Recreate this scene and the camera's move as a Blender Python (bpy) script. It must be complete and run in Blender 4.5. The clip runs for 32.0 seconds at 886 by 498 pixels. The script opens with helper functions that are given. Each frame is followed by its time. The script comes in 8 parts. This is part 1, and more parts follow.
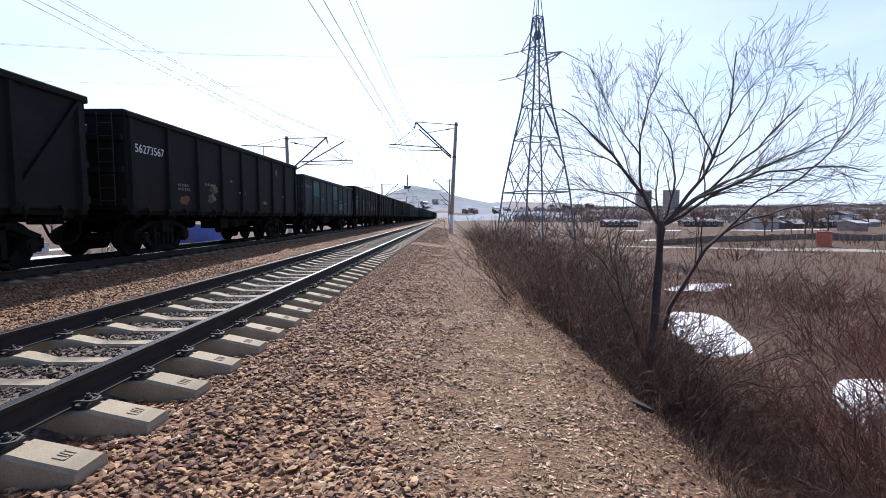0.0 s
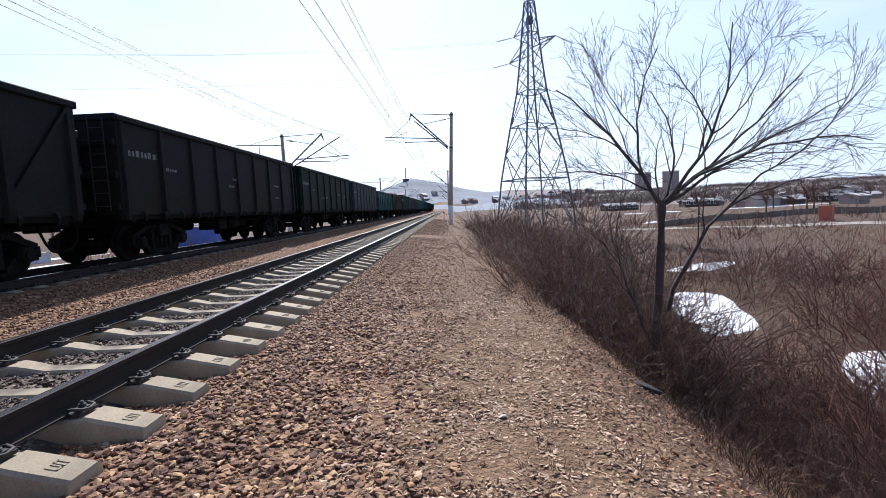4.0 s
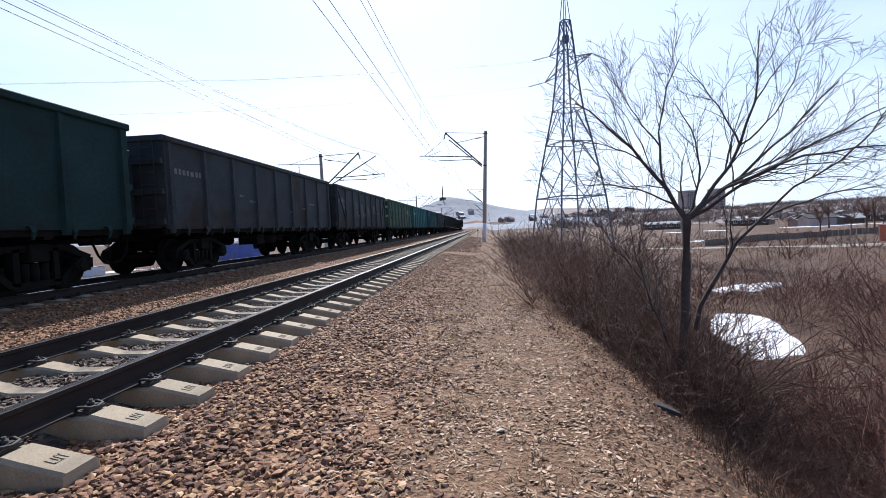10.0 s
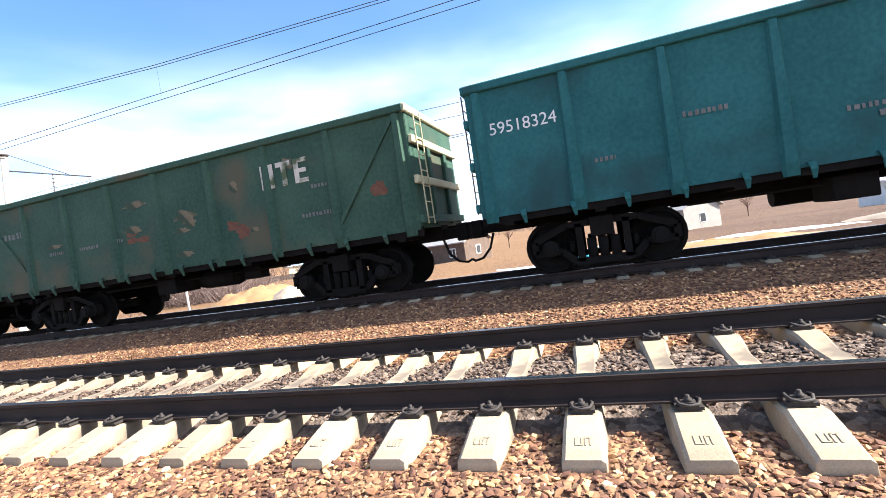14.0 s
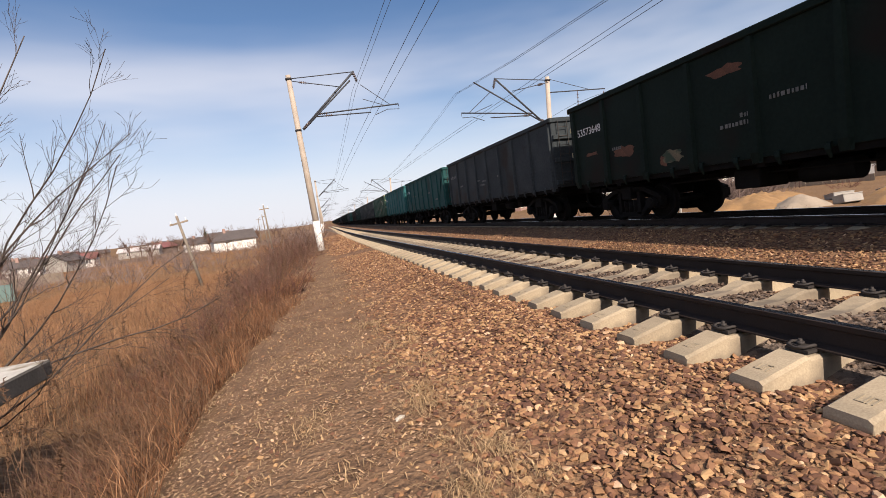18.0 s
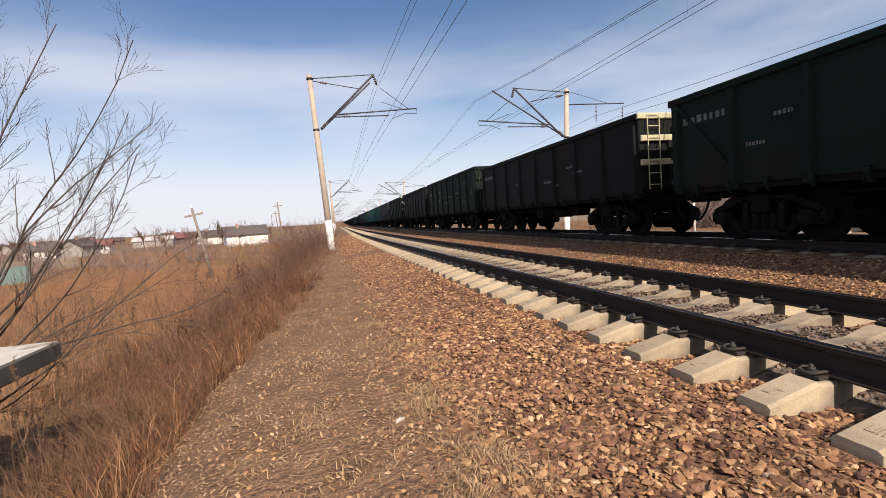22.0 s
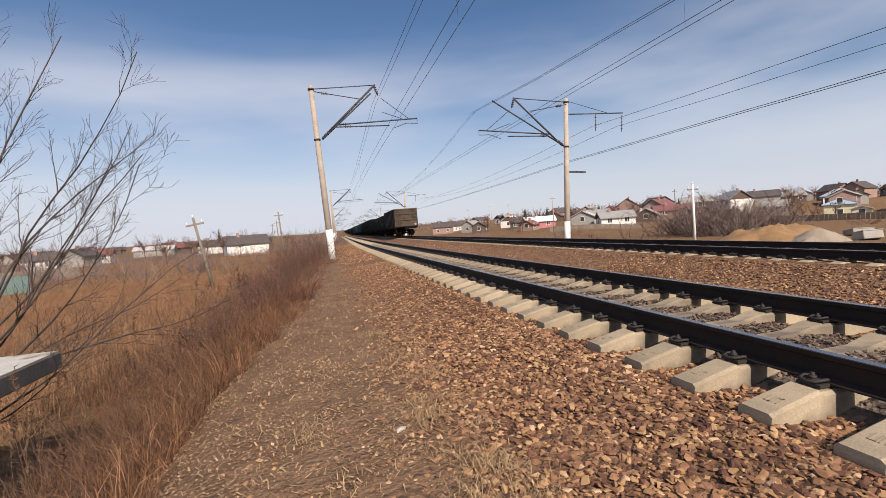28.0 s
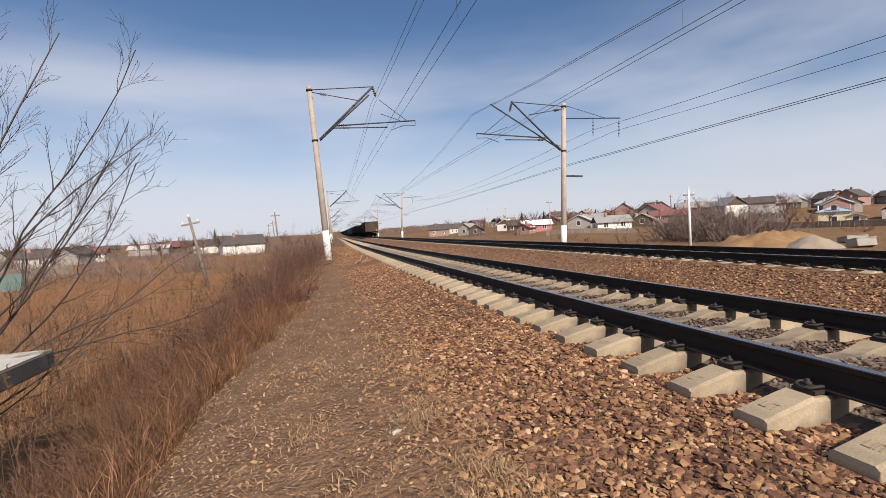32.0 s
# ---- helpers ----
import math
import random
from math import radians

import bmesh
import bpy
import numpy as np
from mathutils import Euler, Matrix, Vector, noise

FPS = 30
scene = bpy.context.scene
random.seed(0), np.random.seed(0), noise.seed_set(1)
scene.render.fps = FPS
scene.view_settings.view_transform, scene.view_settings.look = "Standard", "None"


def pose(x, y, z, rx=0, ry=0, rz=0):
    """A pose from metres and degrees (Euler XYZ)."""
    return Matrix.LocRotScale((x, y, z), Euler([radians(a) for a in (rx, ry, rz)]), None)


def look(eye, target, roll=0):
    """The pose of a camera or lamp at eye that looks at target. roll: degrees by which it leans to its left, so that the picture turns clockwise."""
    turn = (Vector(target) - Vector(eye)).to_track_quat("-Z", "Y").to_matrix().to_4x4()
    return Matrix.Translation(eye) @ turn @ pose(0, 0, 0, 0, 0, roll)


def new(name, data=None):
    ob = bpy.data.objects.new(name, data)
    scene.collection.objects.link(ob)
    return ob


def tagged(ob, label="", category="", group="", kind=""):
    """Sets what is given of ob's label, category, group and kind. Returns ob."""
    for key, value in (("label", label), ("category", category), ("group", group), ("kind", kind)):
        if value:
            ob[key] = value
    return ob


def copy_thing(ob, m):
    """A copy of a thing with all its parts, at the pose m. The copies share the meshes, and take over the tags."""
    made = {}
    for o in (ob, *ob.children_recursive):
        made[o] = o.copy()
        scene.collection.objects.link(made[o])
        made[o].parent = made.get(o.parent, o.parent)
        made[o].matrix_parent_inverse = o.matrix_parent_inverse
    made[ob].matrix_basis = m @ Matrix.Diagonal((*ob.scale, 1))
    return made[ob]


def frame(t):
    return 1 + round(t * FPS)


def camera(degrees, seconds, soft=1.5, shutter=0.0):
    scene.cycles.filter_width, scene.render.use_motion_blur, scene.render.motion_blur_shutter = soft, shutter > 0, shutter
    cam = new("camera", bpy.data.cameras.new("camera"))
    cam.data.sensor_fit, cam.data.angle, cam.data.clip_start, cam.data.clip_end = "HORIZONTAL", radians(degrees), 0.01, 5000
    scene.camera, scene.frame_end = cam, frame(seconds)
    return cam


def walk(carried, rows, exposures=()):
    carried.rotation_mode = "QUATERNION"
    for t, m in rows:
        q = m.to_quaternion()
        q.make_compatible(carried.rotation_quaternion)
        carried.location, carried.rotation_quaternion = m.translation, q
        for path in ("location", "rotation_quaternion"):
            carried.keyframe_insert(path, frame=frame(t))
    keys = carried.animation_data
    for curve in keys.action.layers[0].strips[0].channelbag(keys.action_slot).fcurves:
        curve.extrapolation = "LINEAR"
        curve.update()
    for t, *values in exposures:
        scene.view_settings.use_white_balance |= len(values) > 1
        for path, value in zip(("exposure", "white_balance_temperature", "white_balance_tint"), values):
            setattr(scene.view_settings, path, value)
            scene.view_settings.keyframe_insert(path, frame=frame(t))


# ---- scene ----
PATH = [
    (0, (3.151, -1.319, 1.038), (3.129, 0.676, 0.900), 0.0),
    (0.5, (3.159, -1.311, 1.032), (3.147, 0.685, 0.902), -0.6),
    (1, (3.159, -1.298, 1.021), (3.146, 0.697, 0.881), -1.2),
    (1.5, (3.172, -1.304, 1.029), (3.138, 0.690, 0.878), -1.9),
    (2, (3.178, -1.318, 1.036), (3.165, 0.675, 0.874), -2.3),
    (2.5, (3.190, -1.309, 1.041), (3.164, 0.682, 0.858), -2.8),
    (4.5, (3.192, -1.214, 0.992), (3.158, 0.779, 0.832), -2.4),
    (5, (3.185, -1.215, 0.988), (3.146, 0.781, 0.870), -1.8),
    (5.5, (3.189, -1.220, 0.988), (3.153, 0.776, 0.874), -1.5),
    (6, (3.196, -1.223, 0.987), (3.150, 0.773, 0.864), -2.0),
    (6.5, (3.194, -1.220, 0.984), (3.152, 0.774, 0.838), -1.8),
    (7, (3.211, -1.225, 0.986), (3.172, 0.769, 0.839), -2.1),
    (7.5, (3.219, -1.220, 0.987), (3.167, 0.774, 0.836), -2.6),
    (8, (3.203, -1.240, 0.984), (3.134, 0.754, 0.845), -2.4),
    (8.5, (3.187, -1.269, 0.998), (3.151, 0.725, 0.847), -2.2),
    (9, (3.298, -1.196, 0.982), (3.182, 0.798, 0.880), -1.4),
    (9.5, (3.468, -1.142, 0.934), (3.266, 0.845, 0.833), -1.1),
    (10, (3.464, -1.205, 0.924), (3.283, 0.785, 0.835), -2.4),
    (10.5, (3.447, -1.226, 0.936), (3.274, 0.763, 0.823), -3.2),
    (11, (3.471, -1.231, 0.936), (3.296, 0.758, 0.824), -3.7),
    (11.5, (3.483, -1.241, 0.931), (3.318, 0.749, 0.813), -4.2),
    (12, (3.466, -1.240, 0.928), (3.306, 0.751, 0.827), -3.8),
    (12.5, (3.445, -1.226, 0.930), (3.179, 0.753, 0.825), -4.2),
    (13, (3.498, -1.375, 0.972), (2.789, 0.494, 0.906), -5.4),
    (13.2, (3.495, -1.344, 0.954), (2.321, 0.275, 0.930), -4.7),
    (13.4, (3.502, -1.267, 0.934), (1.964, 0.011, 0.935), -4.4),
    (13.5, (3.508, -1.216, 0.923), (1.827, -0.133, 0.926), -4.4),
    (13.6, (3.545, -1.172, 0.933), (1.739, -0.314, 0.927), -5.1),
    (13.7, (3.584, -1.124, 0.944), (1.652, -0.608, 0.925), -5.5),
    (13.8, (3.622, -1.073, 0.954), (1.627, -0.934, 0.922), -6.3),
    (13.9, (3.662, -1.022, 0.963), (1.678, -1.268, 0.926), -7.6),
    (14, (3.700, -0.971, 0.973), (1.800, -1.593, 0.927), -8.7),
    (14.1, (3.694, -0.950, 0.976), (1.888, -1.807, 0.912), -9.2),
    (14.2, (3.687, -0.933, 0.978), (1.975, -1.963, 0.898), -9.6),
    (14.4, (3.670, -0.921, 0.985), (2.172, -2.242, 0.875), -9.9),
    (14.5, (3.660, -0.927, 0.990), (2.291, -2.382, 0.891), -9.3),
    (14.7, (3.677, -0.797, 0.971), (2.606, -2.482, 0.861), -7.5),
    (15, (3.672, -0.570, 0.963), (3.007, -2.452, 0.834), -7.2),
    (15.5, (3.639, -0.537, 0.934), (3.153, -2.475, 0.852), -5.3),
    (17.5, (3.631, -0.685, 0.948), (3.132, -2.616, 0.794), -6.2),
    (18, (3.630, -0.685, 0.954), (3.109, -2.609, 0.789), -7.1),
    (18.5, (3.634, -0.687, 0.952), (3.110, -2.610, 0.789), -7.1),
    (19, (3.632, -0.684, 0.946), (3.165, -2.623, 0.794), -7.3),
    (19.5, (3.633, -0.681, 0.945), (3.162, -2.619, 0.794), -6.5),
    (20, (3.640, -0.678, 0.949), (3.135, -2.609, 0.829), -5.4),
    (20.5, (3.646, -0.669, 0.946), (3.136, -2.601, 0.858), -4.1),
    (21, (3.637, -0.671, 0.933), (3.157, -2.612, 0.890), -2.9),
    (21.5, (3.628, -0.679, 0.935), (3.161, -2.621, 0.836), -3.4),
    (22, (3.631, -0.684, 0.937), (3.148, -2.620, 0.802), -4.0),
    (22.5, (3.632, -0.691, 0.938), (3.138, -2.624, 0.801), -4.0),
    (23, (3.630, -0.683, 0.939), (3.144, -2.619, 0.819), -3.7),
    (23.5, (3.632, -0.679, 0.935), (3.144, -2.616, 0.834), -3.8),
    (24, (3.623, -0.682, 0.935), (3.169, -2.626, 0.814), -4.1),
    (24.5, (3.623, -0.684, 0.938), (3.165, -2.627, 0.817), -4.6),
    (25, (3.616, -0.683, 0.939), (3.137, -2.621, 0.815), -4.3),
    (25.5, (3.636, -0.670, 0.940), (3.130, -2.602, 0.841), -3.6),
    (27.5, (3.648, -0.670, 0.937), (3.142, -2.602, 0.838), -3.6),
    (28, (3.636, -0.670, 0.936), (3.152, -2.608, 0.840), -4.1),
    (28.5, (3.633, -0.665, 0.940), (3.150, -2.603, 0.833), -4.1),
    (29, (3.628, -0.665, 0.936), (3.145, -2.603, 0.836), -3.8),
    (29.5, (3.635, -0.671, 0.935), (3.149, -2.609, 0.843), -2.9),
    (30, (3.639, -0.675, 0.936), (3.144, -2.611, 0.864), -2.8),
    (30.5, (3.637, -0.671, 0.937), (3.149, -2.609, 0.857), -3.3),
    (31, (3.633, -0.671, 0.932), (3.162, -2.612, 0.835), -3.6),
    (31.5, (3.635, -0.678, 0.936), (3.147, -2.615, 0.829), -3.9),
    (32, (3.647, -0.674, 0.938), (3.147, -2.609, 0.851), -3.4),
]
cam = camera(87.0, 32.0, soft=0.75)
EXPO = [(0.0, 0.61, 5750, 12), (12.8, 0.61, 5750, 12), (13.3, 0.80, 6400, 12), (13.8, 1.55, 6400, 12), (14.1, 1.92, 6400, 12), (14.4, 1.55, 6500, 14), (14.7, 0.85, 6800, 17), (15.0, 0.48, 7000, 15),
        (15.6, 0.44, 7150, 17), (23.5, 0.44, 7150, 17), (26.0, 0.17, 6900, 16), (32.0, 0.17, 6900, 16)]
walk(cam, [(t, look(eye, target, roll)) for t, eye, target, roll in PATH], exposures=EXPO)

# ---- world and light ----
SUN_EL, SUN_AZ = 40.0, 9.0          # azimuth: degrees from +y towards -x
world = bpy.data.worlds.new("sky")
scene.world = world
world.use_nodes = True
wn, wl = world.node_tree.nodes, world.node_tree.links
wbg = wn["Background"]
sky = wn.new("ShaderNodeTexSky")
sky.sky_type, sky.sun_disc = "NISHITA", False
sky.sun_elevation, sky.sun_rotation = radians(SUN_EL), radians(-SUN_AZ)
sky.air_density, sky.dust_density, sky.ozone_density = 1.0, 0.5, 4.0
wbg.inputs["Strength"].default_value = 0.1
# thin high cloud, all round
wtc = wn.new("ShaderNodeTexCoord")
wmap = wn.new("ShaderNodeMapping")
wmap.inputs["Scale"].default_value = (0.8, 1.6, 4.5)
wno = wn.new("ShaderNodeTexNoise")
wno.inputs["Scale"].default_value, wno.inputs["Detail"].default_value = 1.25, 4
wramp = wn.new("ShaderNodeValToRGB")
wramp.color_ramp.elements[0].position, wramp.color_ramp.elements[0].color = 0.40, (0.02, 0.02, 0.02, 1)
wramp.color_ramp.elements[1].position, wramp.color_ramp.elements[1].color = 0.68, (0.54, 0.54, 0.54, 1)
wmix = wn.new("ShaderNodeMixRGB")
wmix.inputs["Color2"].default_value = (7.0, 7.4, 8.0, 1)
wl.new(wtc.outputs["Generated"], wmap.inputs["Vector"])
wl.new(wmap.outputs["Vector"], wno.inputs["Vector"])
wl.new(wno.outputs["Fac"], wramp.inputs["Fac"])
wthin = wn.new("ShaderNodeMapRange")
wthin.interpolation_type = "SMOOTHSTEP"
wthin.inputs["From Min"].default_value, wthin.inputs["From Max"].default_value = 0.26, 0.42
wthin.inputs["To Min"].default_value, wthin.inputs["To Max"].default_value = 1.0, 0.05
wup, wcl = wn.new("ShaderNodeSeparateXYZ"), wn.new("ShaderNodeMath")
wcl.operation = "MULTIPLY"
wl.new(wtc.outputs["Generated"], wup.inputs[0])
wl.new(wup.outputs["Z"], wthin.inputs["Value"])
wl.new(wramp.outputs["Color"], wcl.inputs[0])
wl.new(wthin.outputs["Result"], wcl.inputs[1])
wl.new(wcl.outputs[0], wmix.inputs["Fac"])
wsat = wn.new("ShaderNodeHueSaturation")
wsat.inputs["Saturation"].default_value, wsat.inputs["Value"].default_value = 1.12, 0.92
wl.new(sky.outputs["Color"], wsat.inputs["Color"])
wl.new(wsat.outputs["Color"], wmix.inputs["Color1"])
# pale haze thickening towards the horizon
wsep = wn.new("ShaderNodeSeparateXYZ")
whaze = wn.new("ShaderNodeMapRange")
whaze.interpolation_type = "SMOOTHSTEP"
whaze.inputs["From Min"].default_value, whaze.inputs["From Max"].default_value = 0.0, 0.29
whaze.inputs["To Min"].default_value, whaze.inputs["To Max"].default_value = 0.86, 0.0
wh = wn.new("ShaderNodeMixRGB")
wh.inputs["Color2"].default_value = (5.6, 6.25, 7.3, 1)
wl.new(wtc.outputs["Generated"], wsep.inputs[0])
wl.new(wsep.outputs["Z"], whaze.inputs["Value"])
wl.new(whaze.outputs["Result"], wh.inputs["Fac"])
wl.new(wmix.outputs["Color"], wh.inputs["Color1"])
# brighter veil of thin cloud towards the sun
wdot = wn.new("ShaderNodeVectorMath")
wdot.operation = "DOT_PRODUCT"
wdot.inputs[1].default_value = (-math.sin(radians(SUN_AZ)) * math.cos(radians(SUN_EL)), math.cos(radians(SUN_AZ)) * math.cos(radians(SUN_EL)), math.sin(radians(SUN_EL)))
wglow = wn.new("ShaderNodeMapRange")
wglow.interpolation_type = "SMOOTHSTEP"
wglow.inputs["From Min"].default_value, wglow.inputs["From Max"].default_value = 0.4, 0.92
wglow.inputs["To Min"].default_value, wglow.inputs["To Max"].default_value = 0.0, 0.5
wv = wn.new("ShaderNodeMixRGB")
wv.inputs["Color2"].default_value = (9.4, 9.6, 9.9, 1)
wl.new(wtc.outputs["Generated"], wdot.inputs[0])
wl.new(wdot.outputs["Value"], wglow.inputs["Value"])
wl.new(wglow.outputs["Result"], wv.inputs["Fac"])
wl.new(wh.outputs["Color"], wv.inputs["Color1"])
wl.new(wv.outputs["Color"], wbg.inputs["Color"])
sun = new("sun", bpy.data.lights.new("sun", "SUN"))
sun.data.energy, sun.data.angle, sun.data.color = 5.0, radians(0.6), (1.0, 0.94, 0.84)
sun.matrix_world = look((0, 0, 50), (0 + math.sin(radians(SUN_AZ)) * math.cos(radians(SUN_EL)), -math.cos(radians(SUN_AZ)) * math.cos(radians(SUN_EL)), 50 - math.sin(radians(SUN_EL))))


# ---- materials ----
def mat(name, c1, c2, rough=0.8, scale=4.0, fine=60.0, metal=0.0, bump=0.3, dist=0.02, rand=0.0, island=0.0, coord="Object", stain=None, stain_at=0.6, spec=0.5):
    """Two-scale noise colour with bump. rand / island: brightness spread per object / per loose piece."""
    m = bpy.data.materials.new(name)
    m.use_nodes = True
    n, l = m.node_tree.nodes, m.node_tree.links
    b = n["Principled BSDF"]
    b.inputs["Roughness"].default_value, b.inputs["Metallic"].default_value = rough, metal
    b.inputs["Specular IOR Level"].default_value = spec
    tc = n.new("ShaderNodeTexCoord")
    big, small = n.new("ShaderNodeTexNoise"), n.new("ShaderNodeTexNoise")
    big.inputs["Scale"].default_value, big.inputs["Detail"].default_value = scale, 5
    small.inputs["Scale"].default_value, small.inputs["Detail"].default_value = fine, 4
    ramp = n.new("ShaderNodeValToRGB")
    ramp.color_ramp.elements[0].position, ramp.color_ramp.elements[1].position = 0.3, 0.7
    ramp.color_ramp.elements[0].color, ramp.color_ramp.elements[1].color = (*c1, 1), (*c2, 1)
    mixf = n.new("ShaderNodeMath")
    mixf.operation = "MULTIPLY_ADD"
    mixf.inputs[1].default_value = 0.45
    half = n.new("ShaderNodeMath")
    half.operation = "MULTIPLY"
    half.inputs[1].default_value = 0.55
    for node in (big, small):
        l.new(tc.outputs[coord], node.inputs["Vector"])
    l.new(big.outputs["Fac"], half.inputs[0])
    l.new(small.outputs["Fac"], mixf.inputs[0])
    l.new(half.outputs[0], mixf.inputs[2])
    l.new(mixf.outputs[0], ramp.inputs["Fac"])
    col = ramp.outputs["Color"]
    if stain:
        st, sr, sm = n.new("ShaderNodeTexNoise"), n.new("ShaderNodeValToRGB"), n.new("ShaderNodeMixRGB")
        st.inputs["Scale"].default_value, st.inputs["Detail"].default_value = scale * 0.6, 8
        sr.color_ramp.elements[0].position, sr.color_ramp.elements[1].position = stain_at - 0.05, stain_at + 0.08
        sm.inputs["Color2"].default_value = (*stain, 1)
        l.new(tc.outputs[coord], st.inputs["Vector"])
        l.new(st.outputs["Fac"], sr.inputs["Fac"])
        l.new(sr.outputs["Color"], sm.inputs["Fac"])
        l.new(col, sm.inputs["Color1"])
        col = sm.outputs["Color"]
    if rand or island:
        src = n.new("ShaderNodeObjectInfo").outputs["Random"] if rand else n.new("ShaderNodeNewGeometry").outputs["Random Per Island"]
        k = rand or island
        mr, hs = n.new("ShaderNodeMapRange"), n.new("ShaderNodeHueSaturation")
        mr.inputs["To Min"].default_value, mr.inputs["To Max"].default_value = 1 - k, 1 + k
        l.new(src, mr.inputs["Value"])
        l.new(mr.outputs["Result"], hs.inputs["Value"])
        l.new(col, hs.inputs["Color"])
        col = hs.outputs["Color"]
    l.new(col, b.inputs["Base Color"])
    if bump:
        bp = n.new("ShaderNodeBump")
        bp.inputs["Strength"].default_value, bp.inputs["Distance"].default_value = bump, dist
        l.new(mixf.outputs[0], bp.inputs["Height"])
        l.new(bp.outputs["Normal"], b.inputs["Normal"])
    return m


M = {
    "ground": mat("dry_ground", (0.10, 0.075, 0.05), (0.26, 0.19, 0.125), 0.95, 0.35, 9.0, bump=0.8, dist=0.05),
    "concrete": mat("sleeper_concrete", (0.235, 0.18, 0.12), (0.45, 0.365, 0.25), 0.92, 3.0, 90.0, bump=0.35, dist=0.004, rand=0.13, stain=(0.15, 0.12, 0.09), stain_at=0.58),
    "rail": mat("rail_steel", (0.016, 0.011, 0.010), (0.036, 0.025, 0.021), 0.8, 3.0, 120.0, metal=0.0, bump=0.2, dist=0.002, spec=0.25),
    "railtop": mat("worn_rail_top", (0.26, 0.245, 0.25), (0.38, 0.36, 0.365), 0.27, 1.0, 90.0, metal=1.0, bump=0.05, dist=0.001),
    "iron": mat("dark_iron", (0.015, 0.013, 0.012), (0.04, 0.031, 0.027), 0.75, 6.0, 90.0, metal=0.0, bump=0.25, dist=0.003),
    "pole": mat("pole_concrete", (0.29, 0.24, 0.195), (0.46, 0.385, 0.315), 0.9, 1.5, 60.0, bump=0.25, dist=0.004, rand=0.08),
    "white": mat("white_wash", (0.66, 0.65, 0.62), (0.8, 0.79, 0.76), 0.85, 3.0, 50.0, bump=0.15, dist=0.003, stain=(0.45, 0.40, 0.33), stain_at=0.66),
    "steelwork": mat("weathered_steel", (0.03, 0.032, 0.038), (0.075, 0.08, 0.092), 0.65, 2.0, 60.0, metal=0.3, bump=0.1, dist=0.002),
    "wire": mat("wire_metal", (0.03, 0.03, 0.032), (0.07, 0.065, 0.06), 0.5, 2.0, 60.0, metal=0.4, bump=0),
    "insulator": mat("brown_insulator", (0.06, 0.04, 0.035), (0.14, 0.10, 0.09), 0.3, 8.0, 60.0, bump=0),
}


def stone_mat(name, stops, rough=0.78):
    """Broken stone: each piece its own colour off a ramp, with a fine grain."""
    m = mat(name, (0.2, 0.2, 0.2), (0.4, 0.4, 0.4), rough, 12.0, 80.0, bump=0.35, dist=0.004)
    n, l = m.node_tree.nodes, m.node_tree.links
    geo, ramp, mul = n.new("ShaderNodeNewGeometry"), n.new("ShaderNodeValToRGB"), n.new("ShaderNodeMixRGB")
    while len(ramp.color_ramp.elements) < len(stops):
        ramp.color_ramp.elements.new(0.5)
    for e, (at, c) in zip(ramp.color_ramp.elements, stops):
        e.position, e.color = at, (*c, 1)
    mul.blend_type, mul.inputs["Fac"].default_value = "OVERLAY", 0.6
    b = n["Principled BSDF"]
    b.inputs["Specular IOR Level"].default_value = 0.3
    grain = b.inputs["Base Color"].links[0].from_socket
    l.new(geo.outputs["Random Per Island"], ramp.inputs["Fac"])
    l.new(ramp.outputs["Color"], mul.inputs["Color1"])
    l.new(grain, mul.inputs["Color2"])
    l.new(mul.outputs["Color"], b.inputs["Base Color"])
    return m


M["stone"] = stone_mat("ballast_stone", ((0.0, (0.11, 0.052, 0.036)), (0.3, (0.22, 0.105, 0.062)), (0.55, (0.34, 0.172, 0.09)), (0.8, (0.45, 0.255, 0.125)), (0.94, (0.55, 0.35, 0.175)), (1.0, (0.64, 0.48, 0.31))))
M["leaf"] = stone_mat("dead_leaf_litter", ((0.0, (0.15, 0.085, 0.05)), (0.3, (0.30, 0.18, 0.105)), (0.55, (0.43, 0.285, 0.175)), (0.85, (0.56, 0.40, 0.27)), (1.0, (0.66, 0.52, 0.38))), 0.82)
M["stone_dark"] = stone_mat("oily_ballast_stone", ((0.0, (0.06, 0.040, 0.030)), (0.6, (0.15, 0.10, 0.072)), (1.0, (0.28, 0.20, 0.145))), 0.8)


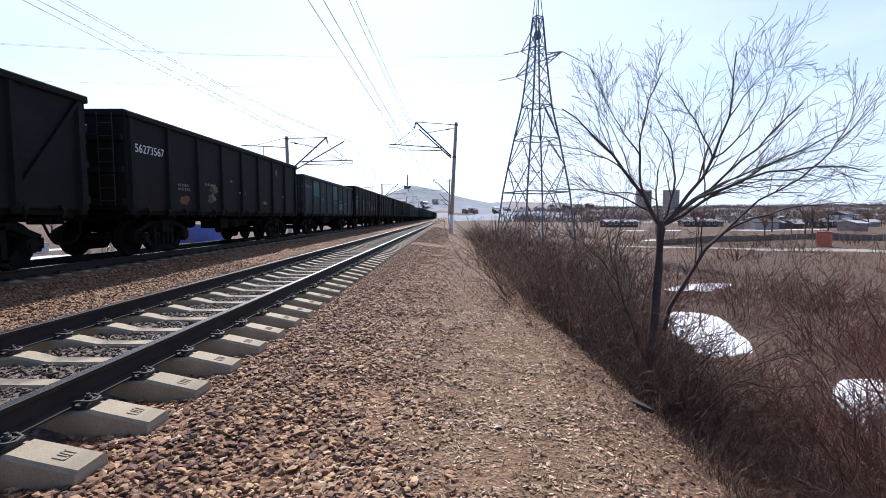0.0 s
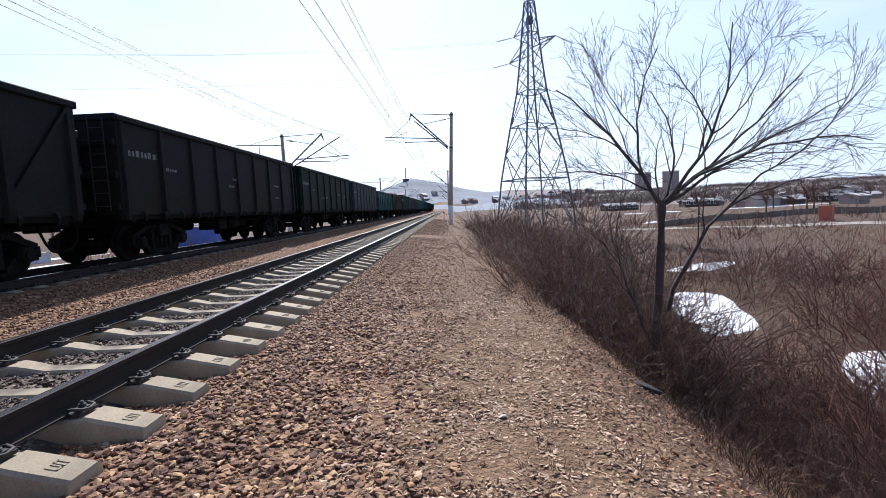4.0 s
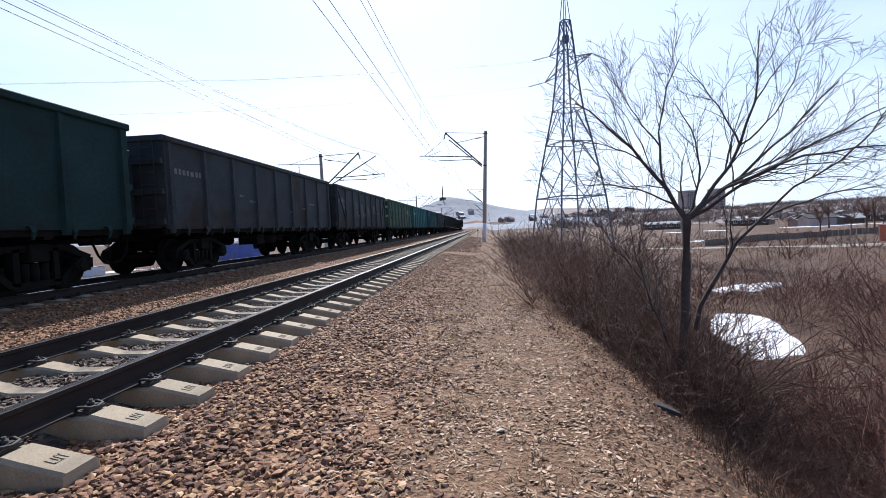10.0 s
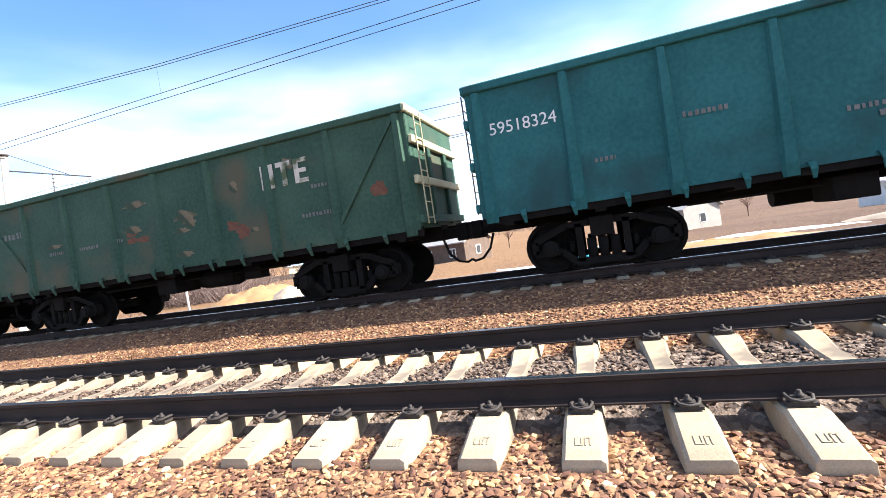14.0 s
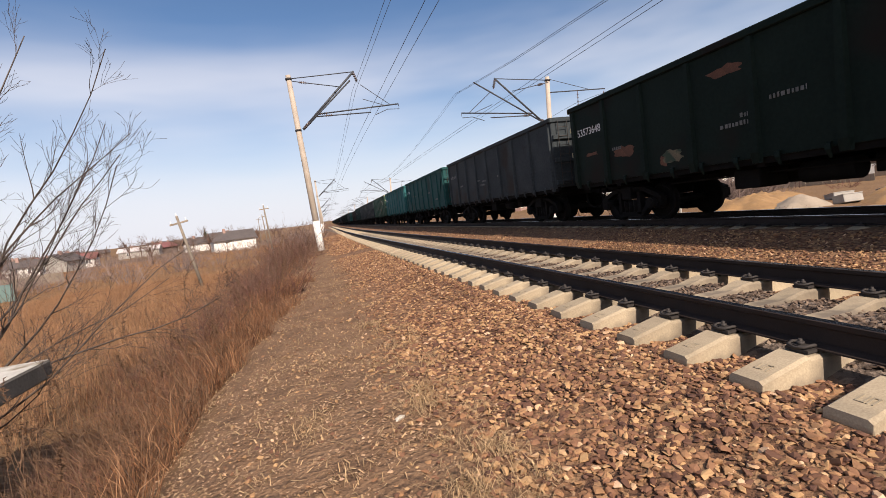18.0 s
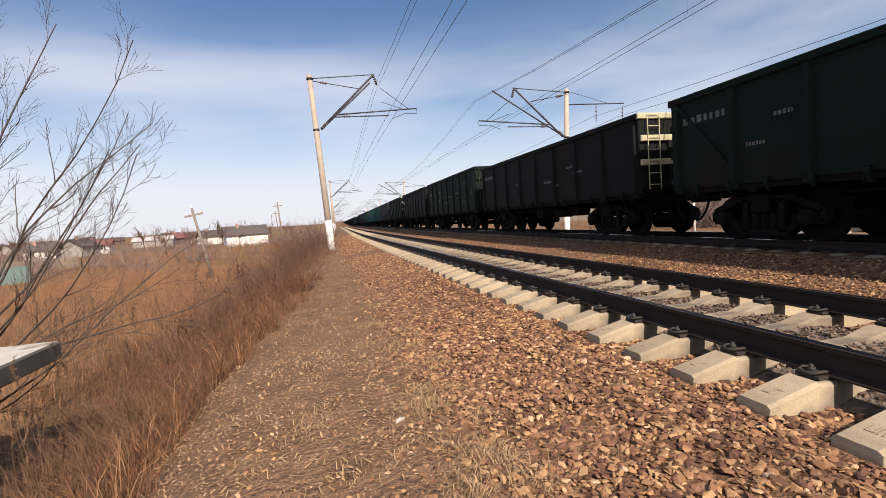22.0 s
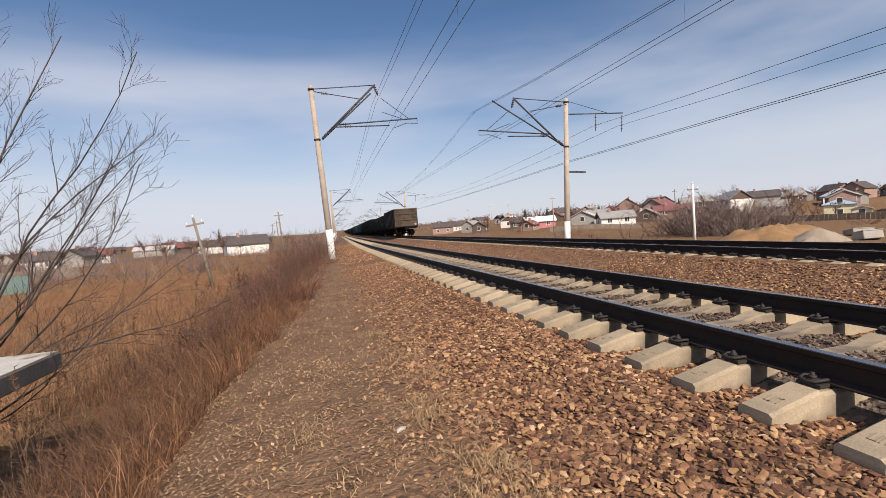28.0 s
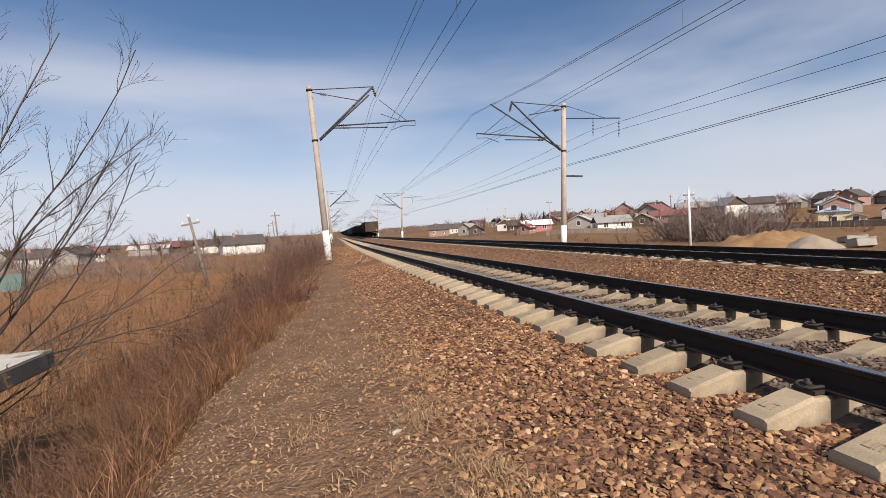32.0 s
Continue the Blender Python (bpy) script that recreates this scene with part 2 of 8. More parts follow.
def ground_mat():
    """One ground: stony ballast along the line, trodden path, dry grass land; the zones' edges wander."""
    m = bpy.data.materials.new("embankment_ground")
    m.use_nodes = True
    n, l = m.node_tree.nodes, m.node_tree.links
    b = n["Principled BSDF"]
    b.inputs["Roughness"].default_value, b.inputs["Specular IOR Level"].default_value = 0.95, 0.2
    tc = n.new("ShaderNodeTexCoord")

    def tex(kind, scale, detail=5):
        t = n.new(kind)
        t.inputs["Scale"].default_value = scale
        if kind == "ShaderNodeTexNoise":
            t.inputs["Detail"].default_value = detail
        l.new(tc.outputs["Object"], t.inputs["Vector"])
        return t

    def ramp(src, *stops):
        r = n.new("ShaderNodeValToRGB")
        while len(r.color_ramp.elements) < len(stops):
            r.color_ramp.elements.new(0.5)
        for e, (at, c) in zip(r.color_ramp.elements, stops):
            e.position, e.color = at, (*c, 1)
        l.new(src, r.inputs["Fac"])
        return r.outputs["Color"]

    def mix(f, a, b_):
        x = n.new("ShaderNodeMixRGB")
        l.new(f, x.inputs["Fac"])
        l.new(a, x.inputs["Color1"])
        l.new(b_, x.inputs["Color2"])
        return x.outputs["Color"]

    def zone(lo, hi, wander):
        """1 where lo < x < hi, with a ragged edge."""
        sep, no = n.new("ShaderNodeSeparateXYZ"), tex("ShaderNodeTexNoise", 1.3)
        l.new(tc.outputs["Object"], sep.inputs[0])
        add = n.new("ShaderNodeMath")
        add.operation = "MULTIPLY_ADD"
        add.inputs[1].default_value = wander
        l.new(no.outputs["Fac"], add.inputs[0])
        l.new(sep.outputs["X"], add.inputs[2])
        outs = []
        for a, c in ((lo + wander / 2 - 0.12, lo + wander / 2 + 0.12), (hi + wander / 2 + 0.12, hi + wander / 2 - 0.12)):
            mr = n.new("ShaderNodeMapRange")
            mr.inputs["From Min"].default_value, mr.inputs["From Max"].default_value = a, c
            l.new(add.outputs[0], mr.inputs["Value"])
            outs.append(mr.outputs["Result"])
        mul = n.new("ShaderNodeMath")
        mul.operation = "MULTIPLY"
        l.new(outs[0], mul.inputs[0])
        l.new(outs[1], mul.inputs[1])
        return mul.outputs[0]

    vor = tex("ShaderNodeTexVoronoi", 19.0)
    # kept dark: shadows in the gaps between loose stones are in this ramp
    stones = ramp(vor.outputs["Color"], (0.1, (0.075, 0.038, 0.026)), (0.5, (0.18, 0.095, 0.054)), (0.95, (0.30, 0.18, 0.10)))
    fine, mid, big = tex("ShaderNodeTexNoise", 45.0, 8), tex("ShaderNodeTexNoise", 3.0, 8), tex("ShaderNodeTexNoise", 0.05, 9)
    earth = ramp(fine.outputs["Fac"], (0.3, (0.088, 0.050, 0.031)), (0.7, (0.27, 0.163, 0.097)))
    earth2 = ramp(mid.outputs["Fac"], (0.3, (0.098, 0.056, 0.034)), (0.7, (0.24, 0.145, 0.086)))
    e = n.new("ShaderNodeMixRGB")
    e.inputs["Fac"].default_value = 0.5
    l.new(earth, e.inputs["Color1"])
    l.new(earth2, e.inputs["Color2"])
    grass = ramp(big.outputs["Fac"], (0.32, (0.06, 0.036, 0.026)), (0.5, (0.14, 0.08, 0.045)), (0.66, (0.22, 0.135, 0.07)))
    grass2 = ramp(mid.outputs["Fac"], (0.3, (0.06, 0.040, 0.027)), (0.7, (0.20, 0.125, 0.06)))
    g = n.new("ShaderNodeMixRGB")
    g.inputs["Fac"].default_value = 0.45
    l.new(grass, g.inputs["Color1"])
    l.new(grass2, g.inputs["Color2"])
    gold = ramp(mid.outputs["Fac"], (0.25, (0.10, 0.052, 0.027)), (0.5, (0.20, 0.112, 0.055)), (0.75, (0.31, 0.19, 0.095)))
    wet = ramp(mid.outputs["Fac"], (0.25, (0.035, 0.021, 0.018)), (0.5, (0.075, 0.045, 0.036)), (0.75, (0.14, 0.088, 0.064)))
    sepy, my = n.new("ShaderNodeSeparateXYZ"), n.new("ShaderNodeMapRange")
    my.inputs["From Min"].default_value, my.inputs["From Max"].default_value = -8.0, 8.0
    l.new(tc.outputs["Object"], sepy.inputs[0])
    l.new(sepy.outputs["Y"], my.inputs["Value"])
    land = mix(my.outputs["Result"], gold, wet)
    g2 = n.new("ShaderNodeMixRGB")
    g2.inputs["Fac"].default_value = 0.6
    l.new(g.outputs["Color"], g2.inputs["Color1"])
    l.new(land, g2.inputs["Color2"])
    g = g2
    col = mix(zone(-9.5, 4.85, 0.7), g.outputs["Color"], e.outputs["Color"])
    col = mix(zone(-8.9, 2.9, 0.9), col, stones)
    oily = ramp(vor.outputs["Color"], (0.1, (0.06, 0.045, 0.037)), (0.5, (0.14, 0.105, 0.085)), (0.95, (0.25, 0.195, 0.155)))
    col = mix(zone(-0.75, 0.75, 0.15), col, oily)
    l.new(col, b.inputs["Base Color"])
    h = n.new("ShaderNodeMath")
    h.operation = "ADD"
    l.new(vor.outputs["Distance"], h.inputs[0])
    l.new(fine.outputs["Fac"], h.inputs[1])
    bp = n.new("ShaderNodeBump")
    bp.inputs["Strength"].default_value, bp.inputs["Distance"].default_value = 0.8, 0.03
    l.new(h.outputs[0], bp.inputs["Height"])
    l.new(bp.outputs["Normal"], b.inputs["Normal"])
    return m


M["ground"] = ground_mat()


# ---- mesh helpers ----
def thing(name, m=None, **tags):
    e = new(name)
    e.matrix_world = m or Matrix()
    return tagged(e, **tags)


def mesh_of(name, bm, material):
    me = bpy.data.meshes.new(name)
    bm.to_mesh(me)
    bm.free()
    for x in material if isinstance(material, (list, tuple)) else [material]:
        me.materials.append(x)
    return me


def part(name, bm, material, parent=None, label="", m=None):
    ob = new(name, bm if isinstance(bm, bpy.types.Mesh) else mesh_of(name, bm, material))
    if parent:
        ob.parent = parent
    if m is not None:
        ob.matrix_basis = m
    return tagged(ob, label=label) if label else ob


def box(bm, x0, x1, y0, y1, z0, z1, m=None, mi=0):
    vs = [bm.verts.new((m @ Vector(c)) if m else c) for c in ((x0, y0, z0), (x1, y0, z0), (x1, y1, z0), (x0, y1, z0), (x0, y0, z1), (x1, y0, z1), (x1, y1, z1), (x0, y1, z1))]
    for f in ((0, 3, 2, 1), (4, 5, 6, 7), (0, 1, 5, 4), (1, 2, 6, 5), (2, 3, 7, 6), (3, 0, 4, 7)):
        bm.faces.new([vs[i] for i in f]).material_index = mi
    return vs


def bevel(bm, w, seg=1):
    bmesh.ops.bevel(bm, geom=bm.edges[:], offset=w, segments=seg, affect="EDGES", clamp_overlap=True)
    return bm


def boxb(x0, x1, y0, y1, z0, z1, w=0.01, m=None):
    bm = bmesh.new()
    box(bm, x0, x1, y0, y1, z0, z1, m)
    return bevel(bm, w)


def tube(bm, a, b, r0, r1=None, n=8, caps=True):
    """A round bar from a to b."""
    a, b = Vector(a), Vector(b)
    r1 = r0 if r1 is None else r1
    q = (b - a).to_track_quat("Z", "Y")
    rings = []
    for c, r in ((a, r0), (b, r1)):
        rings.append([bm.verts.new(c + q @ Vector((r * math.cos(2 * math.pi * i / n), r * math.sin(2 * math.pi * i / n), 0))) for i in range(n)])
    for i in range(n):
        bm.faces.new((rings[0][i], rings[0][(i + 1) % n], rings[1][(i + 1) % n], rings[1][i])).smooth = n > 5
    if caps:
        bm.faces.new(rings[0][::-1])
        bm.faces.new(rings[1])
    return bm


def path_tube(bm, pts, r, n=5):
    prev = None
    for i, p in enumerate(pts):
        d = (Vector(pts[min(i + 1, len(pts) - 1)]) - Vector(pts[max(i - 1, 0)])).normalized()
        q = d.to_track_quat("Z", "Y")
        rr = r[i] if isinstance(r, (list, tuple)) else r
        ring = [bm.verts.new(Vector(p) + q @ Vector((rr * math.cos(2 * math.pi * k / n), rr * math.sin(2 * math.pi * k / n), 0))) for k in range(n)]
        if prev:
            for k in range(n):
                bm.faces.new((prev[k], prev[(k + 1) % n], ring[(k + 1) % n], ring[k])).smooth = True
        prev = ring
    return bm


def disc_lathe(bm, profile, axis_m, n=20):
    """Turns a profile of (along, radius) about the local z axis."""
    rings = []
    for z, r in profile:
        rings.append([bm.verts.new(axis_m @ Vector((r * math.cos(2 * math.pi * i / n), r * math.sin(2 * math.pi * i / n), z))) for i in range(n)])
    for a, b in zip(rings, rings[1:]):
        for i in range(n):
            bm.faces.new((a[i], a[(i + 1) % n], b[(i + 1) % n], b[i]))
    bm.faces.new(rings[0][::-1])
    bm.faces.new(rings[-1])
    return bm


# ---- the line: straight, with a slight bend towards -y ----
BEND = 0.025
T2 = -6.15           # centre of the second track
GAP, PHASE = 0.578, -0.037   # sleeper spacing, and where the first one lies
T1, Z1 = -0.16, -0.028       # centre and rail-top height of the near track


def bend_x(y):
    """How far the line has left x = 0 at y."""
    if y > -15:
        return 0.0
    u = min(-15 - y, 45.0)
    return -BEND * u * u / 90 - BEND * max(0.0, -60 - y)


def bend_dx(y):
    return 0.0 if y > -15 else BEND * min(-15 - y, 45.0) / 45


def line_m(y, off=0.0, z=0.0):
    """A frame on the line at y: x across, y along."""
    return Matrix.Translation((bend_x(y) + off, y, z)) @ Matrix.Rotation(-bend_dx(y), 4, "Z")


def smooth(a, b, x):
    t = max(0.0, min(1.0, (x - a) / (b - a)))
    return t * t * (3 - 2 * t)


PROFILE = [(-400, -2.4), (-40, -2.4), (-24, -2.3), (-17, -1.5), (-12, -0.95), (-9.6, -0.75), (-8.0, -0.30), (-7.6, -0.215), (-4.7, -0.215), (-4.2, -0.36), (-3.2, -0.52),
           (-2.35, -0.45), (-1.85, -0.36), (-1.5, -0.345), (-1.26, -0.355), (-1.0, -0.36), (-0.78, -0.30), (0.46, -0.30), (0.68, -0.375), (0.95, -0.375), (1.2, -0.36), (1.45, -0.35), (1.8, -0.365), (2.6, -0.475), (3.4, -0.52),
           (4.3, -0.58), (4.8, -0.72), (5.6, -1.3), (7.4, -2.3), (9.5, -2.5), (400, -2.4)]


def ground_z(x, y):
    u = x - bend_x(y)
    for (a, za), (b, zb) in zip(PROFILE, PROFILE[1:]):
        if u <= b:
            t = (u - a) / (b - a)
            z = za + (zb - za) * t
            break
    else:
        z = -2.4
    away = smooth(4.2, 7, u) if u > 0 else smooth(8.5, 14, -u)
    z += away * (0.22 * noise.noise((x * 0.12, y * 0.12, 0.3)) + 0.07 * noise.noise((x * 0.7, y * 0.7, 1.3)))
    if 1.9 < u < 5.2:
        z += 0.035 * noise.noise((x * 1.3, y * 1.3, 4.0)) + 0.015 * noise.noise((x * 5, y * 5, 2.0))
    # waste ground sinks beyond the second track; the village rises farther down the line
    z -= 1.5 * smooth(48, 95, -u) * smooth(-118, -92, y)
    z += 1.4 * smooth(40, 75, -u) * smooth(92, 118, -y) + 1.4 * smooth(82, 112, -u) * smooth(95, 130, -y)
    r = math.hypot(x, y)
    # far land rises gently to the horizon; a hill ahead beyond the line's +y end
    z += 7.0 * smooth(180, 900, r)
    z += 9.0 * smooth(230, 620, r) * smooth(0.06, 0.3, x / max(r, 1.0)) * smooth(0.0, 0.25, y / max(r, 1.0))
    h = math.hypot((x + 55) / 190, (y - 760) / 190)
    z += 46 * max(0.0, 1 - h) ** 1.4 if h < 1 else 0
    h2 = math.hypot((x - 120) / 260, (y - 900) / 220)
    z += 24 * max(0.0, 1 - h2) ** 1.2 if h2 < 1 else 0
    return z


def grid_axis(fine, step, far, grow=1.16):
    v, out = fine, []
    a = np.arange(-fine, fine + 1e-6, step).tolist()
    s = step
    while v < far:
        s *= grow
        v += s
        out.append(v)
    return [-o for o in out[::-1]] + a + out


def sheet(name, xs, ys, zf, material):
    verts = [(x, y, zf(x, y)) for y in ys for x in xs]
    w = len(xs)
    faces = [(j * w + i, j * w + i + 1, (j + 1) * w + i + 1, (j + 1) * w + i) for j in range(len(ys) - 1) for i in range(w - 1)]
    me = bpy.data.meshes.new(name)
    me.from_pydata(verts, [], faces)
    me.polygons.foreach_set("use_smooth", [True] * len(faces))
    me.materials.append(material)
    return new(name, me)


tagged(sheet("ground", grid_axis(12, 0.25, 2600), grid_axis(24, 0.4, 2600), ground_z, M["ground"]), "dry brown earth with trodden path along the railway embankment", "ground", kind="structure")

# ---- tracks ----
RAIL_PROFILE = [(-0.0375, -0.004), (-0.03, 0.0), (0.03, 0.0), (0.0375, -0.004), (0.036, -0.035), (0.009, -0.05), (0.009, -0.145), (0.075, -0.166), (0.075, -0.178), (-0.075, -0.178), (-0.075, -0.166),
                (-0.009, -0.145), (-0.009, -0.05), (-0.036, -0.035)]


def rail_mesh(off, z):
    bm = bmesh.new()
    ys = [-700, -500, -350, -250, -180, -130, -100, -80] + list(range(-64, -10, 4)) + [0, 60, 150, 300, 450, 600]
    prev = None
    for y in ys:
        m = line_m(y, 0, z)
        ring = [bm.verts.new(m @ Vector((off + a, 0, b))) for a, b in RAIL_PROFILE]
        if prev:
            k = len(ring)
            for i in range(k):
                f = bm.faces.new((prev[i], prev[(i + 1) % k], ring[(i + 1) % k], ring[i]))
                f.material_index = 1 if i == 1 else 0
        prev = ring
    bmesh.ops.recalc_face_normals(bm, faces=bm.faces[:])
    return mesh_of("rail", bm, [M["rail"], M["railtop"]])


def sleeper_bm():
    """Concrete sleeper: sloped ends, rail seats, waist in the middle."""
    bm = bmesh.new()
    half = [(1.38, -0.300, 0.108, 0.128), (1.375, -0.262, 0.110, 0.130), (1.10, -0.205, 0.108, 0.138), (1.02, -0.188, 0.105, 0.142), (0.985, -0.182, 0.105, 0.142), (0.975, -0.196, 0.108, 0.142), (0.62, -0.196, 0.108, 0.142), (0.61, -0.184, 0.105, 0.142), (0.54, -0.192, 0.102, 0.14), (0.3, -0.243, 0.088, 0.13)]
    prof = [(-x, z, a, b) for x, z, a, b in half] + half[::-1]
    prev = None
    for x, z, wt, wb in prof:
        c = 0.018
        ring = [bm.verts.new(v) for v in ((x, -wb, -0.44), (x, -wt - 0.004, z - c), (x, -wt + c, z), (x, wt - c, z), (x, wt + 0.004, z - c), (x, wb, -0.44))]
        if prev:
            for i in range(6):
                bm.faces.new((prev[i], prev[(i + 1) % 6], ring[(i + 1) % 6], ring[i]))
        else:
            bm.faces.new(ring)
        prev = ring
    bm.faces.new(prev[::-1])
    bmesh.ops.recalc_face_normals(bm, faces=bm.faces[:])
    return bm


def fastening_bm():
    """Rail clips and bolts on both sides of one rail foot (rail at x = 0)."""
    bm = bmesh.new()
    for s in (-1, 1):
        box(bm, s * 0.07 - 0.035, s * 0.07 + 0.05 * s + 0.035, -0.075, 0.075, -0.186, -0.166)
        pts = [(s * 0.06, -0.055, -0.15), (s * 0.10, -0.065, -0.142), (s * 0.155, -0.05, -0.15), (s * 0.165, 0, -0.158), (s * 0.155, 0.05, -0.15), (s * 0.10, 0.065, -0.142), (s * 0.06, 0.055, -0.15)]
        path_tube(bm, pts, 0.011, 5)
        tube(bm, (s * 0.115, 0, -0.18), (s * 0.115, 0, -0.108), 0.012, n=6)
        tube(bm, (s * 0.115, 0, -0.15), (s * 0.115, 0, -0.126), 0.023, n=6)
        box(bm, s * 0.115 - 0.03, s * 0.115 + 0.03, -0.04, 0.04, -0.152, -0.146)
    return bm


def plain_sleeper_bm():
    bm = bmesh.new()
    prev = None
    for x, z in ((-1.38, -0.262), (-0.99, -0.186), (-0.62, -0.188), (0, -0.245), (0.62, -0.188), (0.99, -0.186), (1.38, -0.262)):
        ring = [bm.verts.new(v) for v in ((x, -0.14, -0.44), (x, -0.095, z), (x, 0.095, z), (x, 0.14, -0.44))]
        if prev:
            for i in range(3):
                bm.faces.new((prev[i], prev[i + 1], ring[i + 1], ring[i]))
        else:
            bm.faces.new(ring)
        prev = ring
    bm.faces.new(prev[::-1])
    bmesh.ops.recalc_face_normals(bm, faces=bm.faces[:])
    return bm


PLAIN_ME = mesh_of("sleeper", plain_sleeper_bm(), M["concrete"])
SLEEPER_ME = mesh_of("sleeper", sleeper_bm(), M["concrete"])
FAST_ME = mesh_of("fastening", fastening_bm(), M["iron"])


def mark_bm():
    """Cast mark in the sleeper's end."""
    bm = bmesh.new()
    for a, b, c, d in ((-0.05, -0.05, -0.05, 0.03), (-0.05, -0.05, -0.005, -0.05), (-0.005, -0.05, -0.005, 0.03), (0.02, -0.05, 0.02, 0.03), (0.02, 0.03, 0.055, 0.03), (0.055, 0.03, 0.055, -0.05)):
        box(bm, min(a, c) - 0.006, max(a, c) + 0.006, min(b, d) - 0.006, max(b, d) + 0.006, 0, 0.003)
    return bm


M["mark"] = mat("cast_mark_shade", (0.215, 0.175, 0.125), (0.34, 0.28, 0.195), 0.95, 3.0, 60.0, bump=0)
MARK_ME = mesh_of("cast_mark", mark_bm(), M["mark"])


def joined(name, me, mats, material, parent=None):
    """Many copies of one mesh joined into one part."""
    co = np.empty(len(me.vertices) * 3)
    me.vertices.foreach_get("co", co)
    co = co.reshape(-1, 3)
    faces = [tuple(p.vertices) for p in me.polygons]
    verts, out = [], []
    for k, m in enumerate(mats):
        a = np.array(m)
        verts.append(co @ a[:3, :3].T + a[:3, 3])
        out += [tuple(i + k * len(co) for i in f) for f in faces]
    d = bpy.data.meshes.new(name)
    d.from_pydata(np.concatenate(verts).tolist(), [], out)
    d.materials.append(material)
    ob = new(name, d)
    if parent:
        ob.parent = parent
    ob["kind"] = "stuff"
    return ob


def track(off, z, near_from, near_to, label, detail):
    t = thing("railway_track", label=label, category="railway track", kind="structure")
    for s in (-1, 1):
        part("rail", rail_mesh(off + s * 0.7975, z), None, t)
    lo, hi = round(near_from / GAP), round(near_to / GAP)
    for i in range(lo, hi):
        m = line_m(i * GAP + PHASE, off, z) @ pose(0, random.uniform(-0.008, 0.008), random.uniform(-0.006, 0.004), 0, 0, random.uniform(-0.8, 0.8))
        s = part("sleeper", SLEEPER_ME, None, t, m=m)
        if detail and -26 <= i <= 40:
            for q in (-1, 1):
                part("fastening", FAST_ME, None, s, m=pose(q * 0.7975, 0, 0))
            if -16 <= i <= 20:
                part("cast_mark", MARK_ME, None, s, m=pose(1.22, 0, -0.2285, 11.7, 0, 90) @ Matrix.Diagonal((0.75, 0.75, 1, 1)))
    far = [line_m(i * GAP + PHASE, off, z) for i in [*range(round(-330 / GAP), lo), *range(hi, round(330 / GAP))]]
    joined("far_sleepers", PLAIN_ME, far, M["concrete"], t)
    far = [line_m(i * GAP + PHASE, off + q * 0.7975, z) for i in (list(range(-70, -26)) + list(range(41, 90)) if detail else range(-40, 50)) for q in (-1, 1)]
    joined("far_fastenings", FAST_ME, far, M["iron"], t)
    return t


track(T1, Z1, -45, 70, "railway track with dark rails on pale concrete sleepers", True)
track(T2, 0.0, -45, 45, "second railway track with concrete sleepers, used by the train", False)

# ---- the train ----
def wagon_mats(name, c1, c2, stain, at=0.6):
    return mat("paint_" + name, c1, c2, 0.7, 0.9, 14.0, bump=0.15, dist=0.01, stain=stain, stain_at=at, spec=0.1)


PAINTS = {
    # dark, green and brown: the deep shade on the wagon sides lowers these colours
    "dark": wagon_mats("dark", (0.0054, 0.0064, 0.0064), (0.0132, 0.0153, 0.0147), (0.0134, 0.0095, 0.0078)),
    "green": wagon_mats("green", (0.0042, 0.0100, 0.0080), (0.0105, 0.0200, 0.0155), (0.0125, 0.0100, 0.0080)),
    "teal": wagon_mats("teal", (0.014, 0.080, 0.084), (0.032, 0.138, 0.143), (0.022, 0.062, 0.066)),
    "stained": wagon_mats("stained", (0.011, 0.058, 0.056), (0.026, 0.105, 0.100), (0.008, 0.022, 0.022), 0.52),
    "deep": wagon_mats("deep", (0.007, 0.022, 0.022), (0.016, 0.042, 0.040), (0.012, 0.018, 0.017), 0.55),
    "sea": wagon_mats("sea", (0.010, 0.050, 0.050), (0.022, 0.085, 0.082), (0.016, 0.036, 0.034)),
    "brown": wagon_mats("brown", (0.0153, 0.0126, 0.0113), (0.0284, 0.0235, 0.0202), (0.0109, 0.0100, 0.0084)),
    "olive": wagon_mats("olive", (0.022, 0.055, 0.042), (0.055, 0.108, 0.075), (0.085, 0.085, 0.058)),
    "grey": wagon_mats("grey", (0.0221, 0.0284, 0.0326), (0.0506, 0.0591, 0.0630), (0.0300, 0.0240, 0.0198)),
}
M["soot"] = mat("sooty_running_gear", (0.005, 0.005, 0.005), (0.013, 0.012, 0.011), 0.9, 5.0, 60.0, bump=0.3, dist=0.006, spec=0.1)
M["letter"] = mat("white_lettering", (0.55, 0.56, 0.55), (0.75, 0.76, 0.74), 0.8, 5.0, 40.0, bump=0)
M["worn_letter"] = mat("worn_white_lettering", (0.07, 0.074, 0.07), (0.19, 0.195, 0.185), 0.9, 9.0, 60.0, bump=0)
# sunlight on the upper wagon ends, put into the colour as pale yellow
M["yellow"] = mat("faded_yellow_paint", (0.34, 0.31, 0.19), (0.5, 0.46, 0.3), 0.7, 3.0, 40.0, bump=0.1)
HL, ZF, ZT, XW = 6.365, 1.28, 3.56, 1.47      # half length, floor, top, wall plane


RUN = ((0, 10.0), (2.5, -25.0), (4.5, -52.6), (6, -73.8), (8, -101.35), (9, -115.3), (11, -142.7), (13, -169.9), (14.7, -193.45), (18, -236.8), (21, -275.9), (23, -301.6), (25, -327.3), (28, -366.0), (30, -391.6), (32, -417.2))


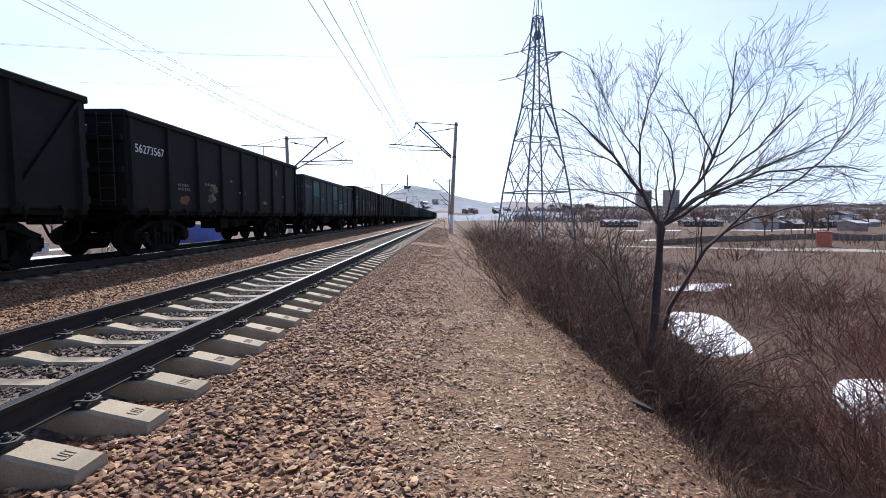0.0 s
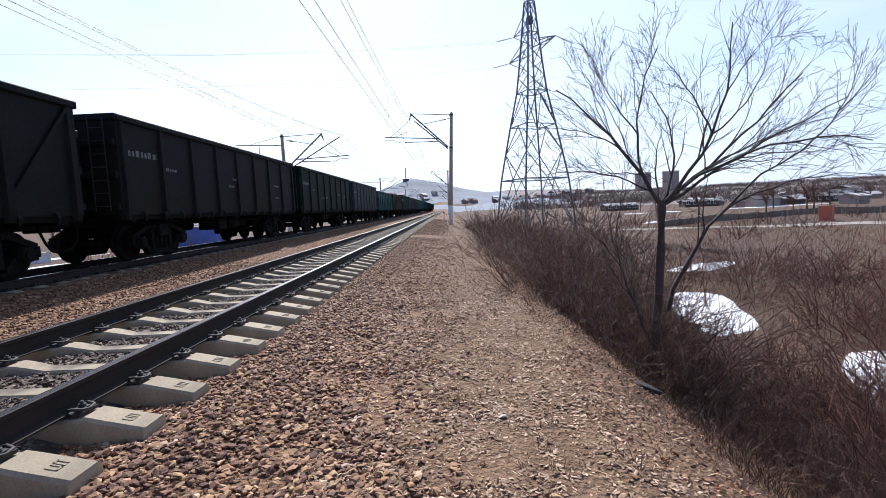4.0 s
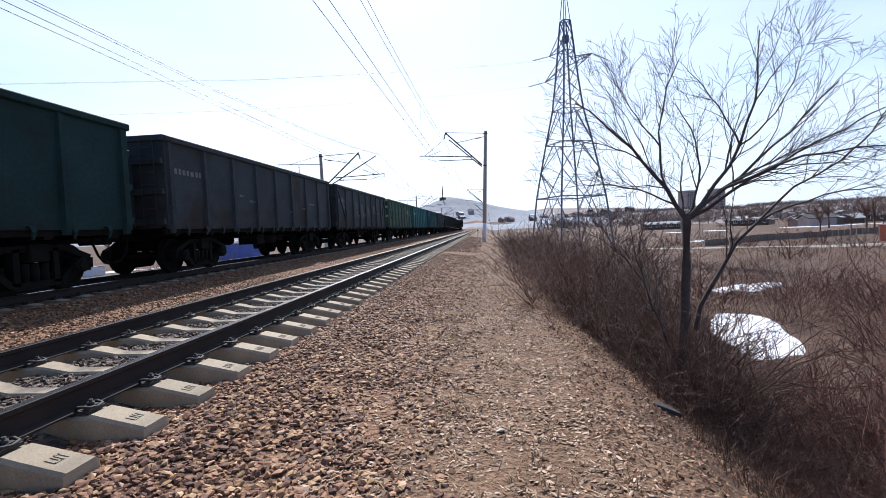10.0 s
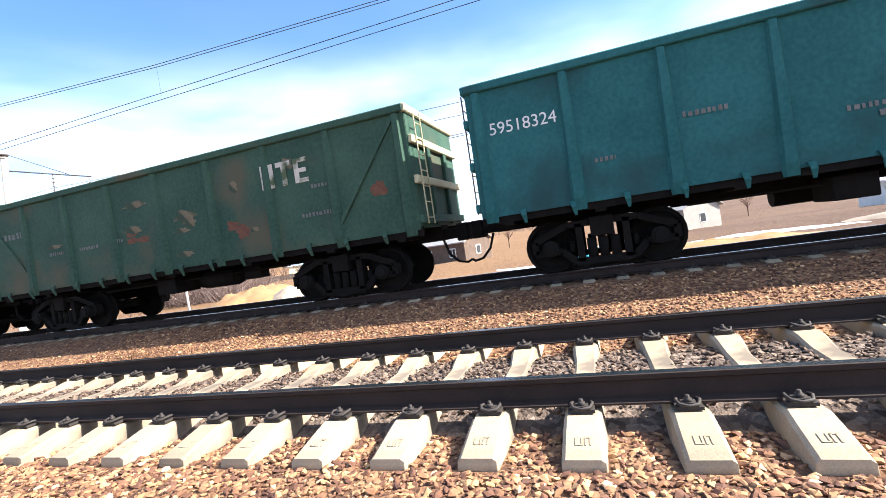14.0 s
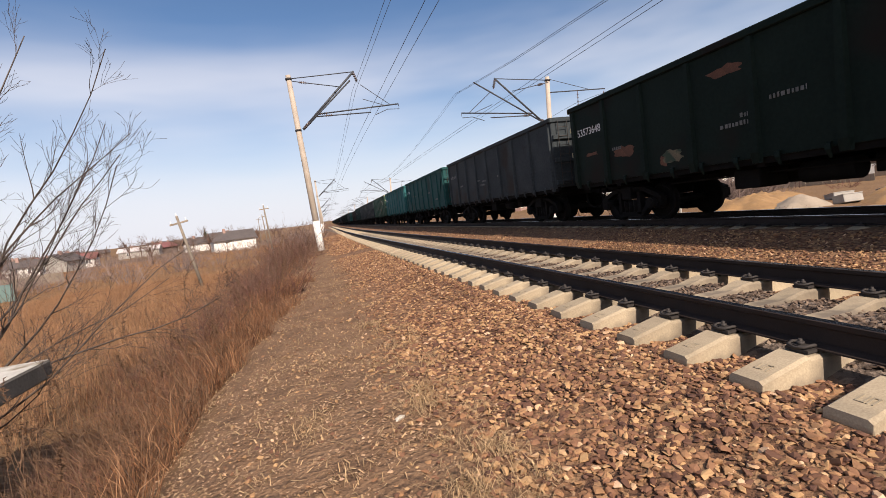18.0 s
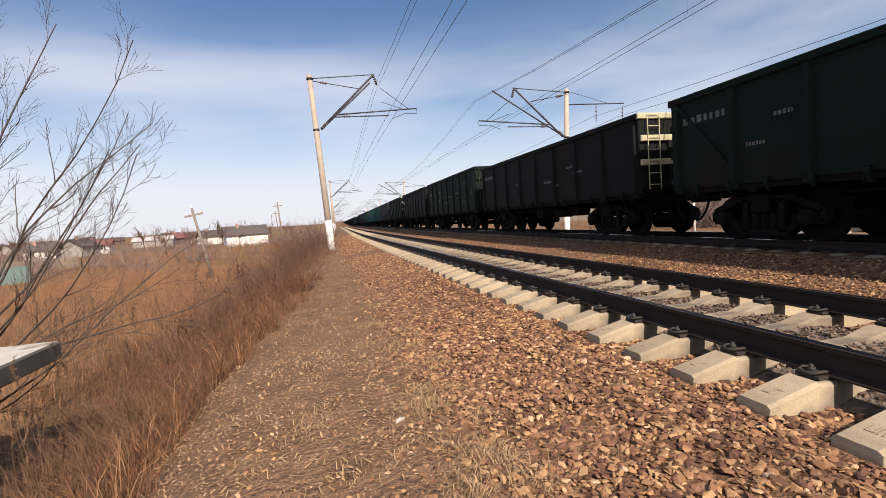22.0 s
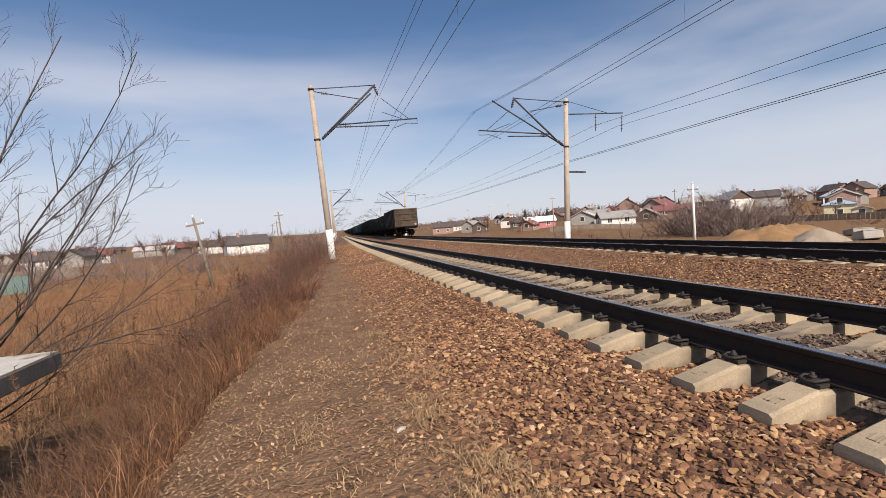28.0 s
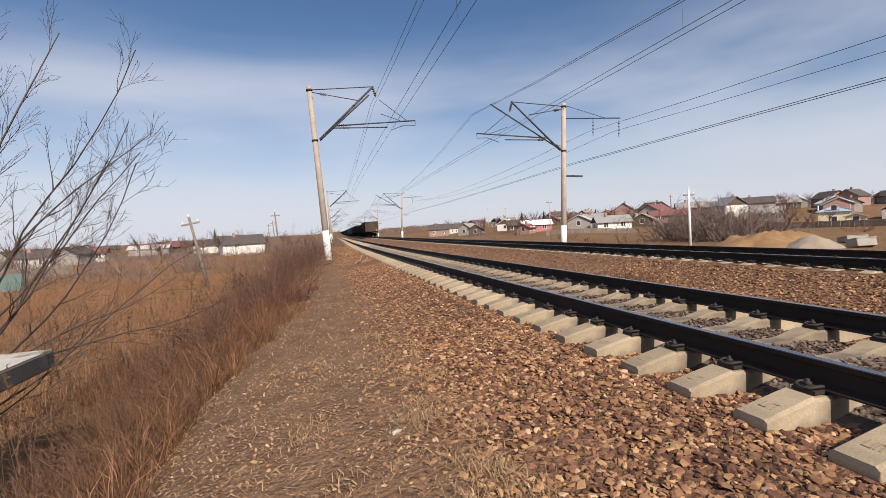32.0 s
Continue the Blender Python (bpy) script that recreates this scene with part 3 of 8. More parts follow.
def lead_y(t):
    """Where the front of the reference wagon is at t: a smooth run through RUN."""
    k = max(0, min(len(RUN) - 2, sum(1 for r in RUN if r[0] <= t) - 1))
    def slope(i):
        a, b = RUN[max(0, i - 1)], RUN[min(len(RUN) - 1, i + 1)]
        return (b[1] - a[1]) / (b[0] - a[0])
    (t0, y0), (t1, y1) = RUN[k], RUN[k + 1]
    h = t1 - t0
    u = (t - t0) / h
    return y0 * (1 + 2 * u) * (1 - u) ** 2 + h * slope(k) * u * (1 - u) ** 2 + y1 * u * u * (3 - 2 * u) + h * slope(k + 1) * u * u * (u - 1)


def side_bm(s):
    bm = bmesh.new()
    box(bm, s * XW - 0.02, s * XW + 0.02, -HL + 0.02, HL - 0.02, ZF - 0.08, ZT - 0.06)
    return bm


def rib_bm(s):
    """Hat-shaped upright, wider at the foot."""
    bm = bmesh.new()
    prev = None
    for z, w, d in ((ZF - 0.18, 0.11, 0.05), (ZF + 0.02, 0.13, 0.10), (ZF + 0.5, 0.12, 0.10), (ZT - 0.1, 0.085, 0.075)):
        ring = [bm.verts.new((s * (XW + 0.015), -w, z)), bm.verts.new((s * (XW + d), -w * 0.62, z)), bm.verts.new((s * (XW + d), w * 0.62, z)), bm.verts.new((s * (XW + 0.015), w, z))]
        if prev:
            for i in range(4):
                bm.faces.new((prev[i], prev[(i + 1) % 4], ring[(i + 1) % 4], ring[i]))
        else:
            bm.faces.new(ring)
        prev = ring
    bm.faces.new(prev)
    bmesh.ops.recalc_face_normals(bm, faces=bm.faces[:])
    return bm


def latch_bm(s):
    bm = bmesh.new()
    prev = None
    for x, y, z, w in ((1.44, 0.0, ZF + 0.02, 0.05), (1.55, 0.0, ZF - 0.02, 0.05), (1.57, 0.02, ZF - 0.12, 0.045), (1.52, 0.03, ZF - 0.26, 0.02)):
        ring = [bm.verts.new((s * (x - 0.03), y - w, z)), bm.verts.new((s * x, y - w, z)), bm.verts.new((s * x, y + w, z)), bm.verts.new((s * (x - 0.03), y + w, z))]
        if prev:
            for i in range(4):
                bm.faces.new((prev[i], prev[(i + 1) % 4], ring[(i + 1) % 4], ring[i]))
        else:
            bm.faces.new(ring)
        prev = ring
    bm.faces.new(prev)
    bmesh.ops.recalc_face_normals(bm, faces=bm.faces[:])
    return bm


def end_bm(e):
    y = e * (HL - 0.03)
    return boxb(-XW, XW, y - 0.025, y + 0.025, ZF - 0.05, ZT - 0.08, 0.008)


def ladder_bm(e):
    bm = bmesh.new()
    y = e * (HL + 0.1)
    for x in (0.92, 1.28):
        tube(bm, (x, y, 1.3), (x, y, ZT - 0.04), 0.014, n=5)
    for k in range(7):
        z = 1.42 + k * 0.31
        tube(bm, (0.92, y, z), (1.28, y, z), 0.012, n=5)
    return bm


def side_frame_bm(s):
    """Cast side frame of a bogie with its spring nest and axle boxes."""
    bm = bmesh.new()
    x0, x1 = sorted((s * 0.94, s * 1.12))
    pts = [(-1.2, 0.62), (-1.2, 0.40), (-0.72, 0.40), (-0.5, 0.18), (0.5, 0.18), (0.72, 0.40), (1.2, 0.40), (1.2, 0.62), (0.6, 0.86), (-0.6, 0.86)]
    for a, b in zip(pts, pts[1:] + pts[:1]):
        m = Matrix.Translation((0, a[0], a[1])) @ Matrix.Rotation(math.atan2(b[1] - a[1], b[0] - a[0]), 4, "X")
        box(bm, x0, x1, 0, math.hypot(b[0] - a[0], b[1] - a[1]), -0.06, 0.06, m)
    for y in (-0.4, 0.4):
        box(bm, x0, x1, y - 0.06, y + 0.06, 0.18, 0.86)
    for y in (-0.2, 0.0, 0.2):
        tube(bm, (s * 1.03, y, 0.22), (s * 1.03, y, 0.58), 0.085, n=8)
    for y in (-0.925, 0.925):
        tube(bm, (s * 0.9, y, 0.475), (s * 1.2, y, 0.475), 0.15, n=12)
        tube(bm, (s * 1.2, y, 0.475), (s * 1.23, y, 0.475), 0.10, n=10)
    return bm


def bolster_bm():
    bm = bmesh.new()
    box(bm, -1.2, 1.2, -0.2, 0.2, 0.6, 0.95)
    box(bm, -1.0, 1.0, -0.6, -0.5, 0.35, 0.55)
    box(bm, -1.0, 1.0, 0.5, 0.6, 0.35, 0.55)
    return bevel(bm, 0.02)


def wheelset_bm():
    bm = bmesh.new()
    rot = Matrix.Rotation(math.pi / 2, 4, "Y")
    for s in (-1, 1):
        prof = [(0.66 + 0.0, 0.49), (0.69, 0.505), (0.715, 0.478), (0.80, 0.472), (0.81, 0.42), (0.77, 0.38), (0.74, 0.2), (0.82, 0.14), (0.84, 0.11)]
        disc_lathe(bm, [(s * a, r) for a, r in prof], rot, 24)
    tube(bm, (-1.1, 0, 0), (1.1, 0, 0), 0.085, n=10)
    bmesh.ops.recalc_face_normals(bm, faces=bm.faces[:])
    return bm


def underframe_bm():
    bm = bmesh.new()
    box(bm, -0.22, 0.22, -HL, HL, 0.92, 1.26)
    for y in (-5.9, -4.3, -2.2, 0, 2.2, 4.3, 5.9):
        box(bm, -1.42, 1.42, y - 0.09, y + 0.09, 1.02, 1.22)
    for s in (-1, 1):
        box(bm, s * 1.38 - 0.05, s * 1.38 + 0.05, -HL, HL, 1.08, 1.26)
    return bm


GEAR = (("brake_rod", lambda: tube(bmesh.new(), (0.9, -2.9, 0.9), (0.9, 2.9, 0.9), 0.025, n=6)), ("brake_rod", lambda: tube(bmesh.new(), (0.9, -2.9, 0.9), (0.9, 2.9, 0.9), 0.025, n=6)),
        ("battery_box", lambda: boxb(0.35, 1.1, -0.9, -0.3, 0.62, 1.0, 0.02)), ("air_tank", lambda: tube(bmesh.new(), (0.7, 0.3, 0.82), (0.7, 1.25, 0.82), 0.2, n=12)),
        ("brake_cylinder", lambda: tube(bmesh.new(), (-0.6, -1.2, 0.8), (-0.6, 0.2, 0.8), 0.19, n=12)), ("valve_box", lambda: boxb(0.5, 0.8, 1.5, 2.0, 0.7, 1.0, 0.02)))


def coupler_bm(e):
    bm = bmesh.new()
    box(bm, -0.13, 0.13, *sorted((e * (HL - 0.2), e * 6.72)), 0.93, 1.17)
    box(bm, -0.24, 0.2, *sorted((e * 6.66, e * 6.93)), 0.86, 1.24)
    return bevel(bm, 0.03)


def hose_bm(e):
    pts = [(0.38, e * 6.42, 0.92), (0.42, e * 6.52, 0.62), (0.40, e * 6.7, 0.44), (0.36, e * 6.88, 0.40), (0.3, e * 6.95, 0.44)]
    return path_tube(bmesh.new(), pts, 0.028, 6)


def brace_bm(e):
    y0, y1 = e * (HL - 1.75), e * (HL - 0.25)
    m = Matrix.Translation((XW + 0.045, y0, ZF + 0.2)) @ Matrix.Rotation(math.atan2(ZT - ZF - 0.35, y1 - y0), 4, "X")
    return boxb(-0.03, 0.03, 0, math.hypot(y1 - y0, ZT - ZF - 0.35), -0.04, 0.04, 0.008, m)


SHARED = {}


def shared(key, make, material):
    key = (key, ZT)
    if key not in SHARED:
        SHARED[key] = mesh_of(key[0][0] if isinstance(key[0], tuple) else key[0], make(), material)
    return SHARED[key]


def build_wagon(paint, braced, sunlit_end=False, top=3.56):
    """top: height of the walls over the rail, which differs from type to type."""
    global ZT
    ZT = top
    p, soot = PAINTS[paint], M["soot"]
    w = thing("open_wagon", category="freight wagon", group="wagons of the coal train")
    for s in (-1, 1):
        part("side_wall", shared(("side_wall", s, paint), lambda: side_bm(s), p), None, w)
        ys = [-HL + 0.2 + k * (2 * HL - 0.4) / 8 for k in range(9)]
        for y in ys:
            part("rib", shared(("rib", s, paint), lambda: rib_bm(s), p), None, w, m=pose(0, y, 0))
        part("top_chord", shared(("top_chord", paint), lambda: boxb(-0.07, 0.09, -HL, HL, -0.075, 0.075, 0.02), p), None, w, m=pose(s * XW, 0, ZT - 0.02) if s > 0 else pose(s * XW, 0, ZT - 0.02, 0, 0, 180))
        for k in range(14 if s > 0 else 0):
            part("hatch_latch", shared(("hatch_latch", s, paint), lambda: latch_bm(s), p), None, w, m=pose(0, -5.6 + k * 11.2 / 13, 0))
    for e in (-1, 1):
        part("end_wall", shared(("end_wall", e, paint), lambda: end_bm(e), p), None, w)
        for z in (1.40, (ZT + 0.78) / 2, ZT - 0.61):
            pale = sunlit_end and z > 2
            part("end_beam", shared(("end_beam", paint, pale), lambda: boxb(-XW, XW, -0.045, 0.045, -0.08, 0.08, 0.015), M["yellow"] if pale else p), None, w, m=pose(0, e * (HL + 0.04), z))
        for x in (-0.56, 0.53):
            part("end_post", shared(("end_post", paint), lambda: boxb(-0.09, 0.09, -0.04, 0.04, ZF, ZT - 0.61, 0.012), p), None, w, m=pose(x, e * (HL + 0.03), 0))
        part("end_chord", shared(("end_chord", paint, sunlit_end), lambda: boxb(-XW - 0.07, XW + 0.07, -0.07, 0.07, -0.08, 0.08, 0.02), M["yellow"] if sunlit_end else p), None, w, m=pose(0, e * (HL - 0.02), ZT - 0.02))
        part("ladder", shared(("ladder", e, sunlit_end), lambda: ladder_bm(e), M["yellow"] if sunlit_end else M["iron"]), None, w)
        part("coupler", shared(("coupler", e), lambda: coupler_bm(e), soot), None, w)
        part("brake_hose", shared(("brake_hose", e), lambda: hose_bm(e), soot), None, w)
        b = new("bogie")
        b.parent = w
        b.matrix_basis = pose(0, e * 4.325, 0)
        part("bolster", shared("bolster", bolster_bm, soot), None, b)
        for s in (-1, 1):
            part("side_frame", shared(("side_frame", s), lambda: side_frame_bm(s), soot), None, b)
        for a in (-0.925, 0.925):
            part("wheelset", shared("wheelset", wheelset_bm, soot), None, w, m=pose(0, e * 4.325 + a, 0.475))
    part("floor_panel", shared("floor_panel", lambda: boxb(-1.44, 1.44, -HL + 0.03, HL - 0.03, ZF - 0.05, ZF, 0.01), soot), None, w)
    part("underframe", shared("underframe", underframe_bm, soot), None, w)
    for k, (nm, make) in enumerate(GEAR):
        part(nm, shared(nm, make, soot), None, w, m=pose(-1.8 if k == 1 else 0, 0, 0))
    if braced:
        for e in (-1, 1):
            part("diagonal_brace", shared(("diagonal_brace", e, paint), lambda: brace_bm(e), p), None, w)
    return w


def text_mesh(text, size):
    cu = bpy.data.curves.new("text", "FONT")
    cu.body, cu.size, cu.extrude = text, size, 0.002
    ob = new("text", cu)
    dg = bpy.context.evaluated_depsgraph_get()
    me = bpy.data.meshes.new_from_object(ob.evaluated_get(dg))
    bpy.data.objects.remove(ob)
    me.materials.clear()
    me.materials.append(M["letter"])
    return me


SIDE = Matrix(((0, 0, 1, 0), (1, 0, 0, 0), (0, 1, 0, 0), (0, 0, 0, 1)))   # text on the +x side


def bars_bm(rows, seed):
    """Unreadable writing: rows of short bars (y, z, length, height)."""
    rnd = random.Random(seed)
    bm = bmesh.new()
    for y, z, ln, h in rows:
        a = y
        while a < y + ln:
            b = min(a + h * rnd.uniform(0.4, 0.8), y + ln)
            box(bm, 0, 0.004, a, b, z, z + h * rnd.uniform(0.75, 1.0))
            a = b + h * rnd.uniform(0.25, 0.5)
    return bm


NUMBERS = {0: "56273567", 9: "55650774", 13: "59518324", 14: "56176910", 16: "53573648", 17: "57931024"}
# wagon 10 is a dark one; grey puts the glare veiling it into paint
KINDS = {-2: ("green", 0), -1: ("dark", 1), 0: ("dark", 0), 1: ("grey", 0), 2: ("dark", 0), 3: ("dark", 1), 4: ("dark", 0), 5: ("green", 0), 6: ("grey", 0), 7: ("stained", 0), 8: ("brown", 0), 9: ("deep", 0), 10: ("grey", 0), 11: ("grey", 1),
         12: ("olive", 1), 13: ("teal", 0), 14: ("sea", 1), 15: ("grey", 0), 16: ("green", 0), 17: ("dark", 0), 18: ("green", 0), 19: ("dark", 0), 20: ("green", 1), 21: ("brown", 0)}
WORDS = {"sea": "faded sea green", "deep": "dark teal", "stained": "black-stained teal", "dark": "shade-darkened grey", "green": "shade-darkened green", "teal": "bright teal green", "brown": "dull brown", "olive": "rust-streaked olive green", "grey": "weathered blue-grey"}
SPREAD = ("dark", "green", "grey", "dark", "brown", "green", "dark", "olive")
TRAIN, STOCK = [], {}
for i in range(-16, 22):
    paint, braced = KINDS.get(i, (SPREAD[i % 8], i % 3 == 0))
    # wagons whose ends carry the painted sunlight
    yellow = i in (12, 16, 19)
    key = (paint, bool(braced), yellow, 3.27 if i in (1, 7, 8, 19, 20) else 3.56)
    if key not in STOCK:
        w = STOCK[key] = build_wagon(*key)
        tagged(w, label=f"{WORDS[paint]} high-sided open freight wagon rolling on the second track")
    else:
        w = copy_thing(STOCK[key], Matrix())
    TRAIN.append((i, w))
for i, w in TRAIN:
    if i in NUMBERS:
        part("wagon_number", text_mesh(NUMBERS[i], 0.30), None, w, "white painted wagon number", m=Matrix.Translation((XW + 0.024, -HL + 0.37, 2.66)) @ SIDE)
    elif i >= 0:
        part("marking", bars_bm([(-HL + 0.4, 2.66, 1.15, 0.17)], i), M["worn_letter"], w, "worn white paint marks", m=pose(XW + 0.021, 0, 0))["kind"] = "stuff"
    if i >= -2:
        rnd = random.Random(50 + i)
        rows = [(rnd.uniform(-5, 4.5), rnd.uniform(1.7, 2.4), rnd.uniform(0.3, 0.7), 0.09) for _ in range(5)]
        part("stencilling", bars_bm(rows, i), M["worn_letter"], w, "small worn stencil marks", m=pose(XW + 0.032, 0, 0))["kind"] = "stuff"
M["graffiti"] = mat("flaking_white_paint", (0.42, 0.40, 0.34), (0.62, 0.58, 0.5), 0.85, 4.0, 30.0, bump=0.1, stain=(0.07, 0.10, 0.05), stain_at=0.52)
M["patch"] = mat("flaked_tan_patch", (0.09, 0.075, 0.045), (0.21, 0.17, 0.105), 0.9, 5.0, 40.0, bump=0.3, stain=(0.03, 0.05, 0.03), stain_at=0.5)
M["new_panel"] = mat("repainted_teal_panel", (0.014, 0.075, 0.080), (0.028, 0.115, 0.118), 0.6, 1.2, 20.0, bump=0.1, spec=0.2)
M["pale_patch"] = mat("pale_weathered_patch", (0.045, 0.055, 0.058), (0.10, 0.115, 0.115), 0.85, 3.0, 30.0, bump=0.1, stain=(0.03, 0.035, 0.036), stain_at=0.52)
M["rust_patch"] = mat("rusty_patch", (0.07, 0.03, 0.018), (0.16, 0.07, 0.04), 0.9, 5.0, 40.0, bump=0.3)


def patch_bm(rnd, ln, hh):
    """A ragged flake of worn paint, lying flat on the side wall."""
    bm = bmesh.new()
    n = 18
    pts = []
    for k in range(n):
        a = 2 * math.pi * k / n
        f = rnd.uniform(0.6, 1.15)
        pts.append((ln / 2 * math.cos(a) * f, hh / 2 * math.sin(a) * f))
    lo = [bm.verts.new((0, y, z)) for y, z in pts]
    hi = [bm.verts.new((0.003, y, z)) for y, z in pts]
    bm.faces.new(hi)
    for k in range(n):
        bm.faces.new((lo[k], lo[(k + 1) % n], hi[(k + 1) % n], hi[k]))
    return bm


for i, w in TRAIN:
    if i in (12, 0, 9, 16, 18):
        rnd = random.Random(900 + i)
        for k in range(16 if i in (12, 14) else 6):
            panel = rnd.randint(0, 7)
            y = -HL + 0.2 + (panel + 0.5) * (2 * HL - 0.4) / 8 + rnd.uniform(-0.3, 0.3)
            part("worn_patch", patch_bm(rnd, rnd.uniform(0.25, 0.9), rnd.uniform(0.08, 0.35)), M["patch" if rnd.random() < 0.65 else "rust_patch"], w, m=pose(XW + 0.0205 + 0.0004 * k, y, rnd.choice((1.55, 1.9, 2.1, 2.2, 2.9)) + rnd.uniform(-0.15, 0.15)))
PITCH = (2 * HL - 0.4) / 8
for i, w in TRAIN:
    if i == 1:
        for panel, z0, z1 in ((1, 2.25, 3.1), (4, 2.2, 3.1), (5, 1.5, 1.95)):
            y = -HL + 0.2 + panel * PITCH
            part("repaired_panel", boxb(0, 0.004, y + 0.16, y + PITCH - 0.16, z0, z1, 0.001), M["new_panel"], w, "repaired panel in fresh teal paint", m=pose(XW + 0.021, 0, 0))
    if i in (2, 11):
        rnd = random.Random(600 + i)
        for k in range(9):
            y = -HL + 0.2 + (rnd.randint(0, 7) + 0.5) * PITCH + rnd.uniform(-0.2, 0.2)
            part("worn_patch", patch_bm(rnd, rnd.uniform(0.5, 1.0), rnd.uniform(0.4, 1.0)), M["pale_patch"], w, m=pose(XW + 0.0205 + 0.0004 * k, y, rnd.uniform(1.8, 2.7)))
for i, w in TRAIN:
    if i == 12:
        bm = bmesh.new()
        for a, b, c, d in ((0, 0.34, 0, 0.12), (0, 0.34, 0.28, 0.4), (0, 0.34, 0.58, 0.7), (0, 0.11, 0, 0.68), (0.23, 0.34, 0, 0.68), (0.42, 0.80, 0.56, 0.7), (0.55, 0.68, 0, 0.62), (0.88, 1.0, 0, 0.7), (0.88, 1.22, 0, 0.12), (0.88, 1.18, 0.29, 0.41), (0.88, 1.22, 0.58, 0.7)):
            box(bm, 0, 0.004 + 0.0004 * len(bm.verts) / 8, a, b, c, d)
        part("painted_marking", bm, M["graffiti"], w, "large flaking white painted marking", m=pose(XW + 0.033, 2.95, 2.55) @ Matrix.Diagonal((1, 0.95, 0.72, 1)))
    if i == 21:
        # lighter than the sides: the sun on the tail end is in this colour
        tan = mat("tail_end_paint", (0.05, 0.036, 0.026), (0.105, 0.078, 0.055), 0.8, 1.5, 20.0, bump=0.2, stain=(0.03, 0.025, 0.02), stain_at=0.58, spec=0.2)
        for c in w.children:
            if c.name.split(".")[0] in ("end_wall", "end_beam", "end_post", "end_chord"):
                c.data = c.data.copy()
                c.data.materials[0] = tan
        sign = part("tail_sign", boxb(-0.1, 0.1, 0, 0.02, -0.1, 0.1, 0.004), M["letter"], w, "small white square tail sign", m=pose(-1.2, HL + 0.09, 1.57, 0, 15, 0))
        part("red_mark", boxb(-0.05, 0.05, 0.02, 0.024, -0.05, 0.05, 0.001), mat("red_sign_paint", (0.4, 0.03, 0.03), (0.5, 0.05, 0.04), 0.6, 4.0, 40.0, bump=0), sign)
        part("brake_unit", boxb(-0.85, -0.3, HL + 0.02, HL + 0.2, 1.02, 1.34, 0.03), M["soot"], w)
        part("shunter_step", tube(bmesh.new(), (1.36, HL - 0.1, 0.55), (1.36, HL - 0.1, 1.35), 0.015, n=6), M["steelwork"], w, "pale steel shunter's step rail")

# ---- overhead line ----
def insulator(bm, a, b, r=0.055):
    a, b = Vector(a), Vector(b)
    tube(bm, a, b, r * 0.4, n=6)
    for k in range(4):
        c = a.lerp(b, 0.2 + 0.2 * k)
        d = (b - a).normalized() * 0.02
        tube(bm, c - d, c + d, r, n=8)
    return bm


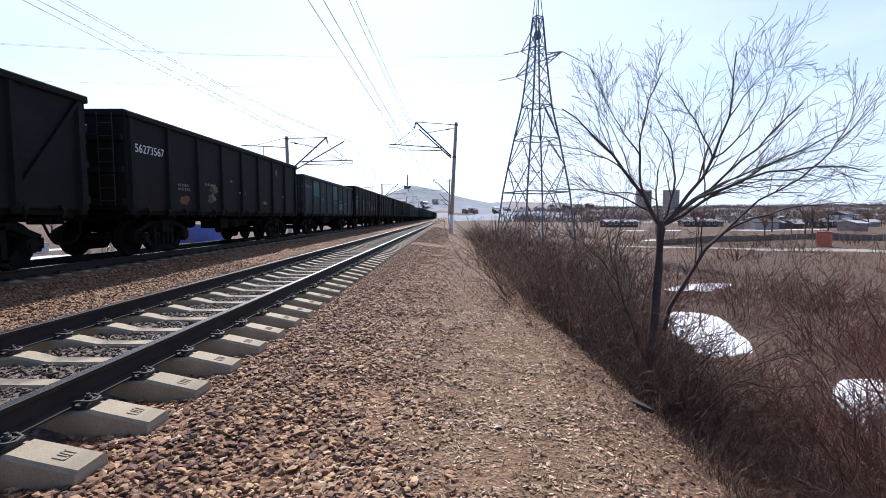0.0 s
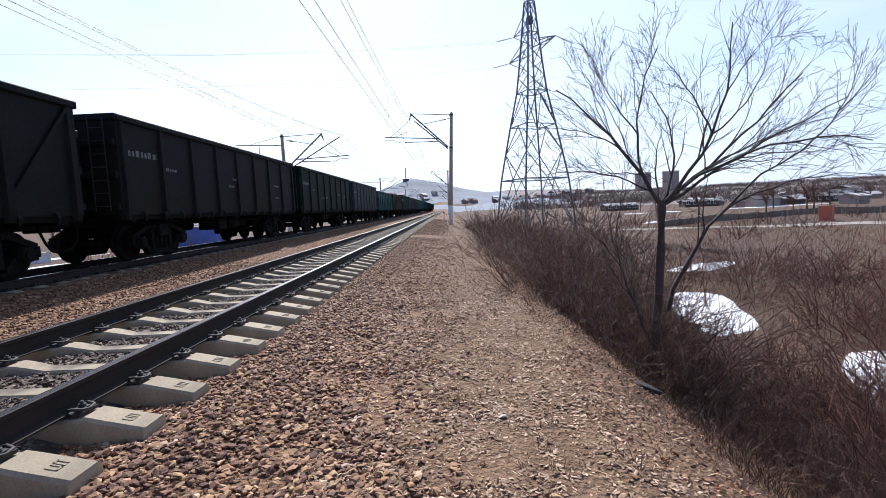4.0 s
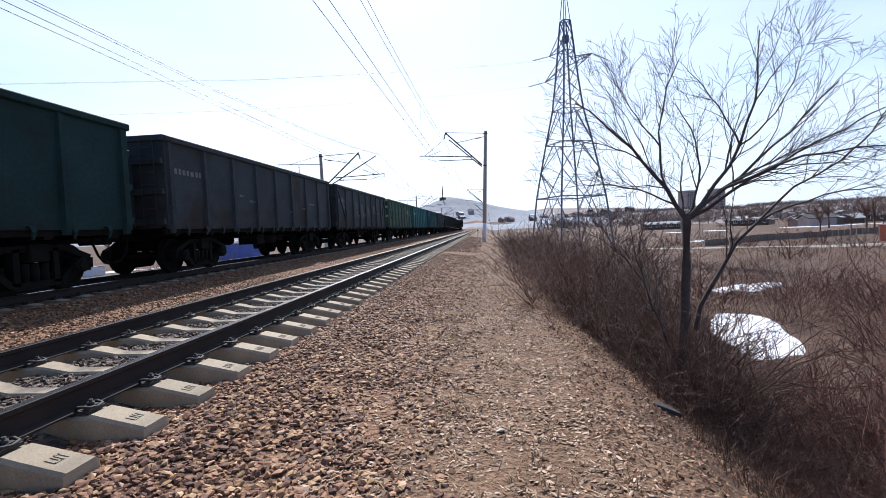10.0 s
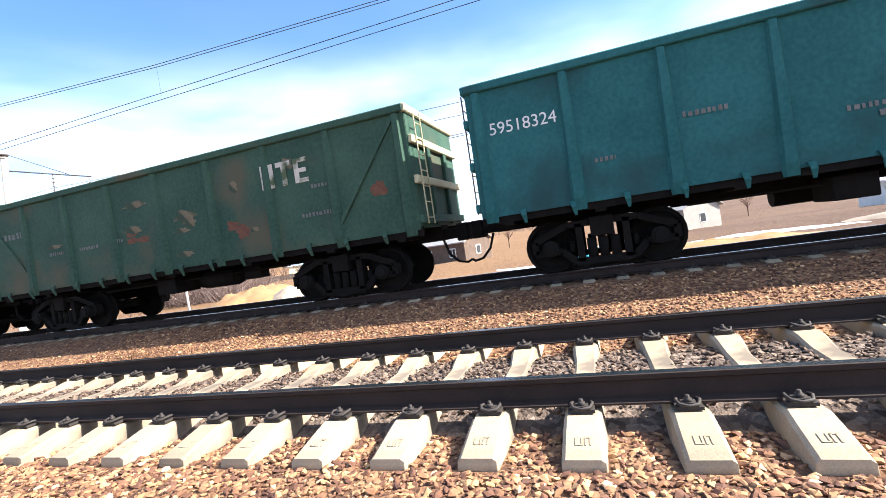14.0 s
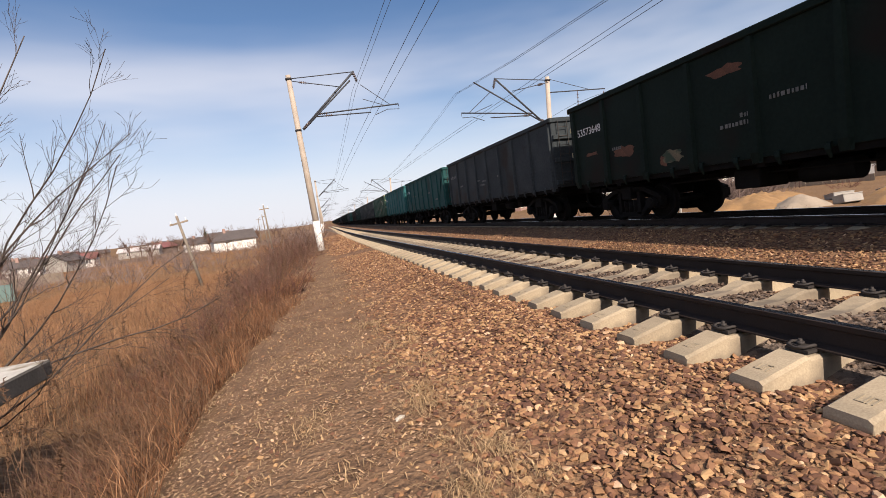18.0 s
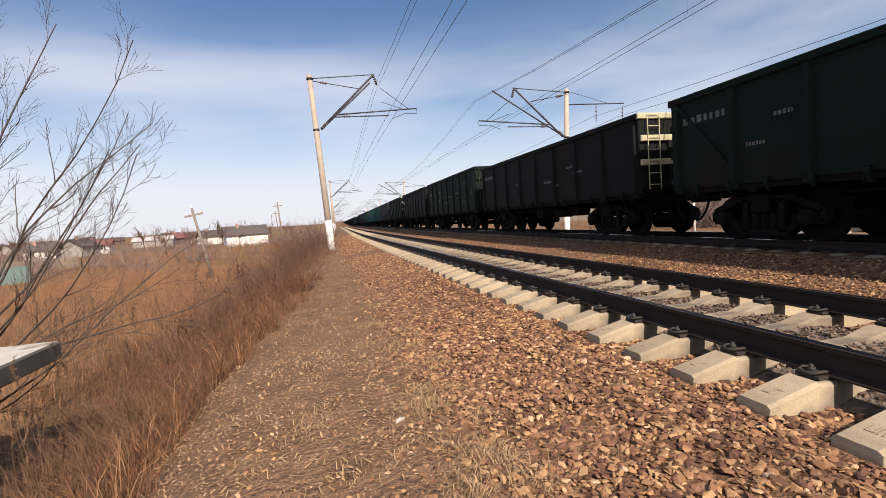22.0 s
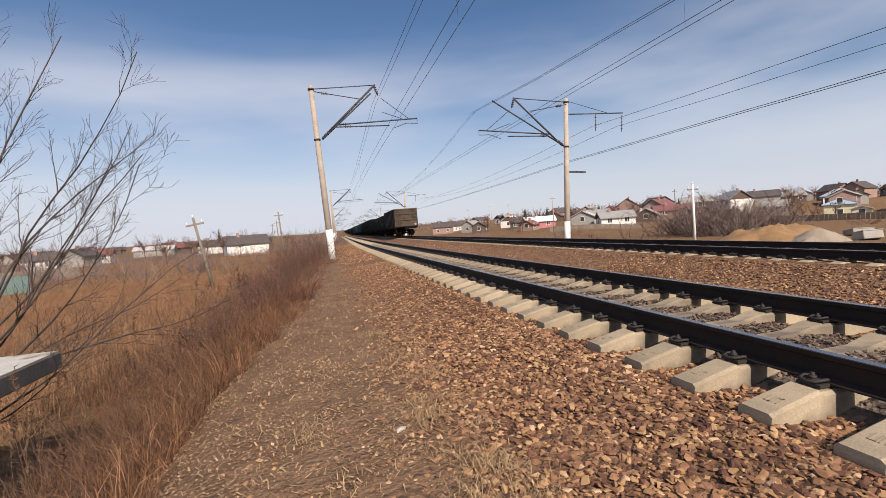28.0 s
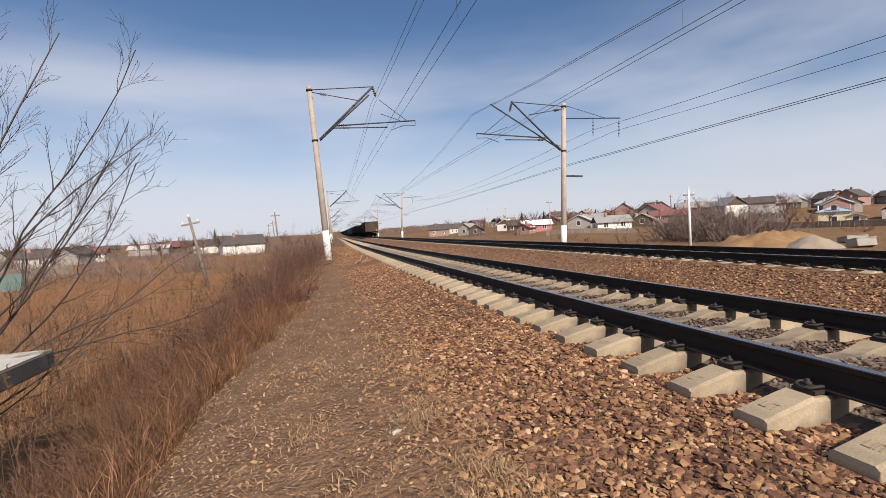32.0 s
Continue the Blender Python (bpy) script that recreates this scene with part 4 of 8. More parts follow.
def catenary_pole(x, y, side, lean=0.0, top=9.4, feeder=False, band=True):
    """Concrete pole with a cantilever reaching towards the track (side -1: towards -x)."""
    g = ground_z(x, y)
    m = line_m(y).to_3x3().to_4x4()
    p = thing("catenary_pole", Matrix.Translation((x, y, g)) @ m @ pose(0, 0, 0, 0, lean, 0), label="tall concrete catenary pole with steel cantilever" + (" and feeder arm" if feeder else " by the track"), category="pole", group="catenary poles")
    h = top - g
    part("pole", tube(bmesh.new(), (0, 0, -1.2), (0, 0, h), 0.20, 0.14, n=18), M["pole"], p)
    if band:
        part("white_band", tube(bmesh.new(), (0, 0, -0.3), (0, 0, 1.75), 0.205, 0.196, n=18), M["white"], p, "whitewashed pole foot")
    for zz in (h - 0.22, h - 3.15):
        part("clamp", tube(bmesh.new(), (0, 0, zz - 0.05), (0, 0, zz + 0.05), 0.185, n=14), M["iron"], p)
    s, f = side, h - 3.2                      # f: foot of the struts
    part("strut", tube(bmesh.new(), (s * 0.28, 0, f + 0.1), (s * 3.75, 0, h - 0.1), 0.062, n=8), M["steelwork"], p)
    part("strut", tube(bmesh.new(), (s * 0.28, 0.35, f - 0.02), (s * (5.3 if feeder else 3.4), 0.35, h - (0.45 if feeder else 0.7)), 0.05, n=8), M["steelwork"], p)
    part("insulator", insulator(bmesh.new(), (s * 0.3, 0, f + 0.13), (s * 0.75, 0, f + 0.53), 0.07), M["insulator"], p)
    part("insulator", insulator(bmesh.new(), (s * 0.3, 0.35, f), (s * 0.75, 0.35, f + 0.40), 0.07), M["insulator"], p)
    part("tie_rod", tube(bmesh.new(), (s * 0.15, 0, h - 0.2), (s * 3.72, 0, h - 0.12), 0.028, n=6), M["steelwork"], p)
    part("tie_rod", tube(bmesh.new(), (s * 0.15, 0.35, h - 0.45), (s * 2.7, 0.35, h - 1.0), 0.026, n=6), M["steelwork"], p)
    part("insulator", insulator(bmesh.new(), (s * 0.5, 0.35, h - 0.53), (s * 0.95, 0.35, h - 0.63), 0.08), M["insulator"], p)
    part("registration_arm", tube(bmesh.new(), (s * 1.15, 0, h - 2.35), (s * 6.1, 0, h - 2.25), 0.042, n=6), M["steelwork"], p)
    part("registration_arm", tube(bmesh.new(), (s * (1.5 if feeder else 1.1), 0.35, h - 2.55), (s * 4.3, 0.35, h - 2.65), 0.036, n=6), M["steelwork"], p)
    part("insulator", insulator(bmesh.new(), (s * 1.3, 0, h - 2.35), (s * 1.85, 0, h - 2.34), 0.07), M["insulator"], p)
    part("insulator", insulator(bmesh.new(), (s * 1.6, 0.35, h - 2.55), (s * 2.1, 0.35, h - 2.57), 0.07), M["insulator"], p)
    part("stay_wire", path_tube(bmesh.new(), [(s * 5.6, 0, h - 2.25), (s * 4.0, 0, h - 0.9)], 0.02, 4), M["steelwork"], p)
    part("stay_wire", path_tube(bmesh.new(), [(s * 5.3, 0, h - 2.27), (s * 4.0, 0, h - 1.75)], 0.018, 4), M["steelwork"], p)
    part("steady_arm", path_tube(bmesh.new(), [(s * 6.1, 0, h - 2.25), (s * 6.1, 0, h - 2.55), (s * 5.4, 0, h - 2.5), (s * 4.6, 0, h - 2.75)], 0.02, 4), M["steelwork"], p)
    part("hanger", insulator(bmesh.new(), (s * 3.7, 0, h - 0.15), (s * 3.85, 0, h - 0.75), 0.09), M["insulator"], p)
    if feeder:
        a = part("feeder_arm", tube(bmesh.new(), (-s * 0.15, 0, h - 1.0), (-s * 4.3, 0, h - 0.75), 0.04, n=6), M["steelwork"], p)
        part("tie_rod", tube(bmesh.new(), (-s * 0.15, 0, h - 0.15), (-s * 3.1, 0, h - 0.8), 0.018, n=6), M["steelwork"], p)
        for q in (2.2, 4.2):
            part("hanger", insulator(bmesh.new(), (-s * q, 0, h - 0.9), (-s * q, 0, h - 2.05), 0.06), M["insulator"], p)
        part("lower_bracket", boxb(min(0.12 * s, -1.4 * s), max(0.12 * s, -1.4 * s), -0.06, 0.06, 5.0, 5.12, 0.01), M["steelwork"], p)
    return p


POLES_Y = [-359.3, -293.3, -227.3, -161.3, -95.3, -29.3, 42.4, 108, 174, 240, 306]
for y in POLES_Y:
    x, lean = {-29.3: (3.31, 2.5), 42.4: (3.38, 2.8)}.get(y, (3.3 + bend_x(y), random.uniform(0.3, 1.8)))
    catenary_pole(x, y, -1, lean, 9.7)
    x, lean, top = {-29.3: (-12.05, -2.9, 8.8), 42.4: (-11.83, -0.6, 8.5), -95.3: (-12.3, -2.6, 8.7)}.get(y, (-12.2 + bend_x(y), random.uniform(-1.5, 0.3), 8.7))
    catenary_pole(x, y + 0.3, 1, lean, top, True)


def wire_run(name, off, zs, r, label, sag_to=None, two=0.0):
    """A wire along the line, sagging between the poles; zs: height at the poles."""
    w = thing(name, label=label, category="overhead wire", kind="structure")
    for k in ((-two / 2, two / 2) if two else (0,)):
        pts = []
        for a, b in zip([POLES_Y[0] - 66] + POLES_Y, POLES_Y + [POLES_Y[-1] + 66]):
            for i in range(8):
                t = i / 8
                y = a + (b - a) * t
                pts.append((bend_x(y) + off + k, y, zs - (sag_to or 0) * 4 * t * (1 - t)))
        part("wire", path_tube(bmesh.new(), pts, r, 4), M["wire"], w)
    return w


for off, top, sag in ((0.2, 8.6, 0.95), (T2, 8.1, 1.9)):
    wire_run("messenger_wire", off, top, 0.009, "thin steel messenger cable of the overhead line", sag, 0.2 if off > 0 else 0.13)
    c = wire_run("contact_wire", off, 5.88, 0.009, "copper contact wires hung over the track", 0.03, 0.34)
    for a, b in zip(POLES_Y, POLES_Y[1:]):
        if abs(a) < 170:
            for i in (2, 6):
                t = i / 8
                y = a + (b - a) * t
                x = bend_x(y) + off
                part("dropper", tube(bmesh.new(), (x, y, 5.86), (x, y, top - 4 * sag * t * (1 - t)), 0.004, n=4), M["wire"], c)
wire_run("feeder_wire", -14.5, 7.0, 0.011, "feeder wires carried on the outer pole arms", 0.9)
wire_run("feeder_wire", -16.5, 7.0, 0.011, "feeder wires carried on the outer pole arms", 0.9)
wire_run("signal_cable", -13.3, 4.85, 0.012, "pair of low cables along the pole line", 0.2, 0.35)

# ---- ballast stones, litter and dry grass ----
def stone_shapes(k, seed, corners=10, blocky=0.5):
    """Broken-stone polyhedra, the hulls of a few uneven corners: (verts, faces)."""
    rnd = random.Random(seed)
    out = []
    for _ in range(k):
        bm = bmesh.new()
        wide, high = rnd.uniform(0.55, 0.95), rnd.uniform(0.24, 0.5)
        for c in range(corners):
            t = (c + 0.5) / corners
            a, r = 2.4 * c + rnd.uniform(-0.6, 0.6), math.sqrt(1 - (2 * t - 1) ** 2)
            v = Vector((r * math.cos(a), r * math.sin(a), 2 * t - 1))
            v = v.lerp(v / max(abs(v.x), abs(v.y), abs(v.z)), blocky * rnd.random()) * rnd.uniform(0.66, 1.1)
            bm.verts.new((v.x, v.y * wide, v.z * high))
        bmesh.ops.convex_hull(bm, input=bm.verts[:])
        for v in [v for v in bm.verts if not v.link_faces]:
            bm.verts.remove(v)
        bmesh.ops.triangulate(bm, faces=bm.faces[:])
        bm.verts.index_update()
        out.append((np.array([v.co[:] for v in bm.verts]), np.array([[v.index for v in f.verts] for f in bm.faces])))
        bm.free()
    return out


ROUND = stone_shapes(40, 8, 11)
SHAPES, CHIPS, PLAIN = stone_shapes(24, 3, 9), stone_shapes(14, 4, 7), stone_shapes(16, 6, 8)


def turn_matrices(rng, n, tilt):
    a, b, c = rng.uniform(0, 2 * math.pi, n), rng.normal(0, tilt, n), rng.normal(0, tilt, n)
    ca, sa, cb, sb, cc, sc = np.cos(a), np.sin(a), np.cos(b), np.sin(b), np.cos(c), np.sin(c)
    r = np.empty((n, 3, 3))
    r[:, 0, 0], r[:, 0, 1], r[:, 0, 2] = ca * cb, ca * sb * sc - sa * cc, ca * sb * cc + sa * sc
    r[:, 1, 0], r[:, 1, 1], r[:, 1, 2] = sa * cb, sa * sb * sc + ca * cc, sa * sb * cc - ca * sc
    r[:, 2, 0], r[:, 2, 1], r[:, 2, 2] = -sb, cb * sc, cb * cc
    return r


def strew(name, places, sizes, rng, material, label, category, tilt=0.4, sink=0.25, flat=1.0, plain=False, rounded=False, long=1.0):
    """Strews stones at the places (x, y) on the ground, joined into one object."""
    verts, faces, base = [], [], 0
    shapes = CHIPS if flat < 1 else PLAIN if plain else ROUND if rounded else SHAPES
    kinds = rng.integers(0, len(shapes), len(places))
    rot = turn_matrices(rng, len(places), tilt)
    for i, (x, y) in enumerate(places):
        v, f = shapes[kinds[i]]
        s = sizes[i]
        w = (v * (s * long, s / long ** 0.5, s * flat)) @ rot[i].T
        w[:, 0] += x
        w[:, 1] += y
        w[:, 2] += ground_z(x, y) + s * sink
        verts.append(w)
        faces.append(f + base)
        base += len(v)
    v, f = np.concatenate(verts), np.concatenate(faces)
    me = bpy.data.meshes.new(name)
    me.from_pydata(v.tolist(), [], f.tolist())
    me.materials.append(material)
    return tagged(new(name, me), label, category, kind="stuff")


rng = np.random.default_rng(7)


def scatter(x0, x1, y0, y1, per_m2, edge=None):
    n = int((x1 - x0) * abs(y1 - y0) * per_m2)
    xy = np.stack([rng.uniform(x0, x1, n), rng.uniform(y0, y1, n)], 1)
    xy[:, 0] += np.array([bend_x(y) for y in xy[:, 1]])
    if edge is not None:
        keep = [not rng.random() < smooth(edge[0], edge[1], x - bend_x(y) + 0.5 * noise.noise((x, y * 1.4, 9.0))) for x, y in xy]
        xy = xy[np.array(keep)]
    return xy


def clear_of_sleepers(xy, off=T1):
    """Leaves out the places that lie on a sleeper or a rail."""
    d = np.abs(((xy[:, 1] - PHASE) / GAP + 0.5) % 1.0 - 0.5) * GAP
    u = np.abs(xy[:, 0] - off - np.array([bend_x(y) for y in xy[:, 1]]))
    inner = np.where(u < 0.5, 0.06, 0.145)
    return xy[(((d > inner) | (u > 1.41)) & ((np.abs(u - 0.7975) > 0.1)))]


SH = (2.25, 3.45)
near = clear_of_sleepers(np.concatenate([scatter(0.74, 3.4, -7, 8, 1050, SH), scatter(0.74, 3.4, -20, -7, 400, SH), scatter(0.74, 3.4, 8, 22, 400, SH)]))
close = np.abs(near[:, 1] - 0.5) < 6.5
for k, lab in ((close, "loose broken ballast stone on the track shoulder"), (~close, "loose broken ballast stone along the track shoulder")):
    strew("ballast", near[k], 0.013 + 0.028 * rng.random(k.sum()) ** 1.5, rng, M["stone"], lab, "ballast", 0.28, 0.22, rounded=k is close)
far_b = clear_of_sleepers(np.concatenate([scatter(1.0, 3.2, -55, -22, 110, SH), scatter(1.0, 3.2, 24, 60, 110, SH)]))
strew("ballast", far_b, rng.uniform(0.03, 0.06, len(far_b)), rng, M["stone"], "loose broken ballast stone farther along the track", "ballast", plain=True)
mid_b = clear_of_sleepers(np.concatenate([scatter(-4.7, -1.02, -12, 14, 260), scatter(-4.7, -1.5, -40, -12, 60), scatter(-4.7, -1.5, 14, 45, 60)]))
mid_b = mid_b[np.array([abs(x - T2) > 1.42 for x, y in mid_b])]
strew("ballast", mid_b, rng.uniform(0.018, 0.042, len(mid_b)), rng, M["stone"], "reddish broken ballast stone between the two tracks", "ballast", plain=True)
crib = clear_of_sleepers(np.concatenate([scatter(-0.88, 0.56, -12, 14, 520), scatter(-0.88, 0.56, -30, -12, 120), scatter(-0.88, 0.56, 14, 30, 120)]))
strew("ballast", crib, rng.uniform(0.018, 0.04, len(crib)), rng, M["stone_dark"], "dark oily ballast stone between the rails", "ballast")
path_st = np.concatenate([scatter(2.7, 4.8, -12, 12, 110), scatter(2.7, 4.6, -30, -12, 40), scatter(2.7, 4.6, 12, 34, 40)])
strew("path_stones", path_st, 0.006 + 0.026 * rng.random(len(path_st)) ** 3, rng, M["stone"], "small stones and chips trodden into the path", "stones", 0.3, 0.1, plain=True)

leaves = np.concatenate([scatter(2.3, 5.0, -0.8, 7, 1500), scatter(2.5, 4.6, 7, 15, 480), scatter(2.8, 4.8, 15, 30, 130)])
leaves = leaves[np.array([x < 4.45 + 0.5 * noise.noise((x * 1.5, y * 1.5, 2.0)) + rng.normal(0, 0.16) for x, y in leaves])]
strew("leaf_litter", leaves, rng.uniform(0.009, 0.019, len(leaves)) * rng.choice([0.6, 0.95, 1.35], len(leaves)), rng, M["leaf"], "dead leaves and wood chips strewn over the path", "litter", 0.22, 0.22, 0.28, long=1.45)
M["brown_leaf"] = stone_mat("brown_leaf_litter", ((0.0, (0.17, 0.092, 0.052)), (0.3, (0.29, 0.168, 0.098)), (0.6, (0.40, 0.245, 0.145)), (0.9, (0.50, 0.325, 0.20)), (1.0, (0.60, 0.43, 0.28))), 0.88)
leaves = np.concatenate([scatter(2.6, 5.3, -6.5, -0.8, 1300), scatter(2.6, 5.0, -14, -6.5, 420), scatter(2.8, 4.8, -30, -14, 60)])
strew("leaf_litter", leaves, rng.uniform(0.007, 0.016, len(leaves)) * rng.choice([0.6, 0.9, 1.2], len(leaves)), rng, M["brown_leaf"], "crumbled brown leaves trodden into the path", "litter", 0.2, 0.15, 0.22, long=1.15)
M["red_leaf"] = stone_mat("reddish_leaf_litter", ((0.0, (0.10, 0.038, 0.022)), (0.35, (0.22, 0.095, 0.05)), (0.7, (0.37, 0.19, 0.10)), (1.0, (0.50, 0.32, 0.19))), 0.85)
slope_leaves = np.concatenate([scatter(3.8, 6.3, -0.8, 9, 900), scatter(4.3, 6.2, 9, 20, 120)])
slope_leaves = slope_leaves[np.array([x > 4.35 + 0.5 * noise.noise((x * 1.5, y * 1.5, 2.0)) + rng.normal(0, 0.16) for x, y in slope_leaves])]
strew("leaf_litter", slope_leaves, rng.uniform(0.008, 0.02, len(slope_leaves)), rng, M["red_leaf"], "reddish dead leaves covering the slope's edge", "litter", 0.45, 0.25, 0.25, long=1.3)
M["pale_stone"] = mat("pale_limestone", (0.40, 0.35, 0.29), (0.56, 0.51, 0.43), 0.85, 12.0, 60.0, bump=0.3, dist=0.005)
for x, y, s, lab in ((3.52, 2.05, 0.045, "pale flat stone lying on the path"), (3.22, -3.95, 0.055, "pale flat stone half sunk in the path")):
    v, f = SHAPES[4]
    me = bpy.data.meshes.new("stone")
    me.from_pydata((v * s).tolist(), [], f.tolist())
    me.materials.append(M["pale_stone"])
    o = tagged(new("stone", me), lab, "stone")
    o.matrix_world = pose(x, y, ground_z(x, y) + 0.01, 0, 0, 40)


def blade_field(name, roots, heights, widths, lean, rng, material, label, category, bends=1):
    """Dry blades: narrow bent strips of two pieces, joined."""
    n = len(roots)
    a = rng.uniform(0, 2 * math.pi, n)
    l = rng.uniform(0.05, lean, n)
    dx, dy = np.cos(a) * l, np.sin(a) * l
    side = rng.uniform(0, 2 * math.pi, n)
    sx, sy = np.cos(side) * widths, np.sin(side) * widths
    z = np.array([ground_z(x, y) for x, y in roots])
    x, y, h = roots[:, 0], roots[:, 1], heights
    k = 0.55
    rows = []
    for t, w, zz in ((0.0, 1.0, -0.02), (k, 0.8, k), (1.0, 0.15, 1.0 - 0.25 * lean)):
        cx, cy = x + dx * h * t ** 1.6, y + dy * h * t ** 1.6
        cz = z + h * zz
        rows.append(np.stack([cx - sx * w, cy - sy * w, cz], 1))
        rows.append(np.stack([cx + sx * w, cy + sy * w, cz], 1))
    v = np.stack(rows, 1).reshape(-1, 3)
    i = np.arange(n)[:, None] * 6
    f = np.concatenate([i + np.array([[0, 1, 3, 2]]), i + np.array([[2, 3, 5, 4]])])
    me = bpy.data.meshes.new(name)
    me.from_pydata(v.tolist(), [], f.tolist())
    me.materials.append(material)
    return tagged(new(name, me), label, category, kind="stuff")


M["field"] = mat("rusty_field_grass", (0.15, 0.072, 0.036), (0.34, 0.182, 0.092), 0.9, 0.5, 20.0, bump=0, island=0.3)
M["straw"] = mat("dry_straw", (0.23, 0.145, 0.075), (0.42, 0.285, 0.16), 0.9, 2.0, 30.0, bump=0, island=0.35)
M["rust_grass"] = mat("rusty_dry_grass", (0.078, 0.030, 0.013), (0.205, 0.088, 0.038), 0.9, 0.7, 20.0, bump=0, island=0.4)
M["weed"] = mat("dry_weed_stem", (0.075, 0.038, 0.02), (0.17, 0.092, 0.05), 0.9, 1.0, 30.0, bump=0, island=0.3)


def clumps(x0, x1, y0, y1, count, per, spread):
    c = np.stack([rng.uniform(x0, x1, count), rng.uniform(y0, y1, count)], 1)
    p = np.repeat(c, per, 0) + rng.normal(0, spread, (count * per, 2))
    p[:, 0] += np.array([bend_x(y) for y in p[:, 1]])
    return p


r1 = np.concatenate([clumps(2.75, 4.9, -13, 14, 170, 12, 0.07), clumps(3.0, 4.9, -35, -13, 110, 12, 0.1), clumps(3.0, 4.9, 14, 40, 160, 12, 0.1)])
blade_field("short_grass", r1, rng.uniform(0.03, 0.11, len(r1)), rng.uniform(0.0015, 0.004, len(r1)), 1.6, rng, M["straw"], "short dead straw-coloured grass on the path", "grass")
litter = np.concatenate([scatter(2.6, 5.0, -7, 9, 110), scatter(2.6, 5.0, 9, 18, 40), scatter(2.6, 4.8, -18, -7, 40)])
blade_field("plant_litter", litter, rng.uniform(0.02, 0.06, len(litter)), rng.uniform(0.003, 0.008, len(litter)), 3.0, rng, M["straw"], "dead leaf and straw litter on the path", "litter")
r2 = np.concatenate([clumps(2.62, 3.08, -4.4, -1.8, 22, 70, 0.07), clumps(3.8, 4.2, -4.4, -3.8, 2, 60, 0.08), clumps(2.7, 3.2, -8, -4.4, 12, 40, 0.08), clumps(2.7, 3.2, 2, 9, 12, 30, 0.08)])
blade_field("grass_tuft", r2, rng.uniform(0.04, 0.13, len(r2)), rng.uniform(0.0015, 0.003, len(r2)), 2.6, rng, M["straw"], "pale dead grass tufts between path and ballast", "grass")
tall = np.concatenate([clumps(3.2, 7.5, -16, -2.6, 760, 40, 0.12), clumps(3.0, 9.5, -26, -4, 520, 32, 0.2), clumps(2.6, 12, -45, -20, 430, 26, 0.3)])
tall = tall[np.array([x > np.interp(y, [-45, -30, -18, -9, -4, -2], [3.3, 3.4, 3.85, 4.5, 5.0, 5.25]) + 0.35 * noise.noise((x * 2, y * 1.5, 3.0)) + 0.55 * noise.noise((1.7, y * 0.6, 8.0)) for x, y in tall])]
grown = np.array([0.72 + 0.55 * noise.noise((x * 0.9, y * 0.9, 6.0)) for x, y in tall]) * np.clip((tall[:, 0] - 3.2) / 2.2, 0.3, 1.0)
pick = rng.random(len(tall))
for lo, hi, mm, lean_, hh, lab in ((0, 0.52, "rust_grass", 1.1, (0.25, 0.95), "tall rust-brown dead grass on the embankment slope"), (0.52, 0.74, "weed", 1.3, (0.15, 0.8), "dark brown dead grass among the rusty grass"), (0.74, 0.93, "field", 1.0, (0.3, 1.0), "soft tan dead grass standing on the slope"), (0.93, 1, "field", 2.4, (0.15, 0.5), "fallen tangled straw in the tall grass")):
    k = (pick >= lo) & (pick < hi)
    blade_field("tall_grass", tall[k], rng.uniform(*hh, k.sum()) * grown[k], rng.uniform(0.0018, 0.005, k.sum()), lean_, rng, M[mm], lab, "grass")


def limb_points(rnd, a, d, length, steps, wobble, up):
    pts, d = [Vector(a)], Vector(d).normalized()
    for _ in range(steps):
        d = (d + Vector((rnd.gauss(0, wobble), rnd.gauss(0, wobble), rnd.gauss(0, wobble) + up))).normalized()
        pts.append(pts[-1] + d * (length / steps))
    return pts


def weed_mesh(seed, h):
    """A dead weed: a thin stem with forked side shoots, each with a small ragged seed head."""
    rnd = random.Random(seed)
    bm = bmesh.new()
    stem = limb_points(rnd, (0, 0, -0.05), (rnd.gauss(0, 0.15), rnd.gauss(0, 0.15), 1), h, 5, 0.08, 0.02)
    path_tube(bm, stem, [0.0045, 0.004, 0.0036, 0.003, 0.0025, 0.002], 3)
    tips = [(stem[-1], stem[-1] - stem[-2])]
    for _ in range(rnd.randint(5, 9)):
        i = rnd.randint(2, 4)
        d = (stem[i + 1] - stem[i]).normalized() + Vector((rnd.gauss(0, 0.5), rnd.gauss(0, 0.5), 0.2))
        q = limb_points(rnd, stem[i], d, h * rnd.uniform(0.12, 0.3), 3, 0.12, 0.08)
        path_tube(bm, q, [0.0026, 0.0022, 0.002, 0.0016], 3)
        tips.append((q[-1], q[-1] - q[-2]))
    for p, d in tips:
        d.normalize()
        for k in range(12):
            c = p - d * rnd.uniform(0, 0.10)
            e = Vector((rnd.gauss(0, 1), rnd.gauss(0, 1), rnd.gauss(0.5, 1))).normalized() * rnd.uniform(0.015, 0.04)
            f = e.cross(d + Vector((0.1, 0.2, 0))).normalized() * 0.007
            bm.faces.new([bm.verts.new(v) for v in (c - f, c + e * 0.6, c + e, c + f)])
    return mesh_of("stalk", bm, M["weed"])


